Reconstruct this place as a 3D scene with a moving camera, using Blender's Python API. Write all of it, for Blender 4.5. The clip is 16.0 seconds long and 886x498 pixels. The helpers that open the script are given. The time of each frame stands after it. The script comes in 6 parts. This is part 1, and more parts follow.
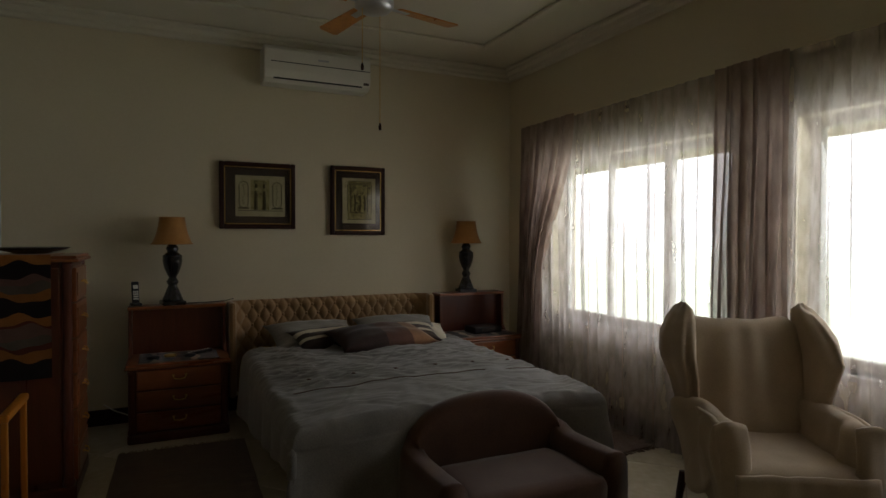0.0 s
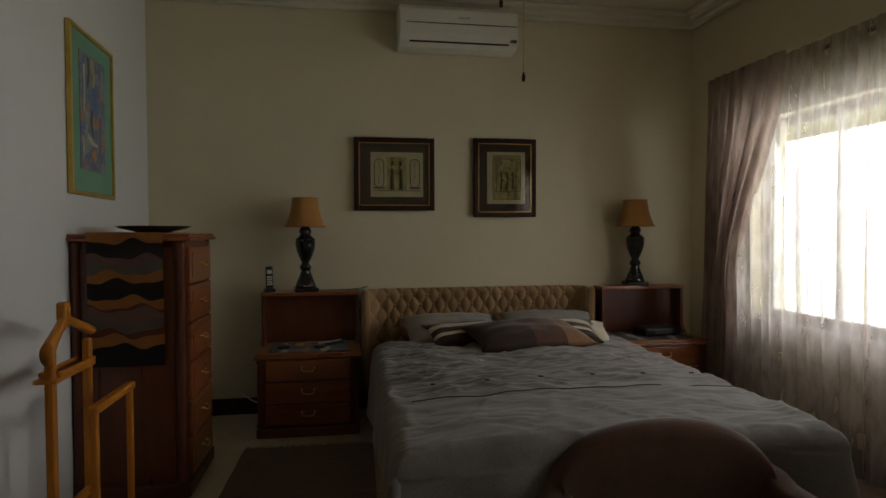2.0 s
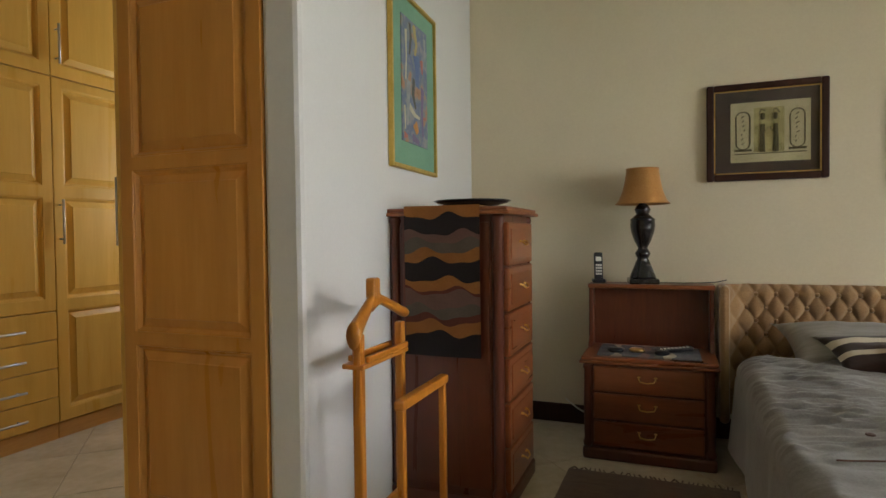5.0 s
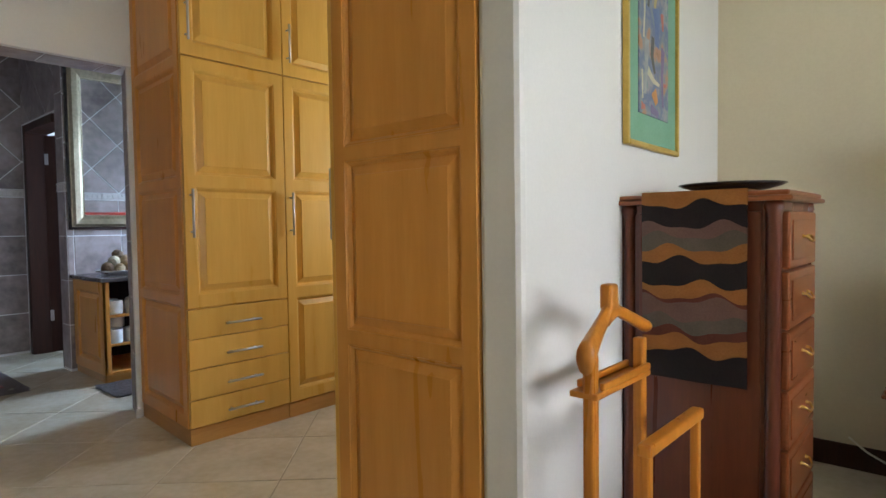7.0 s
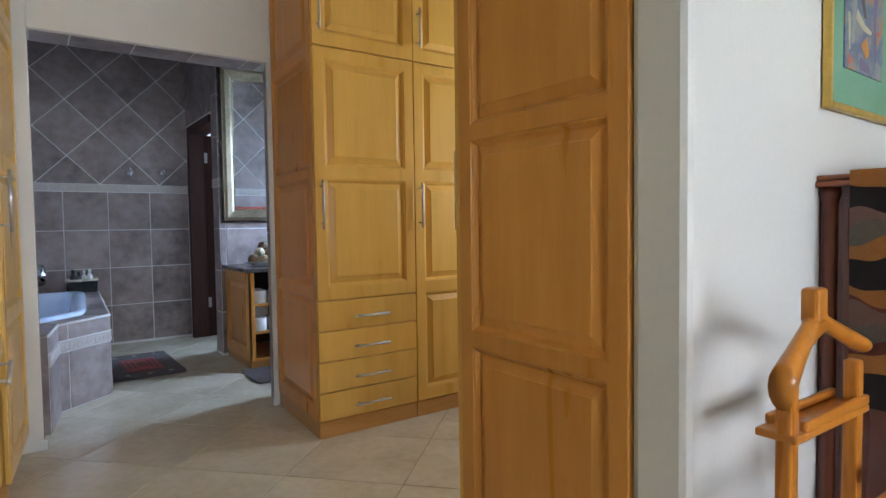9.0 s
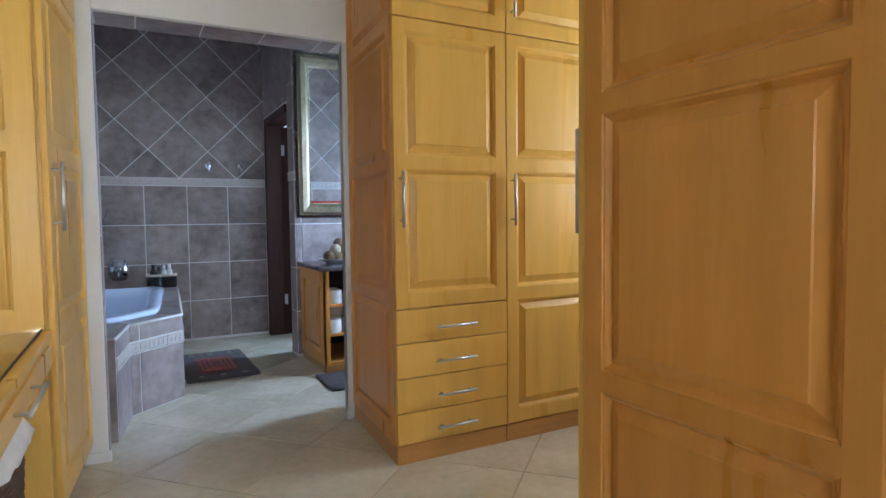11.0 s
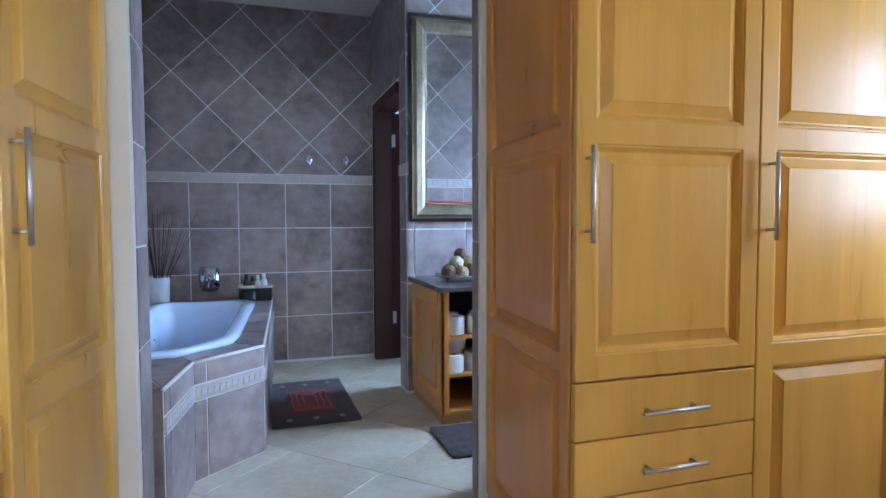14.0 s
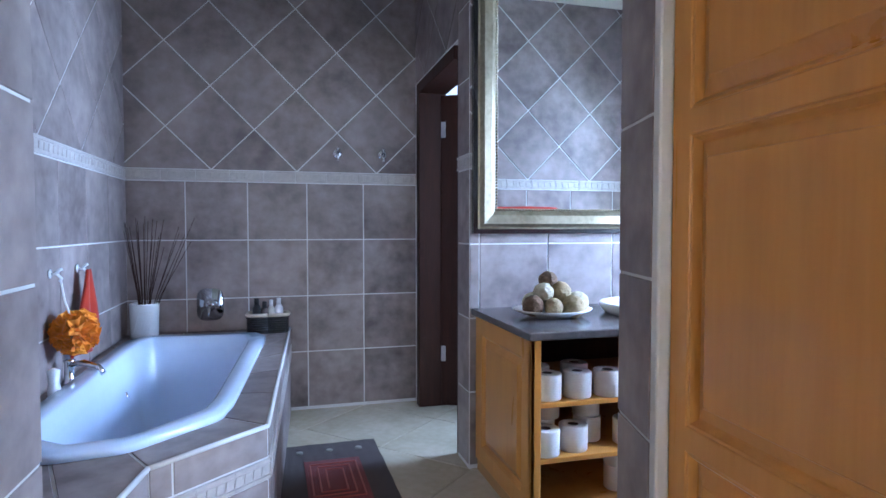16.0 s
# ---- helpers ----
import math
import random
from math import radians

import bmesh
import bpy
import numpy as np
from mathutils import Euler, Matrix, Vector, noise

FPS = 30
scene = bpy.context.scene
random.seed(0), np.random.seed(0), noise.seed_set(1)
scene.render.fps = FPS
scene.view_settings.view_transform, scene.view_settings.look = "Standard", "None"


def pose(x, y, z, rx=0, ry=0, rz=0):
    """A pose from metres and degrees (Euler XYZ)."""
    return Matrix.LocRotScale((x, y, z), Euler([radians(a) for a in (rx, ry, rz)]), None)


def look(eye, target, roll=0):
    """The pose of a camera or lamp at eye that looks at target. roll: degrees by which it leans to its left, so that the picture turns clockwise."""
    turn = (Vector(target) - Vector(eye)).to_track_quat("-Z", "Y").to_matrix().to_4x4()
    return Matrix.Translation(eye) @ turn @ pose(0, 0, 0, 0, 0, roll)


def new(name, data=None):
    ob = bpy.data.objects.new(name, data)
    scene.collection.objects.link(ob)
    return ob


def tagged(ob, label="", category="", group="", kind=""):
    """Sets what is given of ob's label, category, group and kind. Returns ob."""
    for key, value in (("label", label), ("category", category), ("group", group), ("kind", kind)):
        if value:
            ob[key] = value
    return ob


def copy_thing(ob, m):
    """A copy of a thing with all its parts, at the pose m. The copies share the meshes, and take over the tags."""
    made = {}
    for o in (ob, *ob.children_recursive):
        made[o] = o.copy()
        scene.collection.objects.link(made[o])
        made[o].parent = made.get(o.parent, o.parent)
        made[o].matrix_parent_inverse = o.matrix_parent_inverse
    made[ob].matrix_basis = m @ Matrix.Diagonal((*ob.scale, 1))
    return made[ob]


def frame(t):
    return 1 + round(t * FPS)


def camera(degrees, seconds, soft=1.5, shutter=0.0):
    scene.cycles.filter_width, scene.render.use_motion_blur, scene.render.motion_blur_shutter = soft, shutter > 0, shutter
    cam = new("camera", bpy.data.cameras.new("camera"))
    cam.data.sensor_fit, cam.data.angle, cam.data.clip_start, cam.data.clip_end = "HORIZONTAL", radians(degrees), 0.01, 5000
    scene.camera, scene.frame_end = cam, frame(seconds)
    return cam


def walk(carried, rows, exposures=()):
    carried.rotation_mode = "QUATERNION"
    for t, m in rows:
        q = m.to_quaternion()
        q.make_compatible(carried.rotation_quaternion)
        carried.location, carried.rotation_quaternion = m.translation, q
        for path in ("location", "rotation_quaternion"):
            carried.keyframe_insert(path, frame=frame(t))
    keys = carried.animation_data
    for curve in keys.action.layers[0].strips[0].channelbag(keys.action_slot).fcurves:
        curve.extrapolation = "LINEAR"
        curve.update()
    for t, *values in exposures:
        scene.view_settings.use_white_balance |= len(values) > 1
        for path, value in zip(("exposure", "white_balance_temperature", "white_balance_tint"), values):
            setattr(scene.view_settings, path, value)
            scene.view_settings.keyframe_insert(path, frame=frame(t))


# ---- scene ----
cam = camera(74.1, 16.0)
PATH = [
    (0, (0.392, 0.18, 1.322), (1.241, 1.991, 1.28), 0.1),
    (0.5, (0.489, 0.325, 1.306), (1.23, 2.181, 1.262), 0.0),
    (1, (0.611, 0.456, 1.276), (1.204, 2.365, 1.229), -0.1),
    (1.5, (0.68, 0.591, 1.24), (1.145, 2.536, 1.19), -0.2),
    (2, (0.7, 0.76, 1.226), (1.018, 2.734, 1.17), -0.2),
    (2.5, (0.682, 0.862, 1.191), (0.836, 2.855, 1.134), -0.3),
    (3, (0.681, 0.981, 1.174), (0.665, 2.98, 1.119), -0.4),
    (3.5, (0.716, 1.1, 1.157), (0.488, 3.086, 1.103), -0.5),
    (4, (0.688, 1.215, 1.117), (0.289, 3.174, 1.07), -0.6),
    (6.5, (0.393, 1.613, 1.112), (-0.805, 3.213, 1.04), -0.8),
    (7, (0.349, 1.673, 1.132), (-0.974, 3.17, 1.054), -0.8),
    (7.5, (0.317, 1.727, 1.121), (-1.114, 3.123, 1.048), -0.8),
    (8, (0.297, 1.778, 1.118), (-1.219, 3.08, 1.043), -0.9),
    (8.5, (0.258, 1.808, 1.113), (-1.324, 3.03, 1.034), -0.9),
    (9, (0.178, 1.854, 1.11), (-1.453, 3.009, 1.024), -0.8),
    (11.5, (-0.348, 2.047, 1.137), (-2.151, 2.905, 1.029), -0.6),
    (12, (-0.496, 2.074, 1.141), (-2.338, 2.845, 1.033), -0.5),
    (12.5, (-0.669, 2.102, 1.146), (-2.53, 2.828, 1.039), -0.4),
    (13, (-0.843, 2.142, 1.139), (-2.717, 2.834, 1.038), -0.3),
    (13.5, (-1.057, 2.214, 1.151), (-2.946, 2.862, 1.052), -0.2),
    (14, (-1.281, 2.263, 1.15), (-3.185, 2.867, 1.053), -0.2),
    (14.5, (-1.549, 2.277, 1.174), (-3.462, 2.854, 1.076), -0.2),
    (15, (-1.806, 2.29, 1.174), (-3.724, 2.85, 1.08), -0.2),
    (15.5, (-2.073, 2.319, 1.182), (-3.995, 2.865, 1.099), -0.1),
    (16, (-2.34, 2.338, 1.175), (-4.268, 2.864, 1.1), -0.0),
]
EXPOSURES = [(0.0, -1.74, 6350, 10), (1.0, -1.46, 6350, 10), (2.0, -1.3, 6400, 10), (3.0, -0.82, 6500, 10), (3.5, -0.45, 6500, 10), (4.0, -0.2, 6450, 10), (6.5, 0.93, 6000, 10),
             (9.0, 0.95, 5650, 10), (11.5, 1.2, 5400, 8), (13.0, 1.22, 5150, 9), (14.5, 1.2, 5150, 11), (16.0, 1.44, 5250, 14)]
walk(cam, [(t, look(eye, target, roll)) for t, eye, target, roll in PATH], EXPOSURES)

# ---- sky, sun and window light ----
world = bpy.data.worlds.new("world")
scene.world = world
world.use_nodes = True
sky = world.node_tree.nodes.new("ShaderNodeTexSky")
sky.sky_type, sky.sun_disc = "NISHITA", False
sky.sun_elevation, sky.sun_rotation = radians(58), radians(200)
bg = world.node_tree.nodes["Background"]
bg.inputs["Strength"].default_value = 0.12
world.node_tree.links.new(sky.outputs[0], bg.inputs["Color"])
sun = new("sun", bpy.data.lights.new("sun", "SUN"))
sun.data.energy, sun.data.angle, sun.data.color = 3.0, radians(0.6), (1.0, 0.95, 0.87)
sun.matrix_basis = look((0, 0, 10), (0.15, 0.6, 8.8))


def window_light(name, centre, target, w, h, watts, colour):
    lamp = new(name, bpy.data.lights.new(name, "AREA"))
    lamp.data.shape, lamp.data.size, lamp.data.size_y = "RECTANGLE", w, h
    lamp.data.energy, lamp.data.color = watts, colour
    lamp.matrix_basis = look(centre, target)


window_light("sky_light_bedroom", (3.62, 3.35, 1.42), (1.6, 3.35, 0.3), 1.68, 1.2, 54, (0.96, 0.98, 1.0))
window_light("sky_light_bedroom", (3.62, 1.48, 1.42), (1.6, 1.48, 0.3), 1.25, 1.2, 41, (0.96, 0.98, 1.0))
window_light("sky_light_dressing", (-1.89, 5.13, 1.58), (-1.95, 2.6, 2.0), 0.4, 0.85, 12, (0.86, 0.93, 1.0))
window_light("sky_light_bathroom", (-3.98, 5.5, 1.72), (-5.8, 2.2, 0.8), 1.1, 1.3, 114, (0.58, 0.75, 1.0))
window_light("sky_light_toilet", (-5.55, 5.15, 1.5), (-5.75, 0, 0.6), 0.58, 1.18, 42, (0.57, 0.74, 1.0))

# ---- small tools ----
def lin(r, g, b):
    """Linear colour from 0-255 display values."""
    return tuple(((c / 255 + 0.055) / 1.055) ** 2.4 if c > 10 else c / 255 / 12.92 for c in (r, g, b)) + (1.0,)


def surface(name, a, b, rough=0.5, scale=8.0, stretch=(1, 1, 1), fine=60.0, bump=0.05, metal=0.0, vary=0.0, spec=0.5, coat=0.0,
            grain=0.35, sheen=0.0, wood=False):
    """A node material: two tones mixed by noise at two scales, bump, slight roughness changes and a tone shift per object."""
    m = bpy.data.materials.new(name)
    m.use_nodes = True
    nt = m.node_tree
    n, link = nt.nodes, nt.links.new
    p = n["Principled BSDF"]
    tc, mp = n.new("ShaderNodeTexCoord"), n.new("ShaderNodeMapping")
    mp.inputs["Scale"].default_value = stretch
    link(tc.outputs["Object"], mp.inputs["Vector"])
    oi = n.new("ShaderNodeObjectInfo")
    shift = n.new("ShaderNodeVectorMath")
    shift.operation = "ADD"
    seven = n.new("ShaderNodeMath")
    seven.operation = "MULTIPLY"
    seven.inputs[1].default_value = 37.0
    link(oi.outputs["Random"], seven.inputs[0])
    link(mp.outputs[0], shift.inputs[0])
    link(seven.outputs[0], shift.inputs[1])
    big, small = n.new("ShaderNodeTexNoise"), n.new("ShaderNodeTexNoise")
    big.inputs["Scale"].default_value, small.inputs["Scale"].default_value = scale, fine
    big.inputs["Detail"].default_value, small.inputs["Detail"].default_value = 4.0, 5.0
    if wood:
        big.inputs["Distortion"].default_value = 1.2
    link(shift.outputs[0], big.inputs["Vector"])
    link(shift.outputs[0], small.inputs["Vector"])
    mixf = n.new("ShaderNodeMix")
    mixf.data_type = "FLOAT"
    mixf.inputs["Factor"].default_value = grain
    link(big.outputs["Fac"], mixf.inputs[2])
    link(small.outputs["Fac"], mixf.inputs[3])
    ramp = n.new("ShaderNodeValToRGB")
    ramp.color_ramp.elements[0].position, ramp.color_ramp.elements[1].position = 0.32, 0.68
    ramp.color_ramp.elements[0].color, ramp.color_ramp.elements[1].color = a, b
    link(mixf.outputs[0], ramp.inputs["Fac"])
    col = ramp.outputs["Color"]
    if wood:
        # glued boards, each a little lighter or darker
        board, tone, bhsv = n.new("ShaderNodeTexNoise"), n.new("ShaderNodeMapRange"), n.new("ShaderNodeHueSaturation")
        board.inputs["Scale"].default_value, board.inputs["Detail"].default_value = 4.2, 0.0
        tone.inputs["From Min"].default_value, tone.inputs["From Max"].default_value = 0.35, 0.65
        tone.inputs["To Min"].default_value, tone.inputs["To Max"].default_value = 0.965, 1.03
        link(shift.outputs[0], board.inputs["Vector"])
        link(board.outputs["Fac"], tone.inputs["Value"])
        link(tone.outputs[0], bhsv.inputs["Value"])
        link(col, bhsv.inputs["Color"])
        col = bhsv.outputs["Color"]
    if vary:
        hsv = n.new("ShaderNodeHueSaturation")
        mr = n.new("ShaderNodeMapRange")
        mr.inputs["To Min"].default_value, mr.inputs["To Max"].default_value = 1 - vary, 1 + vary
        link(oi.outputs["Random"], mr.inputs["Value"])
        link(mr.outputs[0], hsv.inputs["Value"])
        link(col, hsv.inputs["Color"])
        col = hsv.outputs["Color"]
    link(col, p.inputs["Base Color"])
    rr = n.new("ShaderNodeMapRange")
    rr.inputs["To Min"].default_value, rr.inputs["To Max"].default_value = max(0.02, rough - 0.08), min(1, rough + 0.08)
    link(big.outputs["Fac"], rr.inputs["Value"])
    link(rr.outputs[0], p.inputs["Roughness"])
    p.inputs["Metallic"].default_value = metal
    p.inputs["Specular IOR Level"].default_value = spec
    p.inputs["Coat Weight"].default_value = coat
    p.inputs["Coat Roughness"].default_value = 0.15
    p.inputs["Sheen Weight"].default_value = sheen
    if bump:
        bp = n.new("ShaderNodeBump")
        bp.inputs["Strength"].default_value, bp.inputs["Distance"].default_value = bump, 0.01
        link(mixf.outputs[0], bp.inputs["Height"])
        link(bp.outputs[0], p.inputs["Normal"])
    return m


def thing(name, m=None, label="", category="", group="", kind=""):
    ob = new(name)
    ob.empty_display_size = 0.1
    if m is not None:
        ob.matrix_basis = m
    return tagged(ob, label, category, group, kind)


def part(name, bm, material, parent=None, label="", smooth=False, bevel=0.0, kind=""):
    me = bpy.data.meshes.new(name)
    bmesh.ops.recalc_face_normals(bm, faces=bm.faces)
    if smooth:
        for f in bm.faces:
            f.smooth = True
    bm.to_mesh(me)
    bm.free()
    me.materials.append(material)
    ob = new(name, me)
    if parent is not None:
        ob.parent = parent
        if parent.data is None:
            ob.matrix_parent_inverse = parent.matrix_basis.inverted()
    if bevel:
        bv = ob.modifiers.new("bevel", "BEVEL")
        bv.width, bv.segments, bv.limit_method, bv.angle_limit = bevel, 2, "ANGLE", radians(50)
    return tagged(ob, label, "", "", kind)


def box(bm, x0, y0, z0, x1, y1, z1):
    vs = [bm.verts.new((x, y, z)) for z in (z0, z1) for x, y in ((x0, y0), (x1, y0), (x1, y1), (x0, y1))]
    for q in ((3, 2, 1, 0), (4, 5, 6, 7), (0, 1, 5, 4), (1, 2, 6, 5), (2, 3, 7, 6), (3, 0, 4, 7)):
        bm.faces.new([vs[i] for i in q])
    return vs


def cube(x0, y0, z0, x1, y1, z1):
    bm = bmesh.new()
    box(bm, x0, y0, z0, x1, y1, z1)
    return bm


def prism(bm, outline, z0, z1):
    lo = [bm.verts.new((x, y, z0)) for x, y in outline]
    hi = [bm.verts.new((x, y, z1)) for x, y in outline]
    k = len(outline)
    bm.faces.new(lo[::-1])
    bm.faces.new(hi)
    for i in range(k):
        bm.faces.new((lo[i], lo[(i + 1) % k], hi[(i + 1) % k], hi[i]))
    return lo + hi


def lathe(bm, profile, at=(0, 0, 0), sides=24, sx=1.0, sy=1.0):
    """Turned shape about z: profile of (radius, height)."""
    rings = []
    for r, z in profile:
        rings.append([bm.verts.new((at[0] + sx * max(r, 1e-4) * math.cos(2 * math.pi * i / sides),
                                    at[1] + sy * max(r, 1e-4) * math.sin(2 * math.pi * i / sides), at[2] + z)) for i in range(sides)])
    for lo, hi in zip(rings, rings[1:]):
        for i in range(sides):
            j = (i + 1) % sides
            bm.faces.new((lo[i], lo[j], hi[j], hi[i]))
    bm.faces.new(rings[0][::-1])
    bm.faces.new(rings[-1])
    return [v for ring in rings for v in ring]


def tube(bm, points, r, sides=8, taper=1.0):
    """A round rod along points."""
    pts = [Vector(p) for p in points]
    rings = []
    for i, p in enumerate(pts):
        d = (pts[min(i + 1, len(pts) - 1)] - pts[max(i - 1, 0)]).normalized()
        u = d.orthogonal().normalized() if abs(d.z) > 0.9 else d.cross(Vector((0, 0, 1))).normalized()
        w = d.cross(u)
        rad = r * (1 + (taper - 1) * i / max(1, len(pts) - 1))
        rings.append([bm.verts.new(p + rad * (math.cos(2 * math.pi * k / sides) * u + math.sin(2 * math.pi * k / sides) * w)) for k in range(sides)])
    for a, b in zip(rings, rings[1:]):
        for k in range(sides):
            bm.faces.new((a[k], a[(k + 1) % sides], b[(k + 1) % sides], b[k]))
    bm.faces.new(rings[0][::-1])
    bm.faces.new(rings[-1])
    return [v for ring in rings for v in ring]


def grid(bm, nu, nv, fn, closed=False):
    """A sheet of nu x nv quads; fn(u, v) gives a place."""
    rows = [[bm.verts.new(fn(i / nu, j / nv)) for i in range(nu + (0 if closed else 1))] for j in range(nv + 1)]
    k = len(rows[0])
    for a, b in zip(rows, rows[1:]):
        for i in range(k if closed else k - 1):
            bm.faces.new((a[i], a[(i + 1) % k], b[(i + 1) % k], b[i]))
    return rows


def turn_bm(bm, m):
    bmesh.ops.transform(bm, matrix=m, verts=bm.verts)
    return bm


# ---- materials ----
WALL = surface("wall_paint", lin(210, 198, 170), lin(219, 208, 181), 0.75, 1.2, fine=90, bump=0.04, spec=0.25)
WHITE = surface("white_paint", lin(212, 211, 208), lin(220, 219, 215), 0.6, 1.5, fine=90, bump=0.03, spec=0.3)
CEIL = surface("ceiling_paint", lin(212, 205, 186), lin(221, 214, 196), 0.8, 1.0, fine=70, bump=0.02, spec=0.2)
OAK = surface("yellow_varnished_wood", lin(210, 164, 77), lin(220, 177, 91), 0.3, 4.0, (2.6, 2.6, 0.22), 34, 0.0, vary=0.06, coat=0.0, spec=0.26, wood=True)
OAK_END = surface("orange_varnished_wood_panel", lin(200, 138, 60), lin(211, 151, 73), 0.3, 4.0, (2.6, 2.6, 0.22), 34, 0.0, vary=0.06, coat=0.0, spec=0.35, wood=True)
OAK_DARK = surface("yellow_wood_plinth", lin(176, 126, 62), lin(196, 148, 82), 0.35, 5.0, (0.4, 0.4, 4), 40, 0.03, coat=0.2, wood=True)
CHERRY = surface("red_brown_varnished_wood", lin(78, 33, 17), lin(99, 46, 24), 0.3, 3.5, (3, 3, 0.3), 40, 0.03, vary=0.06, coat=0.4, wood=True)
CHERRY_H = surface("red_brown_drawer_wood", lin(118, 62, 31), lin(146, 84, 45), 0.3, 3.5, (0.4, 0.4, 3), 40, 0.03, vary=0.06, coat=0.4, wood=True)
VALET = surface("orange_varnished_wood", lin(178, 108, 28), lin(204, 134, 46), 0.3, 5.0, (4, 4, 0.4), 40, 0.03, coat=0.35, wood=True)
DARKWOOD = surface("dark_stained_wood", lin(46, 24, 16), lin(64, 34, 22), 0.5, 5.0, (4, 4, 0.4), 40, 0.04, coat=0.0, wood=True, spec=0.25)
BLACK = surface("black_lacquer", lin(22, 20, 19), lin(34, 30, 28), 0.25, 9, fine=60, bump=0.02, coat=0.5)
STEEL = surface("brushed_steel", lin(186, 186, 188), lin(208, 208, 210), 0.42, 10, (1, 1, 1), 120, 0.01, metal=1.0)
CHROME = surface("chrome", lin(225, 228, 232), lin(238, 240, 242), 0.08, 5, fine=30, bump=0.0, metal=1.0)
BRASS = surface("antique_brass", lin(206, 164, 86), lin(230, 196, 124), 0.3, 20, fine=80, bump=0.02, metal=1.0)
TILE = surface("mottled_grey_brown_tile", lin(104, 91, 88), lin(168, 154, 148), 0.45, 3.2, fine=14, bump=0.02, spec=0.35, vary=0.06, grain=0.4)
GROUT = surface("pale_grout", lin(212, 210, 208), lin(224, 222, 219), 0.8, 12, fine=90, bump=0.05)
BORDER = surface("embossed_border_tile", lin(172, 165, 160), lin(198, 190, 184), 0.35, 14, fine=60, bump=0.04)
FLOORT = surface("beige_floor_tile", lin(188, 176, 150), lin(212, 202, 180), 0.2, 3.0, fine=24, bump=0.015, vary=0.04, grain=0.3)
FGROUT = surface("floor_grout", lin(150, 140, 120), lin(170, 160, 140), 0.8, 12, fine=90, bump=0.05)

# ---- the shell of the house ----
def slab(name, boxes, material, label, category="wall", bevel=0.0):
    bm = bmesh.new()
    for b in boxes:
        box(bm, *b)
    ob = part(name, bm, material, None, label, bevel=bevel)
    return tagged(ob, "", category, "", "structure")


CEILING_Z = 2.84
N0, N1 = 4.88, 5.1          # wall behind the bed
E0, E1 = 3.28, 3.52         # window wall
F0, F1 = -3.37, -3.61       # wall with the bathroom opening
B0, B1 = -6.184, -6.4       # far bathroom wall
DWIN = (-2.22, -1.62, 1.0, 2.15)
wall_north = slab("wall_north", [(-3.61, N0, -0.05, DWIN[0], N1, 2.9), (DWIN[1], N0, -0.05, E1, N1, 2.9), (DWIN[0], N0, -0.05, DWIN[1], N1, DWIN[2]),
                                 (DWIN[0], N0, DWIN[3], DWIN[1], N1, 2.9)], WALL, "plain cream painted plaster wall behind the bed")
W1, W2, WZ = (2.5, 4.2), (0.85, 2.12), (0.68, 1.93)
wall_east = slab("wall_east", [(E0, W1[1], -0.05, E1, N0, 2.9), (E0, W2[1], -0.05, E1, W1[0], 2.9), (E0, -1.7, -0.05, E1, W2[0], 2.9),
                               (E0, W1[0], -0.05, E1, W1[1], WZ[0]), (E0, W2[0], -0.05, E1, W2[1], WZ[0]),
                               (E0, W1[0], WZ[1], E1, W1[1], 2.9), (E0, W2[0], WZ[1], E1, W2[1], 2.9)], WALL, "cream painted wall with two wide windows")
slab("wall_south", [(-1.4, -1.7, -0.05, E0, -1.5, 2.9)], WALL, "plain cream painted bedroom wall")
slab("wall_west", [(-1.6, -1.7, -0.05, -1.4, 1.15, 2.9)], WALL, "plain cream painted bedroom wall")
slab("wall_dressing", [(-3.37, 0.98, -0.05, -1.6, 1.15, 2.9)], WALL, "plain cream wall behind the dressing table")
OP = (1.887, 3.07, 2.10)
OPB = 3.135                 # the opening widens a little towards the bathroom
wall_front = slab("wall_bathroom", [(F1, 1.15, -0.05, F0, OP[0], 2.9), (F1, OP[0], OP[2], F0, 3.2, 2.9)], WHITE,
                  "white painted wall with a wide tiled opening to the bathroom", bevel=0.006)
me_ = bmesh.new()
prism(me_, [(F0, OP[1]), (F0, N0), (F1, N0), (F1, OPB)], -0.05, OP[2])
box(me_, F1, 3.2, OP[2], F0, N0, 2.9)
part("wall_return", me_, WHITE, wall_front, bevel=0.006)
bm = bmesh.new()
prism(bm, [(-0.50, 2.94), (-0.64, 2.94), (-0.70, 4.88), (-0.59, 4.88)], -0.05, 2.84)
tagged(part("wall_partition", bm, WHITE, None, "white painted partition wall with a rounded corner", bevel=0.02), "", "wall", "", "structure")

ceil = bmesh.new()
box(ceil, -6.5, -1.7, CEILING_Z, 3.6, 5.2, CEILING_Z + 0.1)
tagged(part("ceiling", ceil, CEIL, None, "cream painted plaster ceiling"), "", "ceiling", "", "structure")
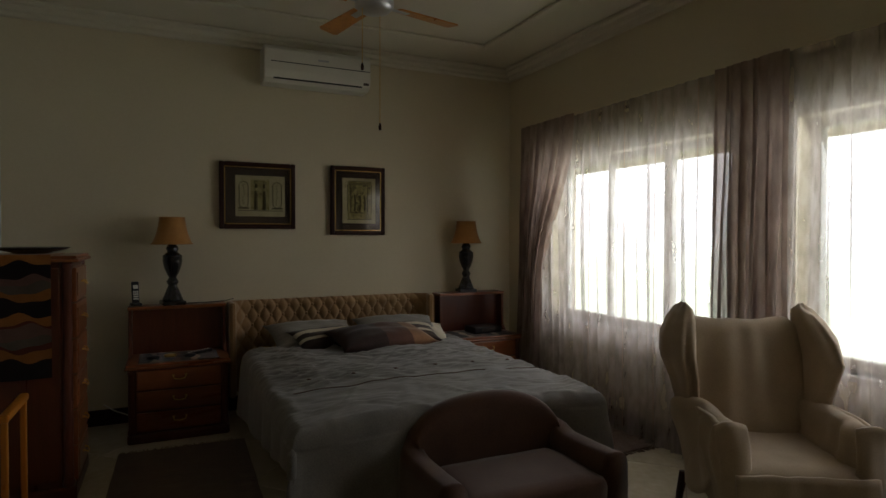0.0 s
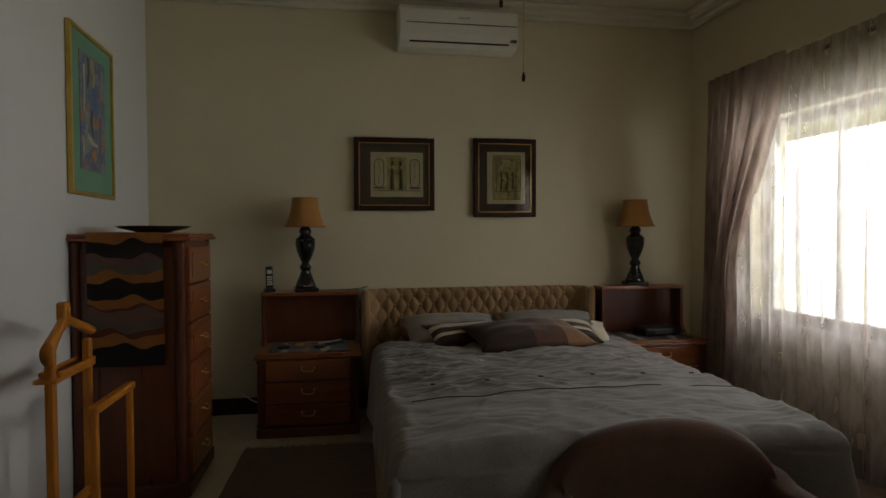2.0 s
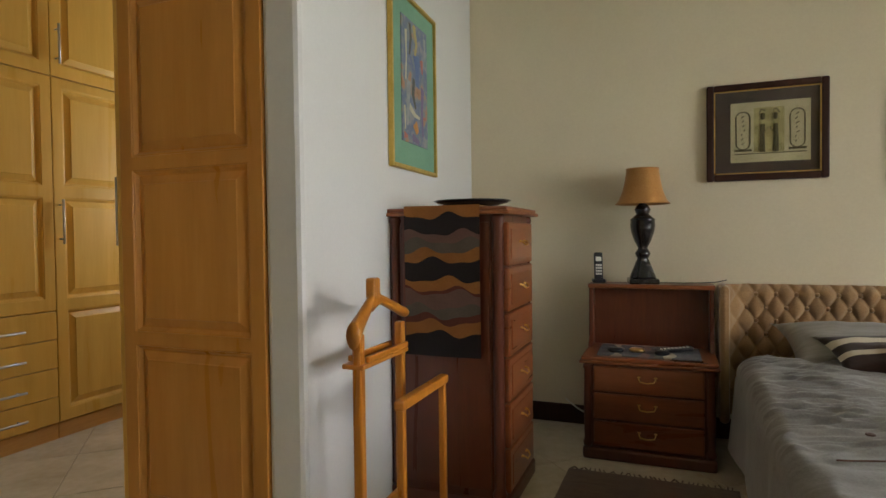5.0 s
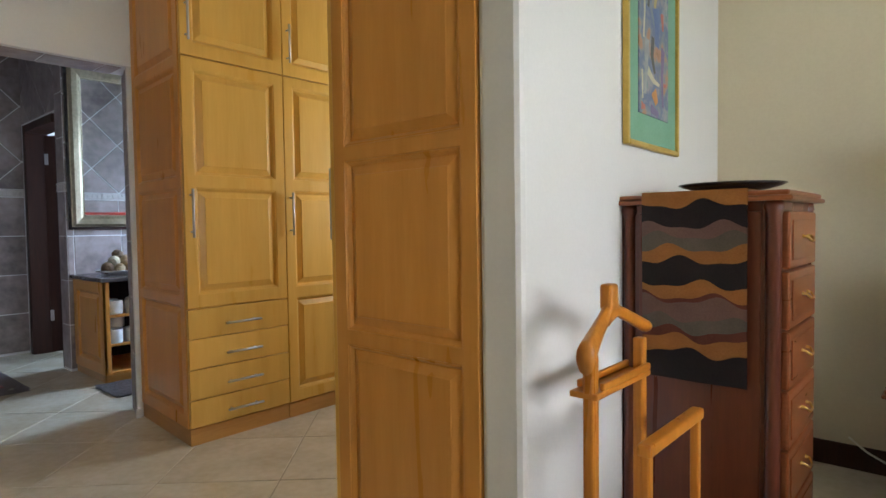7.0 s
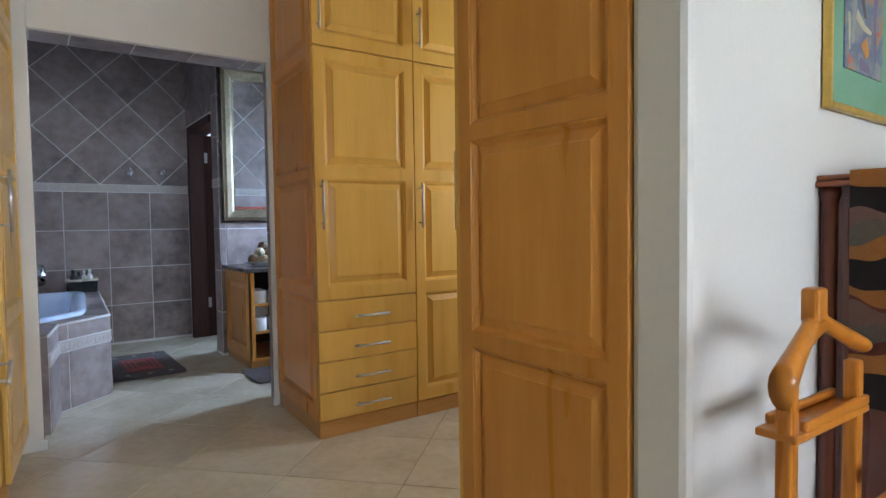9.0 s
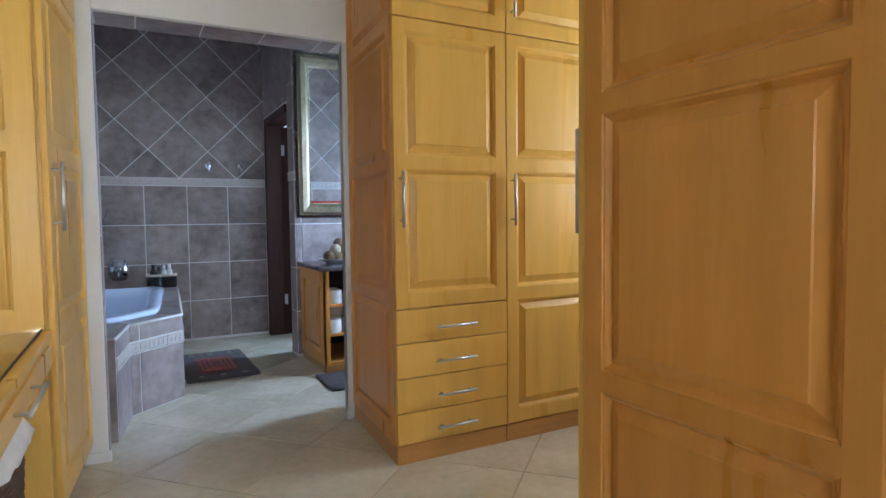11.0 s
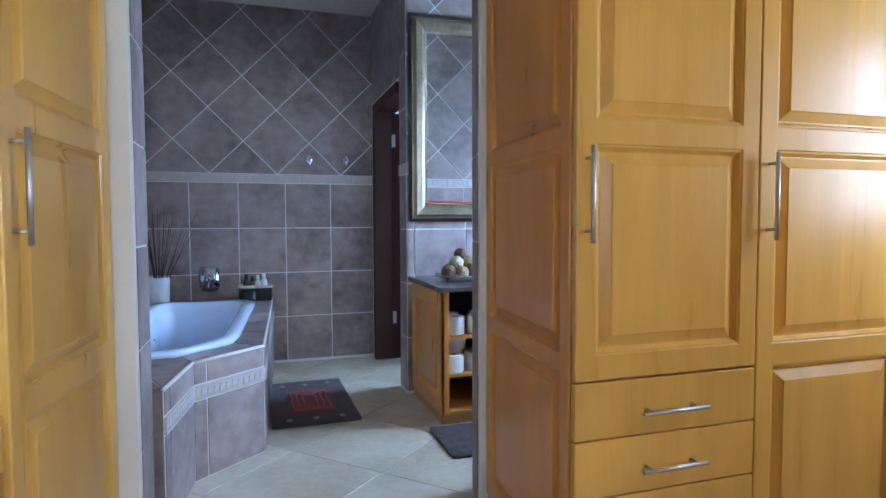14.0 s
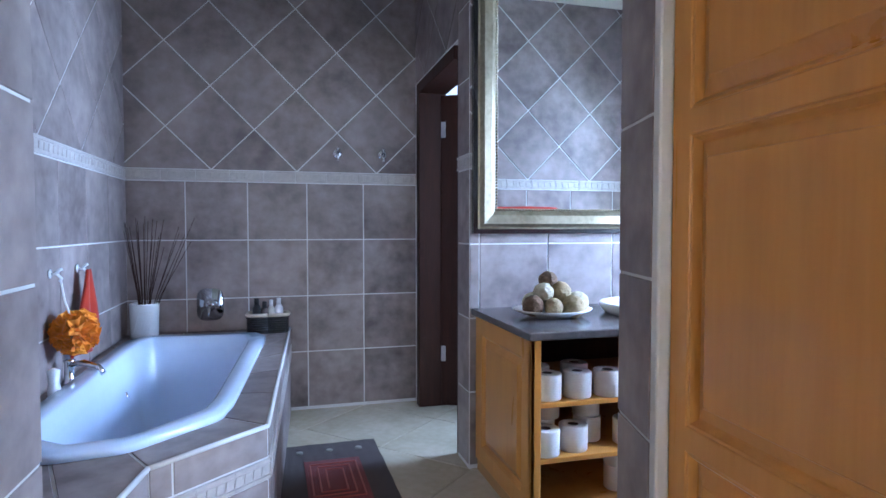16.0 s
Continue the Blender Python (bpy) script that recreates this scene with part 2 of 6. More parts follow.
# cornice of the bedroom: a stepped plaster profile along the walls
bm = bmesh.new()
for d, z0, z1 in ((0.05, 2.745, 2.84), (0.09, 2.775, 2.84), (0.13, 2.81, 2.84)):
    box(bm, -0.6, N0 - d, z0, E0, N0 + 0.0, z1)
    box(bm, E0 - d, -1.5, z0, E0, N0 - d, z1)
box(bm, 0.1, N0 - 0.62, 2.815, E0 - 0.62, N0 - 0.56, 2.84)
box(bm, E0 - 0.62, -1.0, 2.815, E0 - 0.56, N0 - 0.56, 2.84)
tagged(part("cornice", bm, CEIL, None, "stepped cream plaster cornice", bevel=0.012), "", "cornice", "", "structure")
# skirting boards
bm = bmesh.new()
box(bm, -0.58, N0 - 0.016, 0, E0, N0, 0.11)
box(bm, E0 - 0.016, -1.5, 0, E0, N0 - 0.016, 0.11)
tagged(part("baseboard", bm, DARKWOOD, None, "dark stained timber skirting board", bevel=0.004), "", "baseboard", "", "structure")
bm = bmesh.new()
box(bm, -3.37, 1.79, 0, -3.355, 1.9, 0.05)
box(bm, -3.37, 3.06, 0, -3.35, 3.09, 0.05)
tagged(part("trim", bm, WHITE, None, "small white painted plinth blocks at the opening", bevel=0.004), "", "trim", "", "structure")

# bathroom shell
slab("wall_bath_back", [(B1, 1.24, -0.05, B0, 5.1, 2.9)], GROUT, "tiled bathroom wall, squares below and diagonals above")
slab("wall_bath_left", [(B0, 1.24, -0.05, F1, 1.44, 2.9)], GROUT, "tiled bathroom wall beside the bath")
slab("wall_bath_door", [(B0, 3.2, -0.05, -6.1, 3.36, 2.9), (-6.1, 3.2, 2.1, -5.2, 3.36, 2.9)], GROUT, "tiled bathroom wall over a dark door")
slab("wall_bath_mirror", [(-5.2, 3.2, -0.05, -5.02, 4.9, 2.9)], GROUT, "tiled wall behind the washstand and mirror")
NW = (-4.66, -3.78, 1.0, 2.1)
slab("wall_bath_end", [(-5.02, 4.9, -0.05, NW[0], 5.1, 2.9), (NW[1], 4.9, -0.05, F1, 5.1, 2.9), (NW[0], 4.9, -0.05, NW[1], 5.1, NW[2]), (NW[0], 4.9, NW[3], NW[1], 5.1, 2.9)],
     GROUT, "tiled end wall with a window over the washstand")
TW = (-5.85, -5.25, 0.9, 2.1)
slab("wall_toilet_end", [(B0, 4.9, -0.05, TW[0], 5.1, 2.9), (TW[1], 4.9, -0.05, -5.2, 5.1, 2.9), (TW[0], 4.9, -0.05, TW[1], 5.1, TW[2]), (TW[0], 4.9, TW[3], TW[1], 5.1, 2.9)],
     WHITE, "white end wall with a small window")

floor = slab("floor", [(-6.3, 1.38, -0.08, -3.45, 5.0, -0.004), (-3.45, 0.96, -0.08, -1.62, 5.0, -0.004), (-1.62, -1.56, -0.08, 3.4, 5.0, -0.004)], FGROUT, "beige ceramic floor tiles laid diagonally", "floor")


# ---- joinery ----
def raised_door(parent, m, w, h, fields, handle=None, name="door", material=OAK, t=0.022, stile=0.07, flip=False):
    """A frame-and-panel door in the local plane u, v with its face along n; fields: the (v0, v1) of its raised panels; handle: (u, v0, v1) or (u0, u1, v, 'h')."""
    bm = bmesh.new()
    us = [0, stile, w - stile, w]
    vs = [0.0] + [v for f in fields for v in f] + [h]
    hole = lambda i, j: i == 1 and 0 <= j < len(vs) - 1 and j % 2 == 1
    solid = lambda i, j: 0 <= i < 3 and 0 <= j < len(vs) - 1 and not hole(i, j)
    pt = {(i, j, k): bm.verts.new((us[i], vs[j], k * t)) for i in range(4) for j in range(len(vs)) for k in (0, 1)}
    for i in range(3):
        for j in range(len(vs) - 1):
            if not solid(i, j):
                continue
            bm.faces.new([pt[q] for q in ((i, j, 1), (i + 1, j, 1), (i + 1, j + 1, 1), (i, j + 1, 1))])
            bm.faces.new([pt[q] for q in ((i, j + 1, 0), (i + 1, j + 1, 0), (i + 1, j, 0), (i, j, 0))])
            for di, dj, e in ((-1, 0, ((i, j), (i, j + 1))), (1, 0, ((i + 1, j + 1), (i + 1, j))), (0, -1, ((i + 1, j), (i, j))), (0, 1, ((i, j + 1), (i + 1, j + 1)))):
                if not solid(i + di, j + dj):
                    p, q = e
                    bm.faces.new([pt[(*p, 0)], pt[(*p, 1)], pt[(*q, 1)], pt[(*q, 0)]])
    d = part(name, turn_bm(bm, m), material, parent, bevel=0.004)
    for v0, v1 in fields:
        bm = bmesh.new()
        u0, u1 = stile, w - stile
        ring = lambda k, n: [bm.verts.new((a, b, n)) for a, b in ((u0 + k, v0 + k), (u1 - k, v0 + k), (u1 - k, v1 - k), (u0 + k, v1 - k))]
        rings = [ring(0, 0.0), ring(0, t - 0.003), ring(0.005, t - 0.004), ring(0.011, t - 0.0115), ring(0.015, t - 0.0165), ring(0.019, t - 0.0165), ring(0.046, t - 0.005), ring(0.049, t - 0.002)]
        for a, b in zip(rings, rings[1:]):
            for i in range(4):
                bm.faces.new((a[i], a[(i + 1) % 4], b[(i + 1) % 4], b[i]))
        bm.faces.new(rings[-1])
        part("panel", turn_bm(bm, m), material, d)
    if handle:
        bar_handle(d, m, handle, t)
    return d


def bar_handle(parent, m, handle, t=0.02):
    bm = bmesh.new()
    if handle[-1] == "h":
        u0, u1, v, _ = handle
        tube(bm, [(u0, v, t + 0.034), (u1, v, t + 0.034)], 0.0065, 12)
        for u in (u0 + 0.03, u1 - 0.03):
            tube(bm, [(u, v, t - 0.002), (u, v, t + 0.034)], 0.0045, 10)
    else:
        u, v0, v1 = handle
        tube(bm, [(u, v0, t + 0.034), (u, v1, t + 0.034)], 0.0065, 12)
        for v in (v0 + 0.03, v1 - 0.03):
            tube(bm, [(u, v, t - 0.002), (u, v, t + 0.034)], 0.0045, 10)
    part("handle", turn_bm(bm, m), STEEL, parent, "brushed steel bar handle", smooth=True)


def plane_to(origin, u, v):
    """The pose that carries local u, v, n to world axes."""
    u, v = Vector(u), Vector(v)
    n = u.cross(v)
    return Matrix(((u.x, v.x, n.x, origin[0]), (u.y, v.y, n.y, origin[1]), (u.z, v.z, n.z, origin[2]), (0, 0, 0, 1)))


LOW = ((0.07, 0.62), (0.69, 1.255), (1.325, 1.87))    # raised fields of a full-height door, from its foot at 0.095
UPTOP = 2.72


def wardrobe_column(y0, y1, front, back, face, drawers, end_panel, label, skew=0.0):
    """One column of the fitted wardrobes, its doors facing along x (face +1 or -1)."""
    th = thing("wardrobe", pose((front + back) / 2, (y0 + y1) / 2, 0), label, "wardrobe", "fitted wardrobes of the dressing room")
    f = front
    inner = f - face * 0.022
    bm = bmesh.new()
    e0 = y0 + (0.02 if end_panel else 0)
    prism(bm, [(back, e0 + skew + 0.002), (inner, e0), (inner, y1), (back, y1)], 0.09, UPTOP)
    part("body", bm, OAK, th)
    bm = bmesh.new()
    prism(bm, [(back, y0 + 0.004 + skew), (f - face * 0.012, y0 + 0.004), (f - face * 0.012, y1), (back, y1)], 0, 0.09)
    part("plinth", bm, OAK_DARK, th, "darker timber plinth", bevel=0.003)
    g = 0.002
    w = y1 - y0 - 2 * g
    if face > 0:
        M = lambda z: plane_to((inner, y0 + g, z), (0, 1, 0), (0, 0, 1))
        hu = 0.03
    else:
        M = lambda z: plane_to((inner, y1 - g, z), (0, -1, 0), (0, 0, 1))
        hu = w - 0.03
    if drawers:
        for k, (z0, z1) in enumerate(((0.095, 0.238), (0.242, 0.398), (0.402, 0.558), (0.562, 0.716))):
            bm = bmesh.new()
            box(bm, 0, 0, 0, w, z1 - z0, 0.022)
            d = part("drawer", turn_bm(bm, M(z0)), OAK, th, bevel=0.003)
            bar_handle(d, M(z0), (w / 2 - 0.105, w / 2 + 0.105, (z1 - z0) * 0.44, "h"), 0.022)
        raised_door(th, M(0.722), w, 1.296, ((0.07, 0.625), (0.695, 1.235)), (hu, 0.368, 0.618), stile=0.062)
    else:
        raised_door(th, M(0.095), w, 1.923, LOW, (hu, 0.995, 1.245), stile=0.062)
    raised_door(th, M(2.024), w, UPTOP - 2.026, ((0.07, UPTOP - 2.1),), (hu, 0.07, 0.29), stile=0.062)
    if end_panel:
        # panelled end facing -y
        d = abs(front - back) - 0.024
        lo = min(front, back) + (0.0 if face > 0 else 0.024)
        raised_door(th, plane_to((lo, y0 + 0.02 + skew, 0.09), Vector((d, -skew, 0)).normalized(), (0, 0, 1)), d, UPTOP - 0.09, ((0.07, 0.645), (0.697, 1.262), (1.314, 1.88), (1.94, UPTOP - 0.17)),
                    name="end_panel", material=OAK_END, t=0.022, stile=0.06)
    bm = bmesh.new()
    box(bm, min(f + face * 0.012, back), y0 + skew - (0.012 if end_panel and not skew else 0), UPTOP, max(f + face * 0.012, back), y1, UPTOP + 0.05)
    part("cornice", bm, OAK, th, bevel=0.01)
    return th


wardrobe_column(3.05, 3.65, -2.627, -3.366, 1, True, True, "tall yellow wood wardrobe with four drawers and raised-panel doors", 0.05)
wardrobe_column(3.65, 4.28, -2.627, -3.366, 1, False, False, "tall yellow wood wardrobe with full-height raised-panel door")
wardrobe_column(4.28, 4.876, -2.627, -3.366, 1, False, False, "tall yellow wood wardrobe with full-height raised-panel door")
wardrobe_column(2.94, 3.56, -1.288, -0.643, -1, False, True, "tall yellow wood wardrobe with panelled end backing the partition")
wardrobe_column(3.56, 4.2, -1.288, -0.70, -1, False, False, "tall yellow wood wardrobe backing the partition")
wardrobe_column(4.2, 4.876, -1.288, -0.705, -1, False, False, "tall yellow wood wardrobe backing the partition")

# tall cupboard and dressing table beside the bathroom opening
CF, CX = 1.768, -2.70
cup = thing("tall_cupboard", pose(-3.03, 1.45, 0), "tall yellow wood cupboard beside the bathroom opening", "cupboard")
bm = bmesh.new()
prism(bm, [(-3.366, 1.155), (CX - 0.022, 1.155), (CX - 0.022, CF - 0.022), (-3.366, CF + 0.033)], 0.09, UPTOP)
part("body", bm, OAK, cup)
part("plinth", cube(-3.36, 1.16, 0, CX - 0.012, CF - 0.014, 0.09), OAK_DARK, cup)
M = lambda z: plane_to((CX - 0.002, CF - 0.022, z), Vector((-0.66, 0.06, 0)).normalized(), (0, 0, 1))
raised_door(cup, M(0.095), 0.66, 1.923, LOW, (0.04, 1.005, 1.255))
raised_door(cup, M(2.024), 0.66, UPTOP - 2.026, ((0.07, UPTOP - 2.1),), (0.04, 0.07, 0.29))
raised_door(cup, plane_to((CX - 0.022, 1.157, 0.09), (0, 1, 0), (0, 0, 1)), 0.578, UPTOP - 0.09, ((0.07, 0.62), (0.735, 1.28), (1.36, 1.88), (1.96, UPTOP - 0.17)),
            name="side_panel", stile=0.09)
part("cornice", cube(-3.366, 1.155, UPTOP, CX + 0.01, CF + 0.012, UPTOP + 0.05), OAK, cup)

table = thing("dressing_table", pose(-2.1, 1.46, 0), "yellow wood dressing table with a glass-covered top and drawer", "dressing table")
TX = -1.5
TF = 1.757
part("tabletop", cube(CX + 0.002, 1.157, 0.725, TX, TF, 0.75), OAK, table, bevel=0.004)
part("apron", cube(CX + 0.002, TF - 0.024, 0.635, TX, TF - 0.002, 0.725), OAK, table, bevel=0.004)
part("back_panel", cube(CX + 0.002, 1.157, 0.0, TX - 0.03, 1.175, 0.725), OAK, table)
part("leg_panel", cube(TX - 0.03, 1.157, 0, TX, TF - 0.025, 0.725), OAK, table, bevel=0.004)
dr = part("drawer", cube(CX + 0.12, TF - 0.0015, 0.645, TX - 0.1, TF + 0.006, 0.716), OAK, table)
bar_handle(dr, plane_to((-2.0, TF + 0.006, 0.688), (-1, 0, 0), (0, 0, 1)), (-0.17, 0.15, 0.0, "h"), 0.0)

# ---- more materials ----
def cloth(name, a, b, scale=30.0, fine=220.0, bump=0.15, rough=0.9, sheen=0.2, stretch=(1, 1, 1), vary=0.0):
    return surface(name, a, b, rough, scale, stretch, fine, bump, spec=0.15, sheen=sheen, grain=0.5, vary=vary)


DUVET = cloth("grey_quilt_cotton", lin(114, 110, 107), lin(142, 138, 133), 7, 160)
GREYP = cloth("grey_striped_cotton", lin(120, 116, 108), lin(156, 152, 144), 6, 90, stretch=(0.2, 6, 1))
CREAM = cloth("cream_cotton", lin(196, 184, 160), lin(214, 204, 182), 12)
BROWN = cloth("brown_leather_patch", lin(40, 24, 18), lin(56, 34, 25), 10, 80, rough=0.55)
BROWN2 = cloth("mid_brown_leather_patch", lin(72, 44, 32), lin(90, 57, 42), 10, 80, rough=0.55)
TAN = cloth("tan_leather_patch", lin(118, 82, 54), lin(140, 102, 70), 10, 80, rough=0.55)
GOLDV = cloth("gold_velvet", lin(140, 109, 72), lin(166, 133, 94), 8, 150, sheen=0.5)
BROWNV = cloth("brown_upholstery", lin(76, 52, 40), lin(96, 68, 52), 8, 180, sheen=0.3)
THROW = cloth("oatmeal_throw", lin(172, 154, 132), lin(194, 176, 152), 7, 200)
SHEER_C = (lin(176, 163, 156), lin(206, 196, 190))
SHADE = cloth("ochre_lampshade", lin(164, 114, 58), lin(186, 138, 80), 8, 160)
RUGB = cloth("brown_woven_rug", lin(74, 58, 48), lin(120, 98, 82), 9, 120, bump=0.5, stretch=(0.6, 7, 1))
RUGD = cloth("dark_brown_bath_mat", lin(52, 40, 38), lin(70, 56, 52), 20, 260, bump=0.6)
RED = cloth("red_tufted_wool", lin(98, 26, 28), lin(124, 38, 37), 20, 260, bump=0.6)
ORANGE = cloth("orange_nylon_net", lin(232, 136, 30), lin(248, 168, 58), 20, 120)
REDCLOTH = cloth("dark_red_cloth", lin(140, 36, 22), lin(172, 56, 34), 10)
WHITEG = surface("white_glazed_ceramic", lin(226, 228, 230), lin(236, 238, 240), 0.12, 3, fine=30, bump=0.0, spec=0.6)
PLASTIC = surface("white_plastic", lin(222, 218, 206), lin(232, 229, 218), 0.4, 4, fine=60, bump=0.01)
DARKP = surface("black_plastic", lin(20, 20, 22), lin(32, 32, 34), 0.4, 8, fine=60, bump=0.02)
STONE = surface("dark_grey_stone_top", lin(74, 68, 66), lin(104, 96, 92), 0.22, 12, fine=70, bump=0.01)
PAPER = surface("toilet_paper", lin(228, 224, 220), lin(240, 238, 234), 0.9, 20, fine=120, bump=0.08)
PAPYRUS = surface("papyrus_print", lin(176, 166, 126), lin(204, 196, 158), 0.8, 9, fine=60, bump=0.02)
INK = surface("dark_olive_ink", lin(70, 64, 34), lin(96, 88, 52), 0.8, 20, fine=60, bump=0.0)
MOUNT = surface("dark_brown_mount", lin(46, 34, 28), lin(58, 44, 36), 0.8, 9, fine=90, bump=0.02)
GREENM = surface("green_mount", lin(112, 156, 128), lin(128, 170, 144), 0.8, 6, fine=90, bump=0.02)
GILT = surface("gilt_frame", lin(190, 156, 70), lin(214, 184, 100), 0.4, 12, fine=60, bump=0.04, metal=0.6)
SILVERF = surface("antique_silver_frame", lin(122, 110, 86), lin(164, 152, 126), 0.36, 5, fine=40, bump=0.0, metal=0.9)
WICKER = surface("dark_wicker", lin(58, 38, 26), lin(96, 66, 44), 0.6, 20, (1, 1, 3), 60, 0.6)
LAWN = surface("lawn_grass", lin(92, 122, 52), lin(126, 152, 74), 0.9, 0.4, fine=6, bump=0.2)


def art_paint():
    m = surface("abstract_painting", lin(96, 110, 140), lin(150, 120, 90), 0.7, 5, fine=18, bump=0.1)
    r = [n for n in m.node_tree.nodes if n.type == "VALTORGB"][0].color_ramp
    for pos, c in ((0.38, (112, 140, 140)), (0.44, (150, 146, 150)), (0.5, (104, 118, 146)), (0.57, (136, 140, 140)), (0.62, (176, 132, 104))):
        r.elements.new(pos).color = lin(*c)
    return m


PAINTING = art_paint()


def mirror_glass():
    m = bpy.data.materials.new("mirror_glass")
    m.use_nodes = True
    p = m.node_tree.nodes["Principled BSDF"]
    p.inputs["Base Color"].default_value = (0.88, 0.9, 0.9, 1)
    p.inputs["Metallic"].default_value, p.inputs["Roughness"].default_value = 1.0, 0.01
    return m


def clear_glass(name, gloss=0.08):
    m = bpy.data.materials.new(name)
    m.use_nodes = True
    n, link = m.node_tree.nodes, m.node_tree.links.new
    t, g, mix = n.new("ShaderNodeBsdfTransparent"), n.new("ShaderNodeBsdfGlossy"), n.new("ShaderNodeMixShader")
    g.inputs["Roughness"].default_value = 0.02
    mix.inputs[0].default_value = gloss
    link(t.outputs[0], mix.inputs[1])
    link(g.outputs[0], mix.inputs[2])
    link(mix.outputs[0], n["Material Output"].inputs["Surface"])
    return m


def sheer(name, a, b, clear):
    """Thin net: part clear, part translucent cloth with a faint woven figure."""
    m = bpy.data.materials.new(name)
    m.use_nodes = True
    n, link = m.node_tree.nodes, m.node_tree.links.new
    tc = n.new("ShaderNodeTexCoord")
    no = n.new("ShaderNodeTexNoise")
    no.inputs["Scale"].default_value, no.inputs["Detail"].default_value = 11.0, 4.0
    mp = n.new("ShaderNodeMapping")
    mp.inputs["Scale"].default_value = (1.0, 1.6, 0.5)
    link(tc.outputs["Object"], mp.inputs["Vector"])
    link(mp.outputs[0], no.inputs["Vector"])
    ramp = n.new("ShaderNodeValToRGB")
    ramp.color_ramp.elements[0].color, ramp.color_ramp.elements[1].color = a, b
    ramp.color_ramp.elements[0].position, ramp.color_ramp.elements[1].position = 0.34, 0.66
    link(no.outputs["Fac"], ramp.inputs["Fac"])
    mr = n.new("ShaderNodeMapRange")
    mr.inputs["From Min"].default_value, mr.inputs["From Max"].default_value = 0.45, 0.62
    mr.inputs["To Min"].default_value, mr.inputs["To Max"].default_value = clear, clear * 0.85
    link(no.outputs["Fac"], mr.inputs["Value"])
    d, tr, cl = n.new("ShaderNodeBsdfDiffuse"), n.new("ShaderNodeBsdfTranslucent"), n.new("ShaderNodeBsdfTransparent")
    m1, m2 = n.new("ShaderNodeMixShader"), n.new("ShaderNodeMixShader")
    m1.inputs[0].default_value = 0.66
    for s in (d, tr):
        link(ramp.outputs["Color"], s.inputs["Color"])
    link(d.outputs[0], m1.inputs[1])
    link(tr.outputs[0], m1.inputs[2])
    link(mr.outputs[0], m2.inputs[0])
    link(m1.outputs[0], m2.inputs[1])
    link(cl.outputs[0], m2.inputs[2])
    link(m2.outputs[0], n["Material Output"].inputs["Surface"])
    return m


MIRROR, PANE, TABLEGLASS = mirror_glass(), clear_glass("window_glass"), clear_glass("table_glass", 0.3)
NET = sheer("net_curtain", *SHEER_C, 0.54)
DRAPE = sheer("mauve_brown_drape", lin(150, 130, 120), lin(180, 160, 148), 0.2)


# ---- bedroom: windows and curtains ----
def bedroom_window(name, y0, y1, bars):
    w = thing(name, pose(3.42, (y0 + y1) / 2, WZ[0]), "wide white steel-framed window over a sill", "window", "", "structure")
    bm = bmesh.new()
    x0, x1 = 3.40, 3.45
    for a, b, c, d in ((y0, y0 + 0.05, WZ[0], WZ[1]), (y1 - 0.05, y1, WZ[0], WZ[1]), (y0 + 0.05, y1 - 0.05, WZ[0], WZ[0] + 0.05), (y0 + 0.05, y1 - 0.05, WZ[1] - 0.05, WZ[1])):
        box(bm, x0, a, c, x1, b, d)
    part("window_frame", bm, WHITE, w, bevel=0.004)
    for y, t in bars:
        part("mullion", cube(x0 + 0.002, y - t, WZ[0] + 0.05, x1 - 0.002, y + t, WZ[1] - 0.05), WHITE, w, bevel=0.003)
    edges = [y0 + 0.05] + [y for y, t in bars] + [y1 - 0.05]
    for a, b in zip(edges, edges[1:]):
        p = part("pane", cube(3.422, a, WZ[0] + 0.05, 3.426, b, WZ[1] - 0.05), PANE, w)
        p.visible_shadow = False
    part("window_sill", cube(3.262, y0 - 0.03, WZ[0] - 0.03, 3.40, y1 + 0.03, WZ[0]), WHITE, w, bevel=0.006)


bedroom_window("window_1", *W1, [(3.08, 0.035), (3.65, 0.012)])
bedroom_window("window_2", *W2, [(1.55, 0.012), (1.2, 0.035)])

RAIL_Z = 2.2


def curtain(name, y0, y1, x, folds, amp, material, label, low=None, z1=RAIL_Z + 0.03, z0=0.02, nv=24, category="curtain", seed=0):
    """Hanging cloth with uneven folds; low(v) shifts and narrows it at height v (0 top, 1 foot)."""
    rnd = random.Random(seed)
    ph = [rnd.uniform(0, 6.28) for _ in range(5)]

    def place(u, v):
        y = y0 + (y1 - y0) * u
        if low:
            c0, c1 = low(v)
            y = c0 + (c1 - c0) * u
        k = folds * 2 * math.pi * u
        wave = math.sin(k + ph[0] + 0.8 * math.sin(k * 0.31 + ph[1])) + 0.4 * math.sin(k * 1.9 + ph[2] + v)
        grow = 0.35 + 0.65 * min(1, v * 3)
        return (x + amp * grow * wave + 0.008 * math.sin(7 * v + ph[3]), y + 0.012 * math.sin(k * 0.7 + 5 * v + ph[4]), z1 + (z0 - z1) * v)
    th = thing(name, pose(x, (y0 + y1) / 2, 0), label, category)
    bm = bmesh.new()
    grid(bm, max(30, int(folds * 12)), nv, place)
    part("cloth", bm, material, th, smooth=True)
    return th


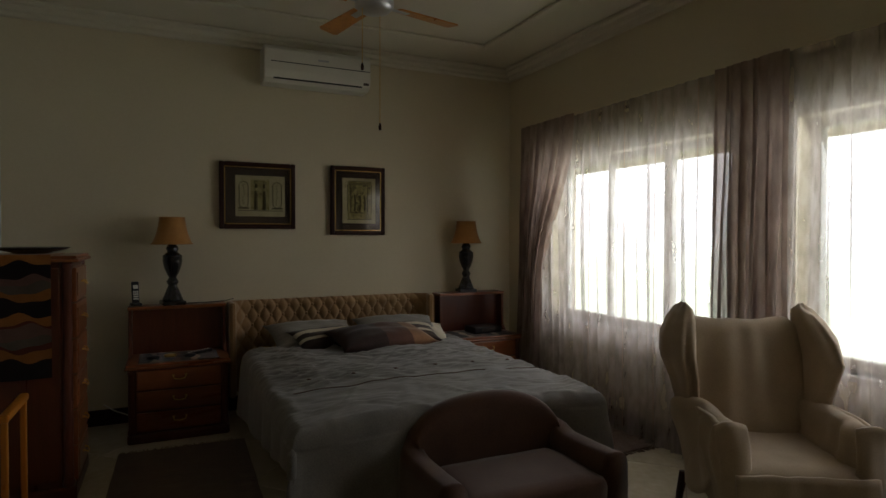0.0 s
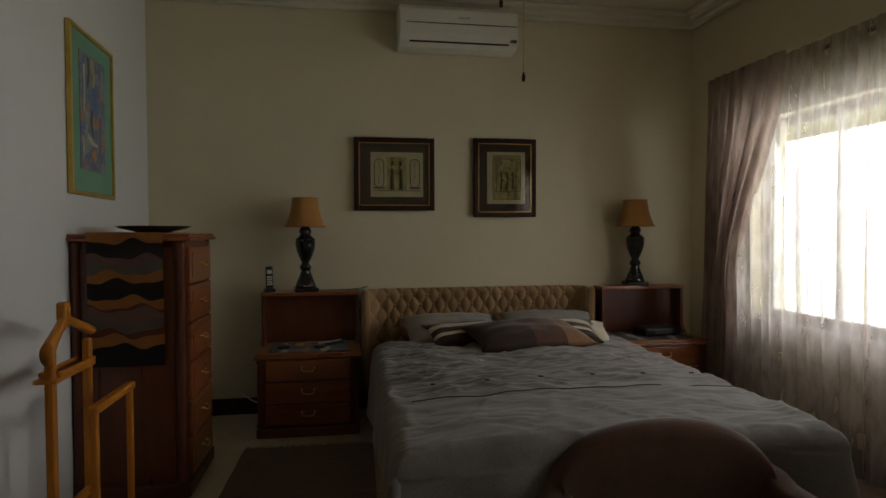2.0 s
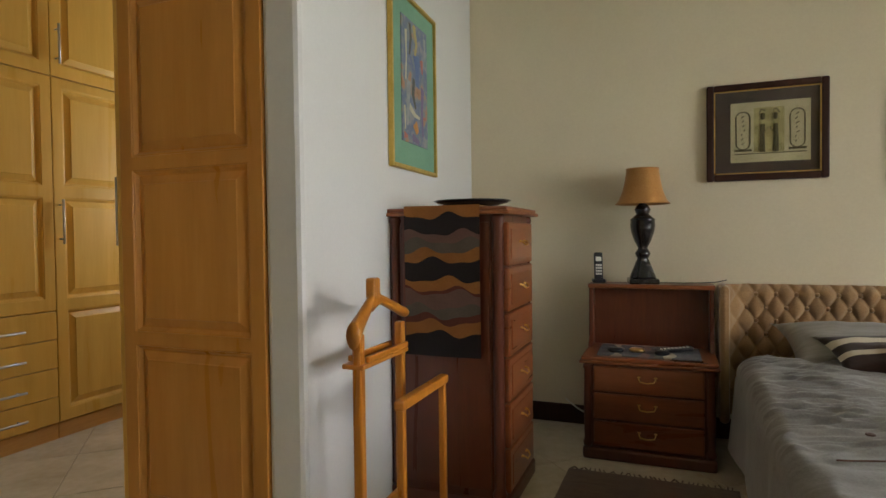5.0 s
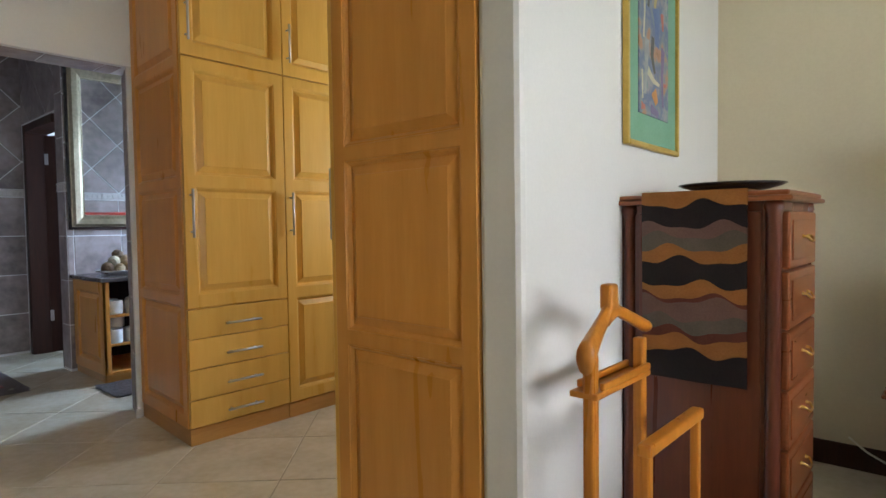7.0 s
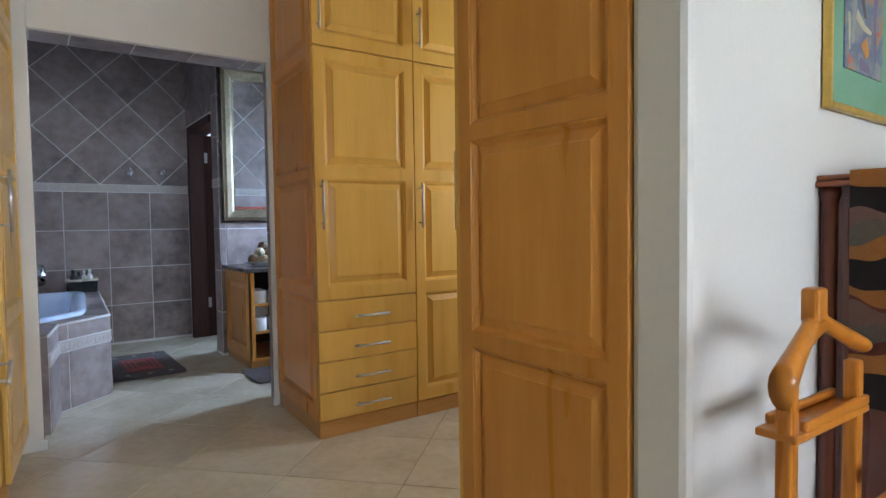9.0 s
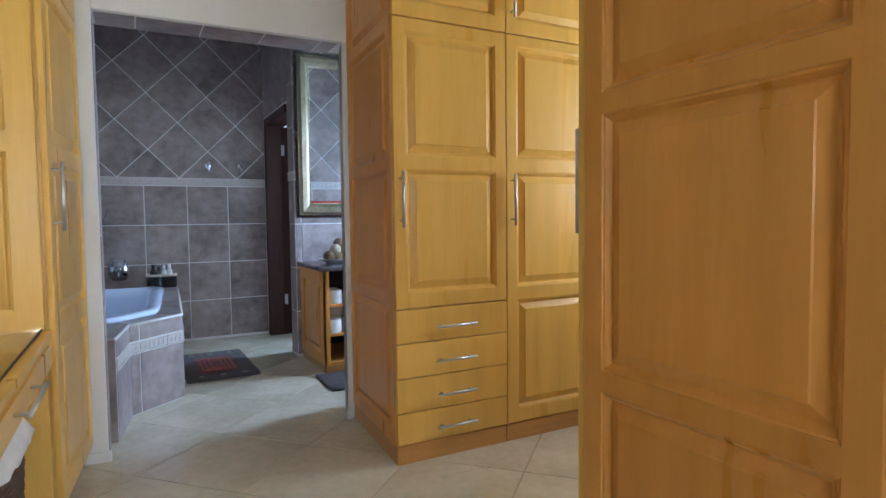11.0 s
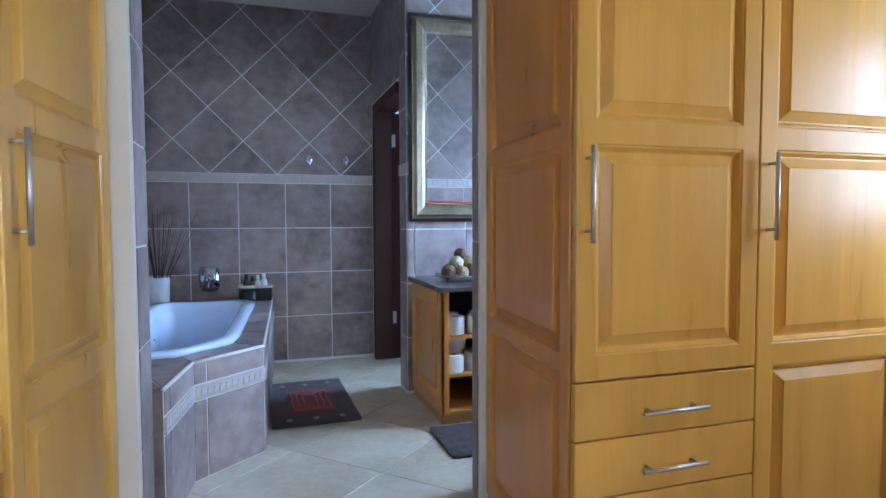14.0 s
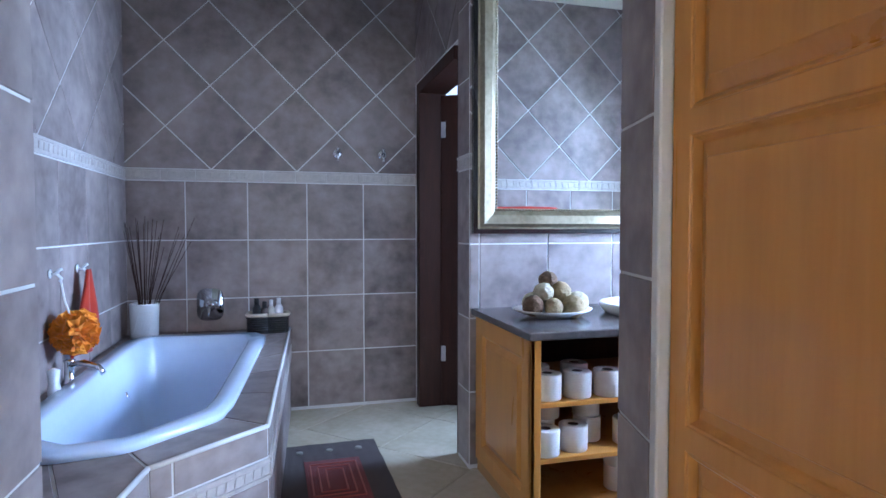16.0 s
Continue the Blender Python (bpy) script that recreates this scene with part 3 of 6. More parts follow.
bm = bmesh.new()
tube(bm, [(3.2, -0.9, RAIL_Z + 0.0), (3.2, 4.42, RAIL_Z + 0.0)], 0.012, 10)
for y in (-0.8, 1.0, 2.35, 4.3):
    tube(bm, [(3.2, y, RAIL_Z), (3.28, y, RAIL_Z)], 0.008, 8)
tagged(part("curtain_rail", bm, DARKWOOD, None, "long dark curtain rail across both windows", smooth=True), "", "curtain rail")
net_a = curtain("net_curtain", 2.35, 4.3, 3.14, 21, 0.02, NET, "sheer patterned net curtain over the wide window", seed=1)
curtain("net_curtain", 0.7, 2.3, 3.14, 18, 0.02, NET, "sheer patterned net curtain over the wide window", seed=2)

for y in (2.58, 3.17, 2.9, 3.52):
    bm = bmesh.new()
    grid(bm, 2, 20, lambda u, v: (3.108 + 0.006 * math.sin(5 * v), y + 0.008 * (u - 0.5) + 0.01 * math.sin(4 * v), RAIL_Z + 0.02 - 2.15 * v))
    part("hem", bm, DRAPE, net_a, "dark stitched hem of the net")


def tied(v):
    pull = math.sin(min(1, v / 0.62) * math.pi / 2) ** 2 if v < 0.62 else 1.0
    return 4.12 - 0.42 * (1 - pull) + 0.06 * max(0, v - 0.62), 4.40


curtain("drape", 3.7, 4.4, 3.09, 9, 0.03, DRAPE, "mauve brown drape gathered back beside the window", low=tied, seed=3)
curtain("drape", 2.04, 2.47, 3.09, 8, 0.024, DRAPE, "mauve brown drape hanging between the two windows", seed=4)
curtain("drape", 0.2, 0.8, 3.09, 7, 0.03, DRAPE, "mauve brown drape hanging at the window end", seed=5)

# the roof overhang outside
eave = slab("eave", [(3.52, -2.0, 2.03, 4.45, 5.4, 2.1), (4.40, -2.0, 2.0, 4.47, 5.4, 2.14)], WALL, "cream painted roof overhang above the windows", "eave", 0.006)

# lawn outside, then a glowing card in place of the view beyond
bm = bmesh.new()
box(bm, -400, -400, -0.5, 600, 400, -0.3)
tagged(part("ground", bm, LAWN, None, "green lawn around the house"), "", "lawn", "", "structure")
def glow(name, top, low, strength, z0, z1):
    """Emission for the overexposed view: pale sky over a paler green foot."""
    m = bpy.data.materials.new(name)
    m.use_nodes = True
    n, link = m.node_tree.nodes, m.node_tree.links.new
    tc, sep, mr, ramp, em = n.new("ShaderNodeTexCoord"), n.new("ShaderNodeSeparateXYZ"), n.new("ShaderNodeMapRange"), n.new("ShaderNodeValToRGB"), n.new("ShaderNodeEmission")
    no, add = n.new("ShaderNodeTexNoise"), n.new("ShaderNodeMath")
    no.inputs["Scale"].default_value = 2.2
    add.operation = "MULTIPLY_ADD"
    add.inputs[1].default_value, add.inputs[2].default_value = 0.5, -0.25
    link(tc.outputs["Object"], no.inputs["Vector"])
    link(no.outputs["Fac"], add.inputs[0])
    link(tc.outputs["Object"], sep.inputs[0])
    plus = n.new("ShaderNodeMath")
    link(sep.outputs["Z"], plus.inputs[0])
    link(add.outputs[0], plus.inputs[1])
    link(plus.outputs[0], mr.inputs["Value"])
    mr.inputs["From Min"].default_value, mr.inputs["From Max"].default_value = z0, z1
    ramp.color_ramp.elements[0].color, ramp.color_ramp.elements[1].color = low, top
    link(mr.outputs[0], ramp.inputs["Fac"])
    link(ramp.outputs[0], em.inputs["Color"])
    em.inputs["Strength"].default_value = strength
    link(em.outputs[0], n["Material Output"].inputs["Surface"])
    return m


VIEW_GLOW = glow("overexposed_view_glow", (0.97, 0.98, 1.0, 1), (0.78, 0.86, 0.68, 1), 10.0, 0.6, 1.5)
# emissive card added so the panes read as overexposed daylight
tagged(part("backdrop", cube(7.0, -8, -0.3, 7.1, 14, 7), VIEW_GLOW, None, "glowing card for the overexposed garden and sky beyond the windows"), "", "backdrop", "", "structure")


# ---- bedroom: bed ----
BX0, BX1, BY0, BY1 = 0.93, 2.37, 2.66, 4.66
bed = thing("bed", pose(1.65, 3.7, 0), "double bed with gold buttoned velvet headboard", "bed")
part("base", cube(BX0 + 0.02, BY0 + 0.06, 0.1, BX1 - 0.02, BY1, 0.3), BROWNV, bed, bevel=0.02)
part("mattress", cube(BX0 + 0.01, BY0 + 0.04, 0.3, BX1 - 0.01, BY1, 0.5), BROWNV, bed, bevel=0.04)
for x in (BX0 + 0.1, BX1 - 0.1):
    for y in (BY0 + 0.15, BY1 - 0.15):
        part("leg", cube(x - 0.03, y - 0.03, 0, x + 0.03, y + 0.03, 0.1), DARKWOOD, bed)
HX0, HX1, HZ = 0.785, 2.40, 0.845
DX, DZ = 0.04486, 0.068


def tufted(u, v):
    x, z = HX0 + (HX1 - HX0) * u, 0.32 + (HZ - 0.32) * v
    a, b = (x - HX0) / DX, (HZ - 0.05 - z) / DZ
    p, q = (a + b) / 2, (a - b) / 2
    dip = abs(math.sin(math.pi * p)) * abs(math.sin(math.pi * q))
    depth = 0.026 * dip ** 0.5
    side = min(u, 1 - u) * (HX1 - HX0)
    wing = 0.15 * max(0, 1 - side / 0.14) ** 1.5
    top = 0.05 * max(0, 1 - (HZ - z) / 0.05) ** 2
    fade = 1.0 if 0.1 < side else side / 0.1
    return (x, 4.775 - depth * fade - wing + top * 0.6, z)


bm = bmesh.new()
grid(bm, 288, 72, tufted)
hb = part("headboard", bm, GOLDV, bed, "gold velvet headboard, deep buttoned with curved wings", smooth=True)
part("headboard_back", cube(HX0, 4.79, 0.15, HX1, 4.87, HZ - 0.005), GOLDV, bed, bevel=0.03)
for sx, x in ((-1, HX0), (1, HX1)):
    bm = bmesh.new()
    box(bm, min(x, x - sx * 0.05), 4.62, 0.15, max(x, x - sx * 0.05), 4.80, HZ)
    part("wing", bm, GOLDV, bed, bevel=0.022)
bm = bmesh.new()
lathe(bm, [(0.0, -0.006), (0.011, -0.004), (0.012, 0.0), (0.007, 0.005), (0.0, 0.006)], sides=10)
turn_bm(bm, pose(0, 0, 0, 90))
first = None
for j in range(4):
    for i in range(37):
        if (i + j) % 2:
            continue
        x, z = HX0 + i * DX, HZ - 0.05 - j * DZ
        if not 0.1 < x - HX0 < HX1 - HX0 - 0.1:
            continue
        if first is None:
            first = part("button", bm, GOLDV, hb, smooth=True)
            b = first
        else:
            b = first.copy()
            scene.collection.objects.link(b)
        b.location = (x, 4.768, z)


def duvet_place(u, v):
    """The quilt over the mattress, falling over three sides."""
    over, flat_w, flat_l = 0.44, (BX1 - BX0) + 0.03, 1.72
    s = (u - 0.5) * (flat_w + 2 * over)
    t = v * (flat_l + over)
    hw = flat_w / 2
    ds, dt = max(0, abs(s) - hw), max(0, t - flat_l)
    if s < 0:
        ds *= 1 - 0.62 * min(1, t / 2.0) ** 1.3
    cx = (BX0 + BX1) / 2 - 0.015

    def fall(d):
        r = 0.065
        if d < r * math.pi / 2:
            return r * math.sin(d / r), r * (1 - math.cos(d / r))
        return r, r + d - r * math.pi / 2
    os_, zs = fall(ds)
    ot, zt = fall(dt)
    drop = max(zs, zt) + 0.25 * min(zs, zt)
    drop = min(drop, 0.47)
    flare = 0.012 * drop * drop / 0.2
    x = cx + math.copysign(min(abs(s), hw) + os_ + flare * (ds > 0), s)
    y = 4.33 - min(t, flat_l) - ot - flare * (dt > 0)
    z = 0.535 - drop
    n = noise.noise(Vector((x * 2.2, y * 2.2, 0.3))) * 0.024 + abs(noise.noise(Vector((x * 6 + y * 3, y * 7 - x * 3, 2.3)))) * 0.014 + (0.5 - abs(noise.noise(Vector((x * 4 + 3 * y, y * 15 + 2 * noise.noise(Vector((x * 3, y * 3, 0))), 5.0))))) ** 2 * 0.055 * (1 if t < 1.15 else 0.3) + noise.noise(Vector((x * 9, y * 40, 8.0))) * 0.006 * (1 if t < 1.15 else 0.3)
    n += 0.0022 * math.sin(y * 2 * math.pi / 0.036 + 2 * noise.noise(Vector((x * 3, y * 3, 1)))) * (t < 1.1) * (ds == 0)
    n += 0.018 * max(0, 0.35 - abs(noise.noise(Vector((x * 3.2 - y * 2, y * 3.4 + x, 11.0)))) * 3)
    z += n * (1 if drop < 0.05 else 0.25) + 0.03 * math.cos(math.pi * s / flat_w) * (ds == 0)
    if drop > 0.08:
        wob = 0.034 * math.sin(s * 11 + 2 * math.sin(t * 5)) * (drop / 0.4)
        wab = 0.026 * math.sin(t * 8 + 1.5 * math.sin(t * 3 + 2)) * (drop / 0.4)
        y -= wob * (dt > 0)
        x += math.copysign(wab, s) * (ds > 0)
    return (x, y, max(z, 0.04))


duvet = thing("quilt", pose(1.65, 3.5, 0.5), "grey cotton quilt spread loosely over the bed", "quilt")
bm = bmesh.new()
grid(bm, 170, 320, duvet_place)
q = part("cloth", bm, DUVET, duvet, smooth=True)
so = q.modifiers.new("thickness", "SOLIDIFY")
so.thickness, so.offset = 0.018, -1
bm = bmesh.new()
tube(bm, [(BX0 - 0.02 + 1.5 * i / 40, 3.09 + 0.012 * math.sin(i * 0.5), 0.545 + 0.028 * math.cos(math.pi * (i / 40 - 0.5)) + 0.012 * noise.noise(Vector((i * 0.3, 1, 1)))) for i in range(1, 40)], 0.0025, 6)
part("seam", bm, BROWNV, duvet, "dark stitched seam across the quilt")
for i in range(6):
    bm = bmesh.new()
    lathe(bm, [(0.0, 0), (0.012, 0.002), (0.012, 0.006), (0.0, 0.009)], (1.05 + 0.24 * i, 3.22, 0.572 + 0.02 * math.cos(math.pi * (i - 2.5) / 6)), 10)
    part("button", bm, BROWNV, duvet)


def pillow(name, w, h, d, m, materials, label, split=None):
    """A filled cushion; split: fractions across its width where the cloth changes."""
    th = thing(name, None, label, "pillow")
    cuts = [0.0] + list(split or []) + [1.0]
    for k, (a, b) in enumerate(zip(cuts, cuts[1:])):
        bm = bmesh.new()

        def place(u, v, sgn):
            uu = a + (b - a) * u
            x, y = (uu - 0.5), (v - 0.5)
            e = max(0.0, 1 - (2 * abs(x)) ** 3.2) * max(0.0, 1 - (2 * abs(y)) ** 3.2)
            pinch = 1 - 0.07 * math.cos(math.pi * 2 * y) * (2 * abs(x)) ** 2
            wr = 0.012 * noise.noise(Vector((uu * 6, v * 6, sgn + w * 9)))
            ear = 1 + 0.07 * (2 * abs(x)) ** 4 * (2 * abs(y)) ** 4 - 0.05 * (2 * abs(x)) ** 2 * (1 - (2 * abs(y)) ** 2)
            return (x * w * ear, y * h * pinch * (1 + 0.06 * (2 * abs(x)) ** 4 * (2 * abs(y)) ** 4), sgn * d * 0.5 * e ** 0.6 + wr * e)
        for sgn in (-1, 1):
            grid(bm, max(4, int(26 * (b - a))), 22, lambda u, v: place(u, v, sgn))
        bmesh.ops.remove_doubles(bm, verts=bm.verts, dist=0.0008)
        part("cover" if k == 0 else "patch", bm, materials[k % len(materials)], th, smooth=True)
    th.matrix_basis = m
    return th


pillow("pillow", 0.62, 0.40, 0.15, pose(1.36, 4.47, 0.595, 17, 0, 4), [GREYP], "grey striped pillow leaning on the headboard")
pillow("pillow", 0.62, 0.40, 0.15, pose(2.02, 4.47, 0.60, 17, 0, -5), [GREYP], "grey striped pillow leaning on the headboard")
pillow("pillow", 0.30, 0.40, 0.10, pose(2.21, 4.37, 0.57, 10, 0, -14), [CREAM], "white and grey pillow under the others")
pillow("cushion", 0.32, 0.50, 0.10, pose(1.44, 4.27, 0.60, 16, 0, 8) @ pose(0, 0, 0, 0, 0, 90), [BROWN, CREAM, BROWN, CREAM, BROWN], "brown and cream striped cushion on the bed", [0.3, 0.42, 0.62, 0.78])
pillow("cushion", 0.32, 0.50, 0.10, pose(1.97, 4.28, 0.605, 16, 0, -8) @ pose(0, 0, 0, 0, 0, 90), [BROWN, CREAM, BROWN, CREAM, BROWN], "brown and cream striped cushion on the bed", [0.3, 0.42, 0.62, 0.78])
pillow("cushion", 0.70, 0.36, 0.15, pose(1.74, 4.08, 0.62, 11, 0, 9), [BROWN, BROWN2, TAN], "brown leather patchwork cushion lying on the quilt", [0.46, 0.74])


# ---- bedroom: cabinets and lamps ----
def swan_handle(parent, x, y, z, w=0.075, along="x"):
    bm = bmesh.new()
    pts = [(-w / 2, 0, 0.008), (-w / 2, -0.012, 0.004), (-w * 0.42, -0.02, -0.008), (0, -0.022, -0.013), (w * 0.42, -0.02, -0.008), (w / 2, -0.012, 0.004), (w / 2, 0, 0.008)]
    tube(bm, pts, 0.0035, 8)
    for s in (-1, 1):
        lathe(bm, [(0.0, 0), (0.009, 0.001), (0.007, 0.005), (0.0, 0.007)], (s * w / 2, 0, 0.008), 10)
    turn_bm(bm, pose(x, y, z, 0, 0, 0 if along == "x" else 90))
    part("handle", bm, BRASS, parent, "antique brass swan-neck handle", smooth=True)


def nightstand(m, label):
    th = thing("bedside_cabinet", None, label, "bedside cabinet", "pair of bedside cabinets")
    w, d = 0.62, 0.46
    part("body", cube(-w / 2 + 0.02, 0.02, 0.06, w / 2 - 0.02, d, 0.475), CHERRY, th, bevel=0.004)
    part("plinth", cube(-w / 2 + 0.005, 0.005, 0, w / 2 - 0.005, d, 0.06), CHERRY, th, bevel=0.012)
    bm = bmesh.new()
    box(bm, -w / 2 - 0.008, -0.01, 0.475, w / 2 + 0.008, d, 0.49)
    box(bm, -w / 2, 0.0, 0.49, w / 2, d, 0.508)
    part("top", bm, CHERRY_H, th, bevel=0.006)
    for x in (-w / 2 + 0.03, w / 2 - 0.03):
        bm = bmesh.new()
        lathe(bm, [(0.02, 0.06), (0.024, 0.08), (0.017, 0.1), (0.02, 0.27), (0.017, 0.44), (0.024, 0.455), (0.02, 0.475)], (x, 0.025, 0), 14)
        part("pilaster", bm, CHERRY, th, smooth=True)
    for z0, z1 in ((0.075, 0.195), (0.205, 0.33), (0.34, 0.465)):
        bm = cube(-w / 2 + 0.06, 0.006, z0, w / 2 - 0.06, 0.03, z1)
        dr = part("drawer", bm, CHERRY_H, th, bevel=0.006)
        swan_handle(dr, 0, 0.006, (z0 + z1) / 2 + 0.01)
    part("back_board", cube(-w / 2 + 0.02, d - 0.07, 0.508, w / 2 - 0.02, d - 0.05, 0.82), CHERRY, th)
    for s in (-1, 1):
        bm = bmesh.new()
        x = s * (w / 2 - 0.012)
        prism(bm, [(d - 0.2, 0.508), (d, 0.508), (d, 0.82), (d - 0.15, 0.82), (d - 0.16, 0.56)], -0.011, 0.011)
        turn_bm(bm, plane_to((x, 0, 0), (0, 1, 0), (0, 0, 1)))
        part("side_bracket", bm, CHERRY, th, bevel=0.004)
    part("gallery_shelf", cube(-w / 2 - 0.004, d - 0.16, 0.82, w / 2 + 0.004, d, 0.843), CHERRY_H, th, bevel=0.006)
    th.matrix_basis = m
    return th


ns = nightstand(pose(0.455, 4.335, 0), "red-brown wooden bedside cabinet with three drawers and raised back")
copy_thing(ns, pose(2.765, 4.335, 0))


def table_lamp(m):
    th = thing("table_lamp", None, "black turned table lamp with flared ochre shade", "table lamp", "pair of bedside lamps")
    bm = bmesh.new()
    box(bm, -0.075, -0.075, 0, 0.075, 0.075, 0.028)
    part("foot", bm, BLACK, th, bevel=0.006)
    bm = bmesh.new()
    lathe(bm, [(0.068, 0.028), (0.066, 0.04), (0.052, 0.075), (0.036, 0.115), (0.028, 0.135), (0.036, 0.15), (0.04, 0.162), (0.03, 0.178), (0.024, 0.19), (0.042, 0.225),
               (0.058, 0.27), (0.064, 0.305), (0.062, 0.335), (0.066, 0.34), (0.05, 0.355), (0.032, 0.37), (0.042, 0.395), (0.03, 0.415), (0.014, 0.43), (0.014, 0.46)], sides=28)
    part("stem", bm, BLACK, th, smooth=True)
    bm = bmesh.new()
    prof = [(0.137, 0.425), (0.122, 0.445), (0.104, 0.49), (0.09, 0.55), (0.082, 0.61)]
    for shell, off in ((prof, 0), ([(r - 0.003, z) for r, z in prof], 1)):
        grid(bm, 32, len(shell) - 1, lambda u, v, s=shell: (s[round(v * (len(s) - 1))][0] * math.cos(2 * math.pi * u), s[round(v * (len(s) - 1))][0] * math.sin(2 * math.pi * u), s[round(v * (len(s) - 1))][1]))
    sh = part("shade", bm, SHADE, th, "flared ochre fabric shade", smooth=True)
    for r, z in ((0.137, 0.425), (0.082, 0.61)):
        bm = bmesh.new()
        tube(bm, [(r * math.cos(a * math.pi / 16), r * math.sin(a * math.pi / 16), z) for a in range(33)], 0.0035, 6)
        part("trim", bm, SHADE, sh)
    th.matrix_basis = m
    return th


lamp = table_lamp(pose(0.42, 4.715, 0.843, 0, 0, 10))
copy_thing(lamp, pose(2.74, 4.715, 0.843, 0, 0, -8))
bm = bmesh.new()
tube(bm, [(0.5, 4.73, 0.847), (0.62, 4.72, 0.848), (0.72, 4.74, 0.849), (0.78, 4.76, 0.852), (0.83, 4.78, 0.862)], 0.003, 6)
tagged(part("cord", bm, DARKP, None, "thin dark lamp cord lying on the shelf"), "", "cord")

mat = thing("cabinet_cloth", None, "dark wavy striped cloth lying on the bedside cabinet", "runner", "cloths on the bedside cabinets")
CLOTHS = [cloth("cloth_dark_brown", lin(34, 24, 22), lin(48, 34, 30), 12), cloth("cloth_sand", lin(150, 130, 104), lin(172, 152, 124), 12), cloth("cloth_rust", lin(92, 54, 36), lin(112, 70, 48), 12)]
cuts = [-0.24, -0.17, -0.13, -0.04, 0.0, 0.08, 0.12, 0.24]
for k, (xa, xb) in enumerate(zip(cuts, cuts[1:])):
    bm = bmesh.new()
    edge_at = lambda x, v: x + (0.012 * math.sin(v * 11 + x * 40) if abs(x) < 0.2 else 0.0)
    for z in (0.0, 0.003):
        grid(bm, 2, 22, lambda u, v: (edge_at(xa, v) * (1 - u) + edge_at(xb, v) * u, 0.03 + 0.3 * v, z + 0.0008 * math.sin(v * 20 + k)))
    part("stripe", bm, CLOTHS[(0, 1, 0, 2, 0, 1, 0)[k]], mat)
mat.matrix_basis = pose(0.455, 4.345, 0.5095)
copy_thing(mat, pose(2.765, 4.345, 0.5095))

phone = thing("cordless_phone", None, "black cordless phone standing in its cradle", "phone")
part("cradle", cube(-0.035, -0.03, 0, 0.035, 0.04, 0.02), DARKP, phone, bevel=0.008)
bm = cube(-0.023, -0.01, 0, 0.023, 0.014, 0.155)
hs = part("handset", turn_bm(bm, pose(0, 0, 0.012, -10)), DARKP, phone, bevel=0.007)
part("screen", turn_bm(cube(-0.015, -0.0115, 0.105, 0.015, -0.0105, 0.13), pose(0, 0, 0.012, -10)), PLASTIC, hs, "pale display")
for j in range(4):
    for i in range(3):
        part("key", turn_bm(cube(-0.016 + 0.0115 * i, -0.012, 0.03 + 0.016 * j, -0.007 + 0.0115 * i, -0.0105, 0.041 + 0.016 * j), pose(0, 0, 0.012, -10)), PLASTIC, hs)
phone.matrix_basis = pose(0.19, 4.72, 0.843, 0, 0, 14)

remote = thing("remote_control", None, "black remote control lying on the bedside cabinet", "remote control")
r0 = part("case", cube(-0.085, -0.022, 0, 0.085, 0.022, 0.018), DARKP, remote, bevel=0.006)
for i in range(8):
    part("key", cube(-0.07 + 0.018 * i, -0.012, 0.018, -0.06 + 0.018 * i, 0.012, 0.0205), PLASTIC, r0)
remote.matrix_basis = pose(0.58, 4.52, 0.522, 0, -6, 14)
for k, (x, y, a) in enumerate(((0.30, 4.47, 8), (0.40, 4.5, -14), (0.52, 4.46, 30))):
    bm = bmesh.new()
    lathe(bm, [(0.0, 0), (0.028, 0.002), (0.034, 0.012), (0.026, 0.02), (0.0, 0.021)], sides=14, sx=1.2)
    tagged(part("trinket_dish", bm, DARKP if k != 1 else BRASS, None, "small dark trinket lying on the bedside cabinet", smooth=True), "", "trinket")
    scene.objects[-1].matrix_basis = pose(x, y, 0.5135, 0, 0, a)
box_ = thing("clock_radio", None, "low dark clock radio on the bedside cabinet", "clock radio")
part("case", cube(-0.14, -0.08, 0, 0.14, 0.08, 0.055), DARKP, box_, bevel=0.012)
part("display", cube(-0.07, -0.0815, 0.014, 0.07, -0.0795, 0.042), STONE, box_)
box_.matrix_basis = pose(2.82, 4.55, 0.5135, 0, 0, 6)


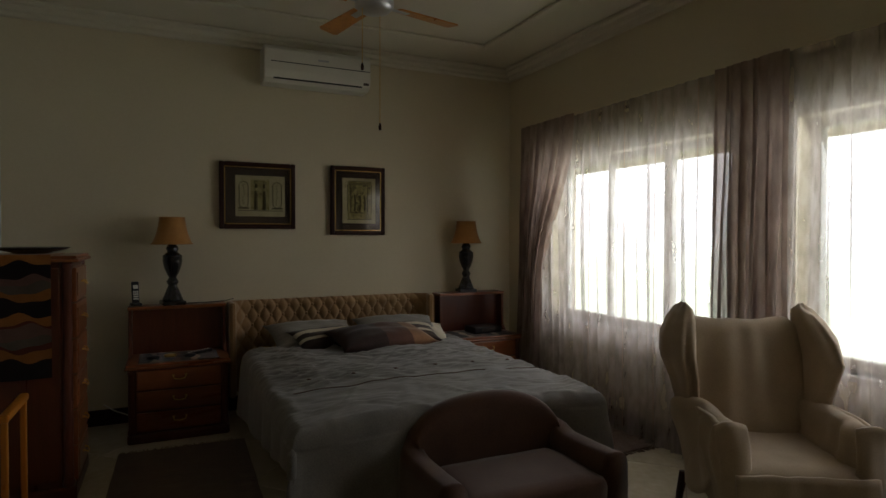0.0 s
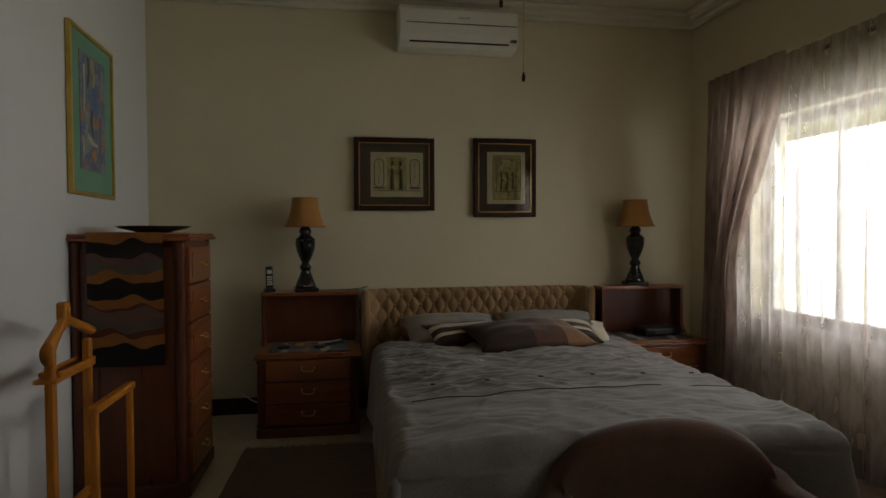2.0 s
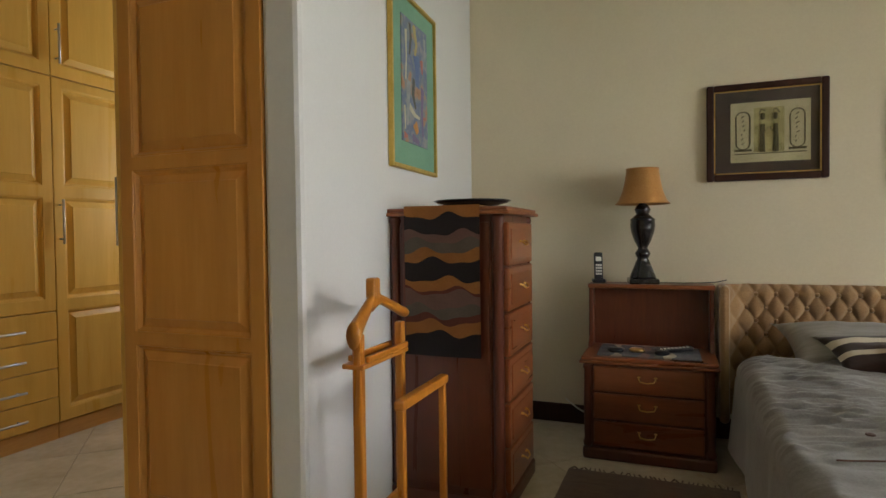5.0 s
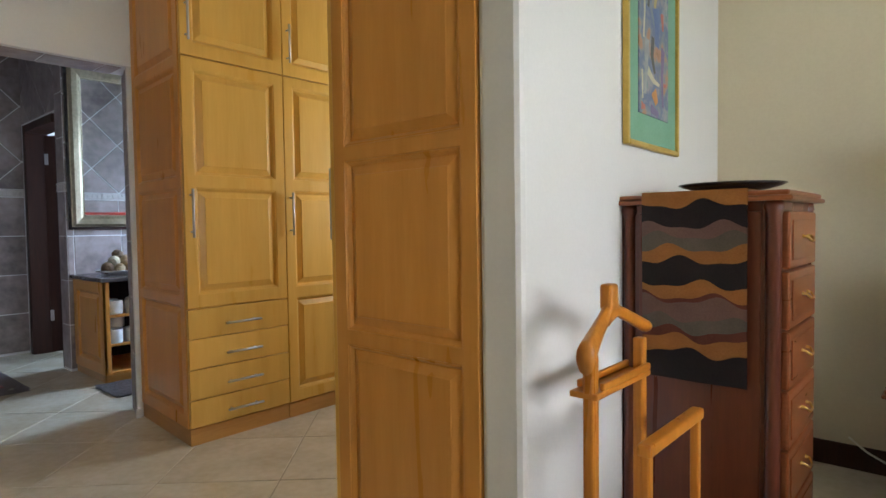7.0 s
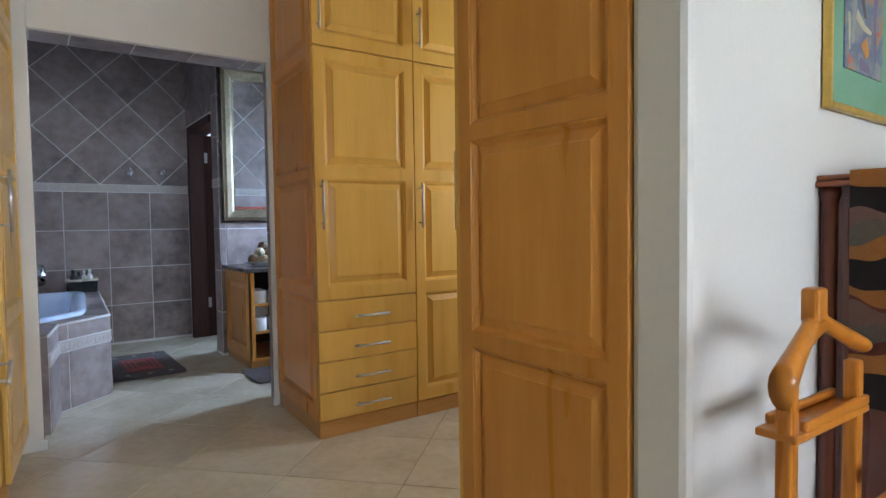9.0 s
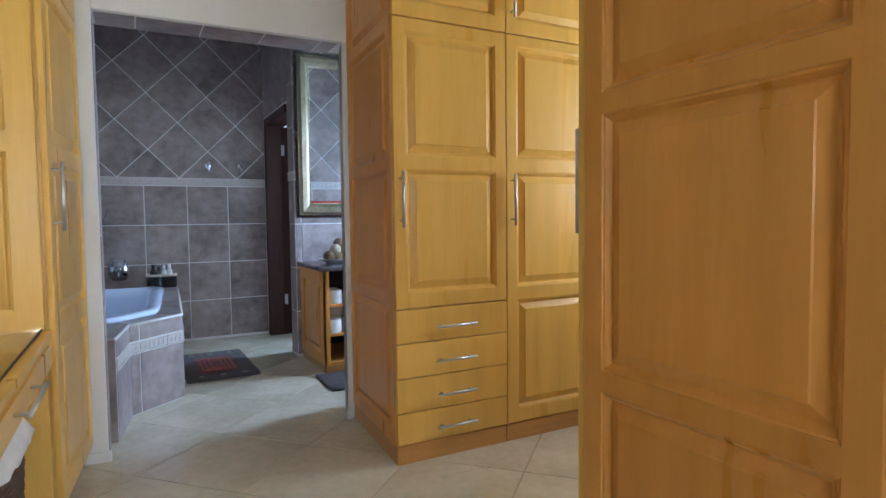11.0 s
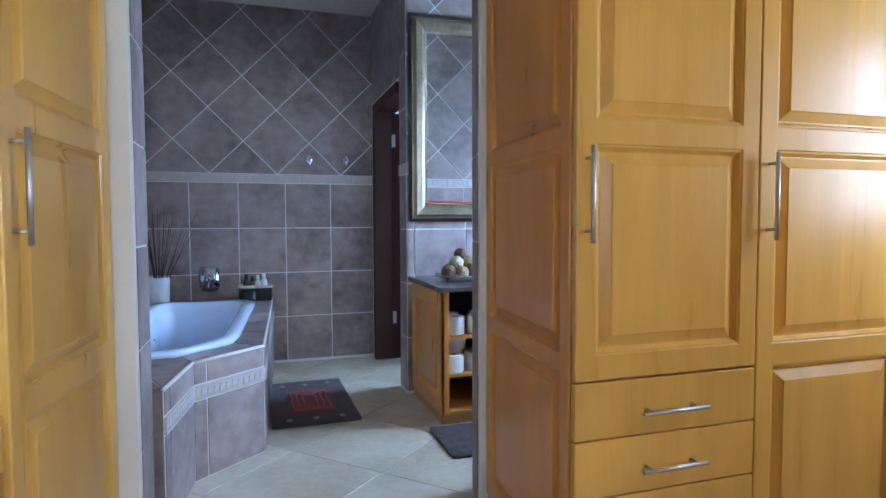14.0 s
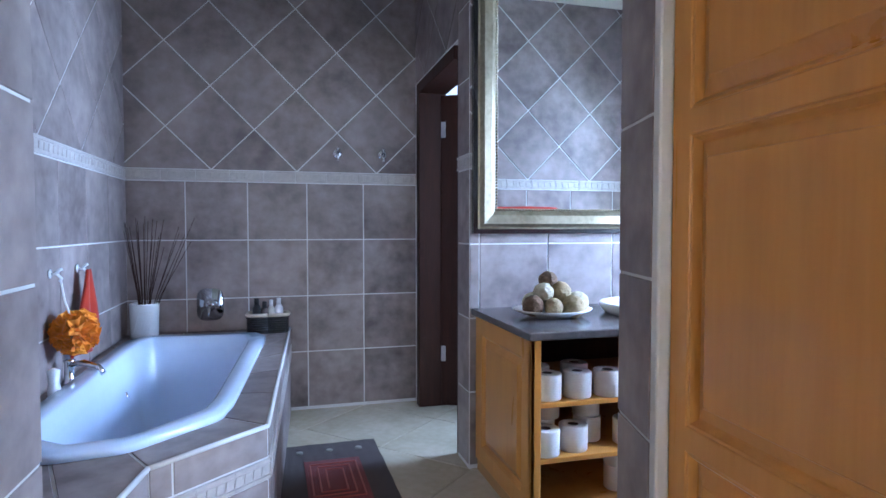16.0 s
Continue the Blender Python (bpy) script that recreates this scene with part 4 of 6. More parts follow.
# ---- bedroom: pictures ----
def picture(x0, x1, z0, z1, mats, draw, label):
    th = thing("framed_picture", pose((x0 + x1) / 2, 4.86, (z0 + z1) / 2), label, "picture", "pair of pictures over the bed")
    f, y0, y1 = 0.035, 4.838, 4.876
    fr = bmesh.new()
    box(fr, x0, y0, z0, x0 + f, y1, z1)
    box(fr, x1 - f, y0, z0, x1, y1, z1)
    box(fr, x0 + f, y0, z0, x1 - f, y1, z0 + f)
    box(fr, x0 + f, y0, z1 - f, x1 - f, y1, z1)
    part("frame", fr, DARKWOOD, th, "dark brown wooden frame", bevel=0.008)
    sl = bmesh.new()
    for a in (((x0 + f, z0 + f, x0 + f + 0.006, z1 - f)), ((x1 - f - 0.006, z0 + f, x1 - f, z1 - f)), ((x0 + f, z0 + f, x1 - f, z0 + f + 0.006)), ((x0 + f, z1 - f - 0.006, x1 - f, z1 - f))):
        box(sl, a[0], y0 + 0.004, a[1], a[2], y0 + 0.01, a[3])
    part("slip", sl, BRASS, th, "thin gilt slip")
    part("mount", cube(x0 + f, 4.856, z0 + f, x1 - f, 4.87, z1 - f), MOUNT, th, "dark mount")
    px0, px1, pz0, pz1 = mats
    part("print", cube(px0, 4.853, pz0, px1, 4.8565, pz1), PAPYRUS, th, "pale papyrus print")
    draw(th, px0, px1, pz0, pz1)
    g = part("glass", cube(x0 + f, 4.8465, z0 + f, x1 - f, 4.8485, z1 - f), PANE, th)
    g.visible_shadow = False


def strokes(th, shapes):
    for pts, r in shapes:
        bm = bmesh.new()
        tube(bm, [(x, 4.852, z) for x, z in pts], r, 6)
        part("drawn_line", bm, INK, th)


OLIVE = surface("olive_gold_print", lin(128, 120, 66), lin(186, 174, 118), 0.8, 26, fine=60, bump=0.02)


def oval(cx, cz, rx, straight, n=24):
    pts = []
    for k in range(n + 1):
        a = 2 * math.pi * k / n
        pts.append((cx + rx * math.cos(a), cz + math.copysign(straight, math.sin(a)) + rx * math.sin(a)))
    return pts + pts[:1]


def cartouches(th, x0, x1, z0, z1):
    """Two standing figures between two ovals, over a ground line."""
    w, h = x1 - x0, z1 - z0
    shapes, rn = [], random.Random(8)
    part("printed_field", cube(x0 + 0.3 * w, 4.8522, z0 + 0.16 * h, x0 + 0.68 * w, 4.8535, z0 + 0.9 * h), OLIVE, th)
    for cx in (x0 + 0.16 * w, x1 - 0.16 * w):
        shapes.append((oval(cx, z0 + 0.53 * h, 0.09 * w, 0.21 * h), 0.0035))
        shapes.append(([(cx - 0.11 * w, z0 + 0.2 * h), (cx + 0.11 * w, z0 + 0.2 * h)], 0.006))
        for k in range(7):
            dx = rn.uniform(-0.03, 0.01) * w
            shapes.append(([(cx + dx, z0 + (0.30 + 0.075 * k) * h), (cx + dx + rn.uniform(0.01, 0.04) * w, z0 + (0.33 + 0.075 * k) * h)], 0.0035))
    for cx, s in ((x0 + 0.40 * w, 1), (x0 + 0.58 * w, -1)):
        shapes.append(([(cx, z0 + 0.16 * h), (cx, z0 + 0.4 * h), (cx + s * 0.01 * w, z0 + 0.62 * h)], 0.011))
        shapes.append(([(cx + s * 0.03 * w, z0 + 0.16 * h), (cx + s * 0.02 * w, z0 + 0.42 * h)], 0.006))
        shapes.append(([(cx + s * 0.01 * w, z0 + 0.7 * h), (cx + s * 0.012 * w, z0 + 0.8 * h)], 0.010))
        shapes.append(([(cx, z0 + 0.6 * h), (cx + s * 0.05 * w, z0 + 0.5 * h), (cx + s * 0.08 * w, z0 + 0.58 * h)], 0.004))
        shapes.append(([(cx - s * 0.04 * w, z0 + 0.8 * h), (cx, z0 + 0.88 * h), (cx + s * 0.04 * w, z0 + 0.84 * h)], 0.004))
    shapes.append(([(x0 + 0.05 * w, z0 + 0.14 * h), (x1 - 0.05 * w, z0 + 0.14 * h)], 0.003))
    strokes(th, shapes)


def glyphs(th, x0, x1, z0, z1):
    """A dense upright panel: canopy, figures, small signs and a lower register."""
    w, h, rn, shapes = x1 - x0, z1 - z0, random.Random(5), []
    part("printed_field", cube(x0 + 0.15 * w, 4.8522, z0 + 0.09 * h, x1 - 0.12 * w, 4.8535, z0 + 0.93 * h), OLIVE, th)
    for a in (0.15, 0.24, 0.76, 0.88):
        shapes.append(([(x0 + a * w, z0 + 0.26 * h), (x0 + a * w, z0 + 0.86 * h)], 0.0026))
    for b in (0.09, 0.24, 0.86, 0.89, 0.93):
        shapes.append(([(x0 + 0.15 * w, z0 + b * h), (x1 - 0.12 * w, z0 + b * h)], 0.0028))
    shapes.append((oval(x0 + 0.74 * w, z0 + 0.165 * h, 0.03 * w, 0.02 * h), 0.003))
    for cx in (0.36, 0.52, 0.66):
        shapes.append(([(x0 + cx * w, z0 + 0.27 * h), (x0 + (cx + 0.02) * w, z0 + 0.45 * h), (x0 + cx * w, z0 + 0.62 * h)], 0.007))
    for k in range(64):
        cx, cz = x0 + w * rn.uniform(0.19, 0.84), z0 + h * rn.uniform(0.11, 0.82)
        shapes.append(([(cx, cz), (cx + rn.uniform(-0.014, 0.014), cz + rn.uniform(0.006, 0.026)), (cx + rn.uniform(-0.02, 0.02), cz + rn.uniform(0.0, 0.024))], 0.0026))
    strokes(th, shapes)


picture(0.74, 1.30, 1.38, 1.885, (0.855, 1.22, 1.475, 1.785), cartouches, "dark framed papyrus print with oval cartouches")
picture(1.58, 2.04, 1.335, 1.895, (1.68, 1.96, 1.43, 1.80), glyphs, "dark framed upright papyrus print of hieroglyphs")

# abstract painting on the partition
art = thing("framed_painting", None, "green-mounted abstract painting in a thin gilt frame", "picture")
aw, ah = 0.555, 0.775
bm = bmesh.new()
for b in ((0, 0, 0.02, ah), (aw - 0.02, 0, aw, ah), (0.02, 0, aw - 0.02, 0.02), (0.02, ah - 0.02, aw - 0.02, ah)):
    box(bm, b[0], b[1], 0, b[2], b[3], 0.022)
part("frame", bm, GILT, art, "thin gilt frame", bevel=0.004)
part("mount", cube(0.02, 0.02, 0.002, aw - 0.02, ah - 0.02, 0.01), GREENM, art, "green mount")
part("canvas", cube(0.12, 0.125, 0.01, aw - 0.12, ah - 0.1, 0.014), PAINTING, art, "many-coloured abstract paint")
PAINTS = [surface("paint_" + nm, lin(*a), lin(*b), 0.6, 26, fine=90, bump=0.1) for nm, a, b in (
    ("cream", (176, 170, 142), (200, 194, 168)), ("orange", (186, 124, 52), (204, 144, 72)), ("blue", (78, 98, 146), (104, 124, 164)), ("dark", (66, 66, 62), (92, 90, 84)),
    ("red", (172, 90, 76), (188, 112, 94)), ("violet", (104, 90, 128), (126, 112, 146)), ("ochre", (168, 146, 84), (186, 166, 106)), ("grey", (136, 140, 142), (158, 160, 160)))]
for pts, r, k in (([(0.17, 0.62), (0.175, 0.5), (0.165, 0.4)], 0.012, 0), ([(0.27, 0.66), (0.30, 0.58), (0.28, 0.53)], 0.02, 6), ([(0.29, 0.53), (0.31, 0.47), (0.30, 0.40)], 0.034, 2), ([(0.36, 0.53), (0.37, 0.47)], 0.016, 4),
                  ([(0.26, 0.42), (0.25, 0.35), (0.28, 0.29)], 0.017, 3), ([(0.21, 0.29), (0.27, 0.26), (0.33, 0.25)], 0.015, 0), ([(0.27, 0.22), (0.30, 0.18)], 0.03, 1), ([(0.14, 0.15), (0.18, 0.15)], 0.014, 4),
                  ([(0.24, 0.155), (0.32, 0.14)], 0.016, 5), ([(0.38, 0.26), (0.41, 0.265)], 0.009, 4), ([(0.37, 0.40), (0.36, 0.28), (0.37, 0.18)], 0.018, 5), ([(0.20, 0.40), (0.19, 0.30), (0.18, 0.2)], 0.022, 7),
                  ([(0.22, 0.66), (0.23, 0.60), (0.21, 0.52)], 0.014, 3), ([(0.40, 0.64), (0.41, 0.54)], 0.014, 7), ([(0.15, 0.28), (0.155, 0.18)], 0.01, 0)):
    bm = bmesh.new()
    tube(bm, [(x, y, 0) for x, y in pts], r, 10, 0.6)
    for v in bm.verts:
        v.co.x += 0.4 * r * noise.noise(v.co * 40)
        v.co.y += 0.6 * r * noise.noise(v.co * 40 + Vector((5, 0, 0)))
        v.co.z = 0.0145 + 0.02 * v.co.z
    part("brush_stroke", bm, PAINTS[k], art)
art.matrix_basis = plane_to((-0.527, 3.60, 1.405), Vector((-0.046, 0.999, 0)).normalized(), (0, 0, 1))

# ---- chest of drawers with runner and dish ----
CX0, CX1, CY0, CY1, CH = -0.535, -0.03, 3.595, 4.09, 1.213
chest = thing("chest_of_drawers", pose((CX0 + CX1) / 2, (CY0 + CY1) / 2, 0), "tall red-brown wooden chest of six drawers", "chest of drawers")
part("body", cube(CX0, CY0 + 0.012, 0.07, CX1 - 0.02, CY1 - 0.01, CH - 0.02), CHERRY, chest)
part("plinth", cube(CX0, CY0, 0, CX1, CY1, 0.07), CHERRY, chest, bevel=0.01)
bm = bmesh.new()
box(bm, CX0 - 0.005, CY0 - 0.02, CH - 0.02, CX1 + 0.02, CY1 + 0.015, CH - 0.004)
box(bm, CX0, CY0 - 0.01, CH - 0.004, CX1 + 0.01, CY1 + 0.008, CH + 0.012)
part("top", bm, CHERRY_H, chest, bevel=0.006)
for x in (CX0 + 0.03, CX1 - 0.035):
    for y in (CY0 + 0.02, CY1 - 0.025):
        bm = bmesh.new()
        lathe(bm, [(0.026, 0.07), (0.03, 0.09), (0.022, 0.11), (0.022, CH - 0.06), (0.03, CH - 0.04), (0.026, CH - 0.02)], (x, y, 0), 16)
        part("corner_post", bm, CHERRY, chest, smooth=True)
part("side_panel", cube(CX0 + 0.065, CY0 + 0.004, 0.1, CX1 - 0.065, CY0 + 0.014, CH - 0.05), CHERRY, chest, bevel=0.004)
for k in range(6):
    z0 = 0.085 + k * 0.181
    dr = part("drawer", cube(CX1 - 0.022, CY0 + 0.045, z0, CX1 + 0.002, CY1 - 0.045, z0 + 0.172), CHERRY_H, chest, bevel=0.006)
    part("drawer_field", cube(CX1 + 0.002, CY0 + 0.075, z0 + 0.025, CX1 + 0.006, CY1 - 0.075, z0 + 0.147), CHERRY_H, dr, bevel=0.004)
    bm = bmesh.new()
    pts = [(-0.035, 0, 0.006), (-0.035, -0.012, 0.003), (-0.02, -0.022, -0.01), (0.02, -0.022, -0.01), (0.035, -0.012, 0.003), (0.035, 0, 0.006)]
    tube(bm, pts, 0.004, 8)
    for s in (-1, 1):
        vs = lathe(bm, [(0.0, 0), (0.011, 0.001), (0.009, 0.008), (0.0, 0.011)], (s * 0.035, 0, 0), 10)
    part("handle", turn_bm(bm, pose(CX1 + 0.006, (CY0 + CY1) / 2, z0 + 0.09, 0, 0, 90)), BRASS, dr, "antique brass drop handle", smooth=True)

BANDS = [cloth("runner_ochre", lin(128, 80, 34), lin(148, 98, 46), 12), cloth("runner_black", lin(24, 17, 17), lin(36, 26, 25), 12), cloth("runner_brown", lin(78, 36, 26), lin(96, 50, 36), 12),
         cloth("runner_mauve", lin(92, 66, 58), lin(110, 82, 72), 12), cloth("runner_grey", lin(76, 68, 58), lin(94, 84, 72), 12)]
runner = thing("table_runner", pose(-0.3, CY0, CH), "wavy striped runner hanging over the chest side", "runner")
levels = [(1.232, 0), (1.190, 1), (1.123, 3), (1.090, 4), (1.050, 0), (1.012, 1), (0.937, 0), (0.897, 2), (0.885, 3), (0.828, 4), (0.790, 2), (0.766, 0), (0.722, 1), (0.63, 1)]
RX0, RX1 = -0.445, -0.125
for k, ((za, mi), (zb, _)) in enumerate(zip(levels, levels[1:])):
    bm = bmesh.new()
    wave = lambda u, z, k=k: 0.0 if z in (1.232, 0.63) else 0.012 * math.sin(u * 9 + z * 23) + 0.006 * math.sin(u * 17 + z * 51)
    for off in (0.0, 0.004):
        grid(bm, 26, 3, lambda u, v: (RX0 + (RX1 - RX0) * u, CY0 - 0.026 + off + 0.003 * math.sin(u * 8 + za * 9), (za + wave(u, za)) * (1 - v) + (zb + wave(u, zb)) * v))
    part("stripe", bm, BANDS[mi], runner, smooth=True)
part("top_cloth", cube(RX0, CY0 - 0.026, CH + 0.0135, RX1, CY1 - 0.06, CH + 0.017), BANDS[0], runner)
dish = bmesh.new()
lathe(dish, [(0.0, 0.0), (0.08, 0.0), (0.09, 0.006), (0.15, 0.02), (0.172, 0.03), (0.168, 0.033), (0.145, 0.026), (0.08, 0.012), (0.0, 0.011)], sides=36)
dish = tagged(part("serving_dish", dish, BLACK, None, "shallow dark round dish on the tall chest", smooth=True), "", "dish")
dish.matrix_basis = pose(-0.25, 3.86, CH + 0.018)

bm = bmesh.new()
tube(bm, [(-0.02, 4.85, 0.15), (0.05, 4.84, 0.10), (0.14, 4.832, 0.06), (0.24, 4.832, 0.055), (0.36, 4.84, 0.08)], 0.005, 8)
tagged(part("lamp_cable", bm, PLASTIC, None, "thin pale cable hanging along the wall", smooth=True), "", "cable")

# ---- valet stand ----
valet = thing("valet_stand", pose(-0.28, 3.13, 0), "orange-varnished wooden valet stand with hanger top", "valet stand")
for y in (2.965, 3.255):
    part("post", cube(-0.335, y - 0.016, 0.03, -0.305, y + 0.016, 0.815), VALET, valet, bevel=0.006)
for y in (3.015, 3.355):
    part("front_post", cube(-0.214, y - 0.013, 0.03, -0.190, y + 0.013, 0.585), VALET, valet, bevel=0.005)
for y in (2.985, 3.305):
    part("runner_foot", cube(-0.39, y - 0.05, 0.0, -0.12, y + 0.065, 0.034), VALET, valet, bevel=0.008)


def hanger(u, v):
    """The hanger bar, thick and drooping towards the near shoulder, thin towards the far one."""
    s = 2 * u - 1
    a = 2 * math.pi * v
    near = s < 0
    hgt = (0.022 + 0.018 * abs(s) ** 1.5 if near else 0.016 + 0.002 * abs(s)) + 0.03 * max(0, 1 - abs(s) * 6)
    wid = 0.014 + 0.010 * abs(s) ** 1.5
    z = 0.925 - (0.105 if near else 0.082) * abs(s) ** (0.85 if near else 1.0)
    return (-0.312 - (0.008 if s > 0 else -0.012) * abs(s) ** 2 + wid * math.cos(a), 3.05 + (0.15 if near else 0.235) * s, z + hgt * math.sin(a))


bm = bmesh.new()
grid(bm, 36, 14, hanger)
bmesh.ops.remove_doubles(bm, verts=bm.verts, dist=0.0005)
bmesh.ops.holes_fill(bm, edges=[e for e in bm.edges if e.is_boundary], sides=40)
part("hanger", bm, VALET, valet, "shaped hanger with thick rounded shoulders", smooth=True)
part("neck", cube(-0.329, 3.027, 0.915, -0.295, 3.071, 0.982), VALET, valet, bevel=0.008)
bm = bmesh.new()
box(bm, -0.370, 2.948, 0.708, -0.295, 3.272, 0.724)
box(bm, -0.370, 2.985, 0.724, -0.357, 3.272, 0.743)
box(bm, -0.308, 2.985, 0.724, -0.295, 3.272, 0.743)
part("tray", bm, VALET, valet, "shallow wooden tray", bevel=0.004)
part("trouser_bar", cube(-0.220, 2.995, 0.58, -0.184, 3.378, 0.612), VALET, valet, bevel=0.008)
part("stretcher", cube(-0.329, 2.97, 0.2, -0.311, 3.25, 0.235), VALET, valet, bevel=0.005)

# ---- air conditioner ----
ac = thing("air_conditioner", pose(1.46, 4.76, 2.6), "white split air conditioner high on the wall", "air conditioner")
bm = bmesh.new()
prism(bm, [(4.876, 2.475), (4.72, 2.475), (4.675, 2.5), (4.66, 2.56), (4.662, 2.71), (4.69, 2.745), (4.876, 2.745)], 1.04, 1.86)
turn_bm(bm, Matrix(((0, 0, 1, 0), (1, 0, 0, 0), (0, 1, 0, 0), (0, 0, 0, 1))))
case = part("case", bm, PLASTIC, ac, bevel=0.012)
part("louvre", cube(1.11, 4.672, 2.496, 1.79, 4.69, 2.506), DARKP, ac, "dark air outlet slot")
part("seam", cube(1.09, 4.6575, 2.618, 1.85, 4.668, 2.623), DARKP, ac, "dark panel joint")
part("badge", cube(1.44, 4.657, 2.655, 1.52, 4.664, 2.668), STEEL, ac, "small plain maker's badge")
part("display", cube(1.8, 4.655, 2.515, 1.84, 4.67, 2.53), STONE, ac)

# ---- ceiling fan ----
fan = thing("ceiling_fan", pose(1.5, 3.5, 2.84), "ceiling fan with wooden blades and pull chains", "ceiling fan")
bm = bmesh.new()
lathe(bm, [(0.07, 2.84), (0.07, 2.815), (0.02, 2.80), (0.02, 2.745), (0.1, 2.735), (0.115, 2.705), (0.115, 2.67), (0.09, 2.645), (0.05, 2.635), (0.0, 2.63)], (1.5, 3.5, 0), 32)
part("motor", bm, STEEL, fan, smooth=True)
for k in range(4):
    a = 13 + 90 * k
    bm = bmesh.new()
    prism(bm, [(0.16, -0.05), (0.58, -0.066), (0.6, -0.05), (0.6, 0.05), (0.58, 0.066), (0.16, 0.05)], -0.004, 0.004)
    bl = part("blade", turn_bm(bm, pose(1.5, 3.5, 2.69, 10, 0, a)), VALET, fan, bevel=0.003)
    bm = bmesh.new()
    box(bm, 0.09, -0.02, -0.009, 0.24, 0.02, -0.004)
    part("bracket", turn_bm(bm, pose(1.5, 3.5, 2.69, 10, 0, a)), STEEL, bl)
for dx, dy, z in ((0.045, 0.03, 2.0), (-0.08, -0.02, 2.33)):
    bm = bmesh.new()
    tube(bm, [(1.5 + dx, 3.5 + dy, 2.645), (1.5 + dx, 3.5 + dy, z)], 0.0022, 6)
    ch = part("pull_chain", bm, BRASS, fan)
    bm = bmesh.new()
    lathe(bm, [(0.0, z - 0.045), (0.008, z - 0.04), (0.01, z - 0.02), (0.004, z), (0.0, z + 0.002)], (1.5 + dx, 3.5 + dy, 0), 10)
    part("pull", bm, DARKWOOD, ch, smooth=True)


# ---- seats and rugs ----
def soft_box(bm, x0, y0, z0, x1, y1, z1, r=0.05, n=10, seed=0, lump=0.008):
    """A rounded, slightly uneven cushion shape."""
    c, h = Vector(((x0 + x1) / 2, (y0 + y1) / 2, (z0 + z1) / 2)), Vector(((x1 - x0) / 2, (y1 - y0) / 2, (z1 - z0) / 2))
    for ax in range(3):
        for sg in (-1, 1):
            def face(u, v, ax=ax, sg=sg):
                p = [2 * u - 1, 2 * v - 1]
                p.insert(ax, sg)
                return p
            grid(bm, n, n, face)
    bmesh.ops.remove_doubles(bm, verts=bm.verts, dist=0.001)
    allv = list(bm.verts)
    r = min(r, h.x * 0.99, h.y * 0.99, h.z * 0.99)
    for v in allv:
        p = Vector((v.co.x * h.x, v.co.y * h.y, v.co.z * h.z))
        q = Vector((max(-h.x + r, min(h.x - r, p.x)), max(-h.y + r, min(h.y - r, p.y)), max(-h.z + r, min(h.z - r, p.z))))
        d = p - q
        p = q + (d.normalized() * r if d.length > 1e-6 else d)
        v.co = c + p + lump * noise.noise_vector((p + c) * 5 + Vector((seed, 0, 0)))
    return allv


def pleat(vs, k=0.009):
    """Loose hanging folds pressed into a covered shape."""
    for v in vs:
        c = v.co.copy()
        v.co.y += 2.2 * k * noise.noise(Vector((c.x * 9, c.y * 4, c.z * 2.2)))
        v.co.x += 2.6 * k * noise.noise(Vector((c.x * 4 + 7, c.y * 10, c.z * 2.4)))
        v.co.z += 1.2 * k * noise.noise(Vector((c.x * 5, c.y * 6, c.z * 3 + 4)))


tub = thing("tub_chair", pose(1.8, 2.35, 0), "low brown upholstered tub chair at the foot of the bed", "armchair")
TX0, TX1, TY0, TY1 = 1.26, 2.16, 2.02, 2.62


def tub_shell(u, v):
    """The back and arms as one curved roll, high in the middle and sloping to the arm fronts."""
    s = 2 * u - 1
    k = abs(s)
    a = 2 * math.pi * v
    cx, hw = (TX0 + TX1) / 2, (TX1 - TX0) / 2 - 0.07
    if k < 0.5:
        x, y = cx + math.copysign(hw * math.sin(k / 0.5 * math.pi / 2) ** 0.9, s), TY1 - 0.08 - 0.05 * (k / 0.5) ** 4
    else:
        x, y = cx + math.copysign(hw, s), TY1 - 0.13 - (k - 0.5) / 0.5 * (TY1 - TY0 - 0.19)
    top = 0.41 + 0.20 * (math.cos(min(1, k / 0.6) * math.pi) * 0.5 + 0.5) ** 0.75 + 0.03 * max(0, k - 0.8)
    w = 0.062
    z = 0.12 + (top - 0.12) * (0.5 + 0.5 * math.copysign(abs(math.sin(a)) ** 0.45, math.sin(a)))
    off = w * math.copysign(abs(math.cos(a)) ** 0.6, math.cos(a))
    if k < 0.5:
        nx, ny = 0.7 * s, 1.0
    else:
        nx, ny = math.copysign(1, s), 0.0
    ln = math.hypot(nx, ny)
    return (x + off * nx / ln, y + off * ny / ln, z)


bm = bmesh.new()
grid(bm, 60, 20, tub_shell)
bmesh.ops.remove_doubles(bm, verts=bm.verts, dist=0.0005)
bmesh.ops.holes_fill(bm, edges=[e for e in bm.edges if e.is_boundary], sides=60)
part("backrest_shell", bm, BROWNV, tub, smooth=True)
bm = bmesh.new()
soft_box(bm, TX0 + 0.13, TY0 + 0.02, 0.14, TX1 - 0.13, TY1 - 0.15, 0.345, 0.05)
part("seat", bm, BROWNV, tub, smooth=True)
for x in (TX0 + 0.08, TX1 - 0.08):
    for y in (TY0 + 0.08, TY1 - 0.1):
        bm = bmesh.new()
        lathe(bm, [(0.014, 0), (0.018, 0.05), (0.024, 0.14)], (x, y, 0), 10)
        part("leg", bm, DARKWOOD, tub, smooth=True)

wing = thing("wing_chair", None, "wing chair covered with a loose oatmeal throw", "armchair")
# local: x across, y forward is -y, the back at +y


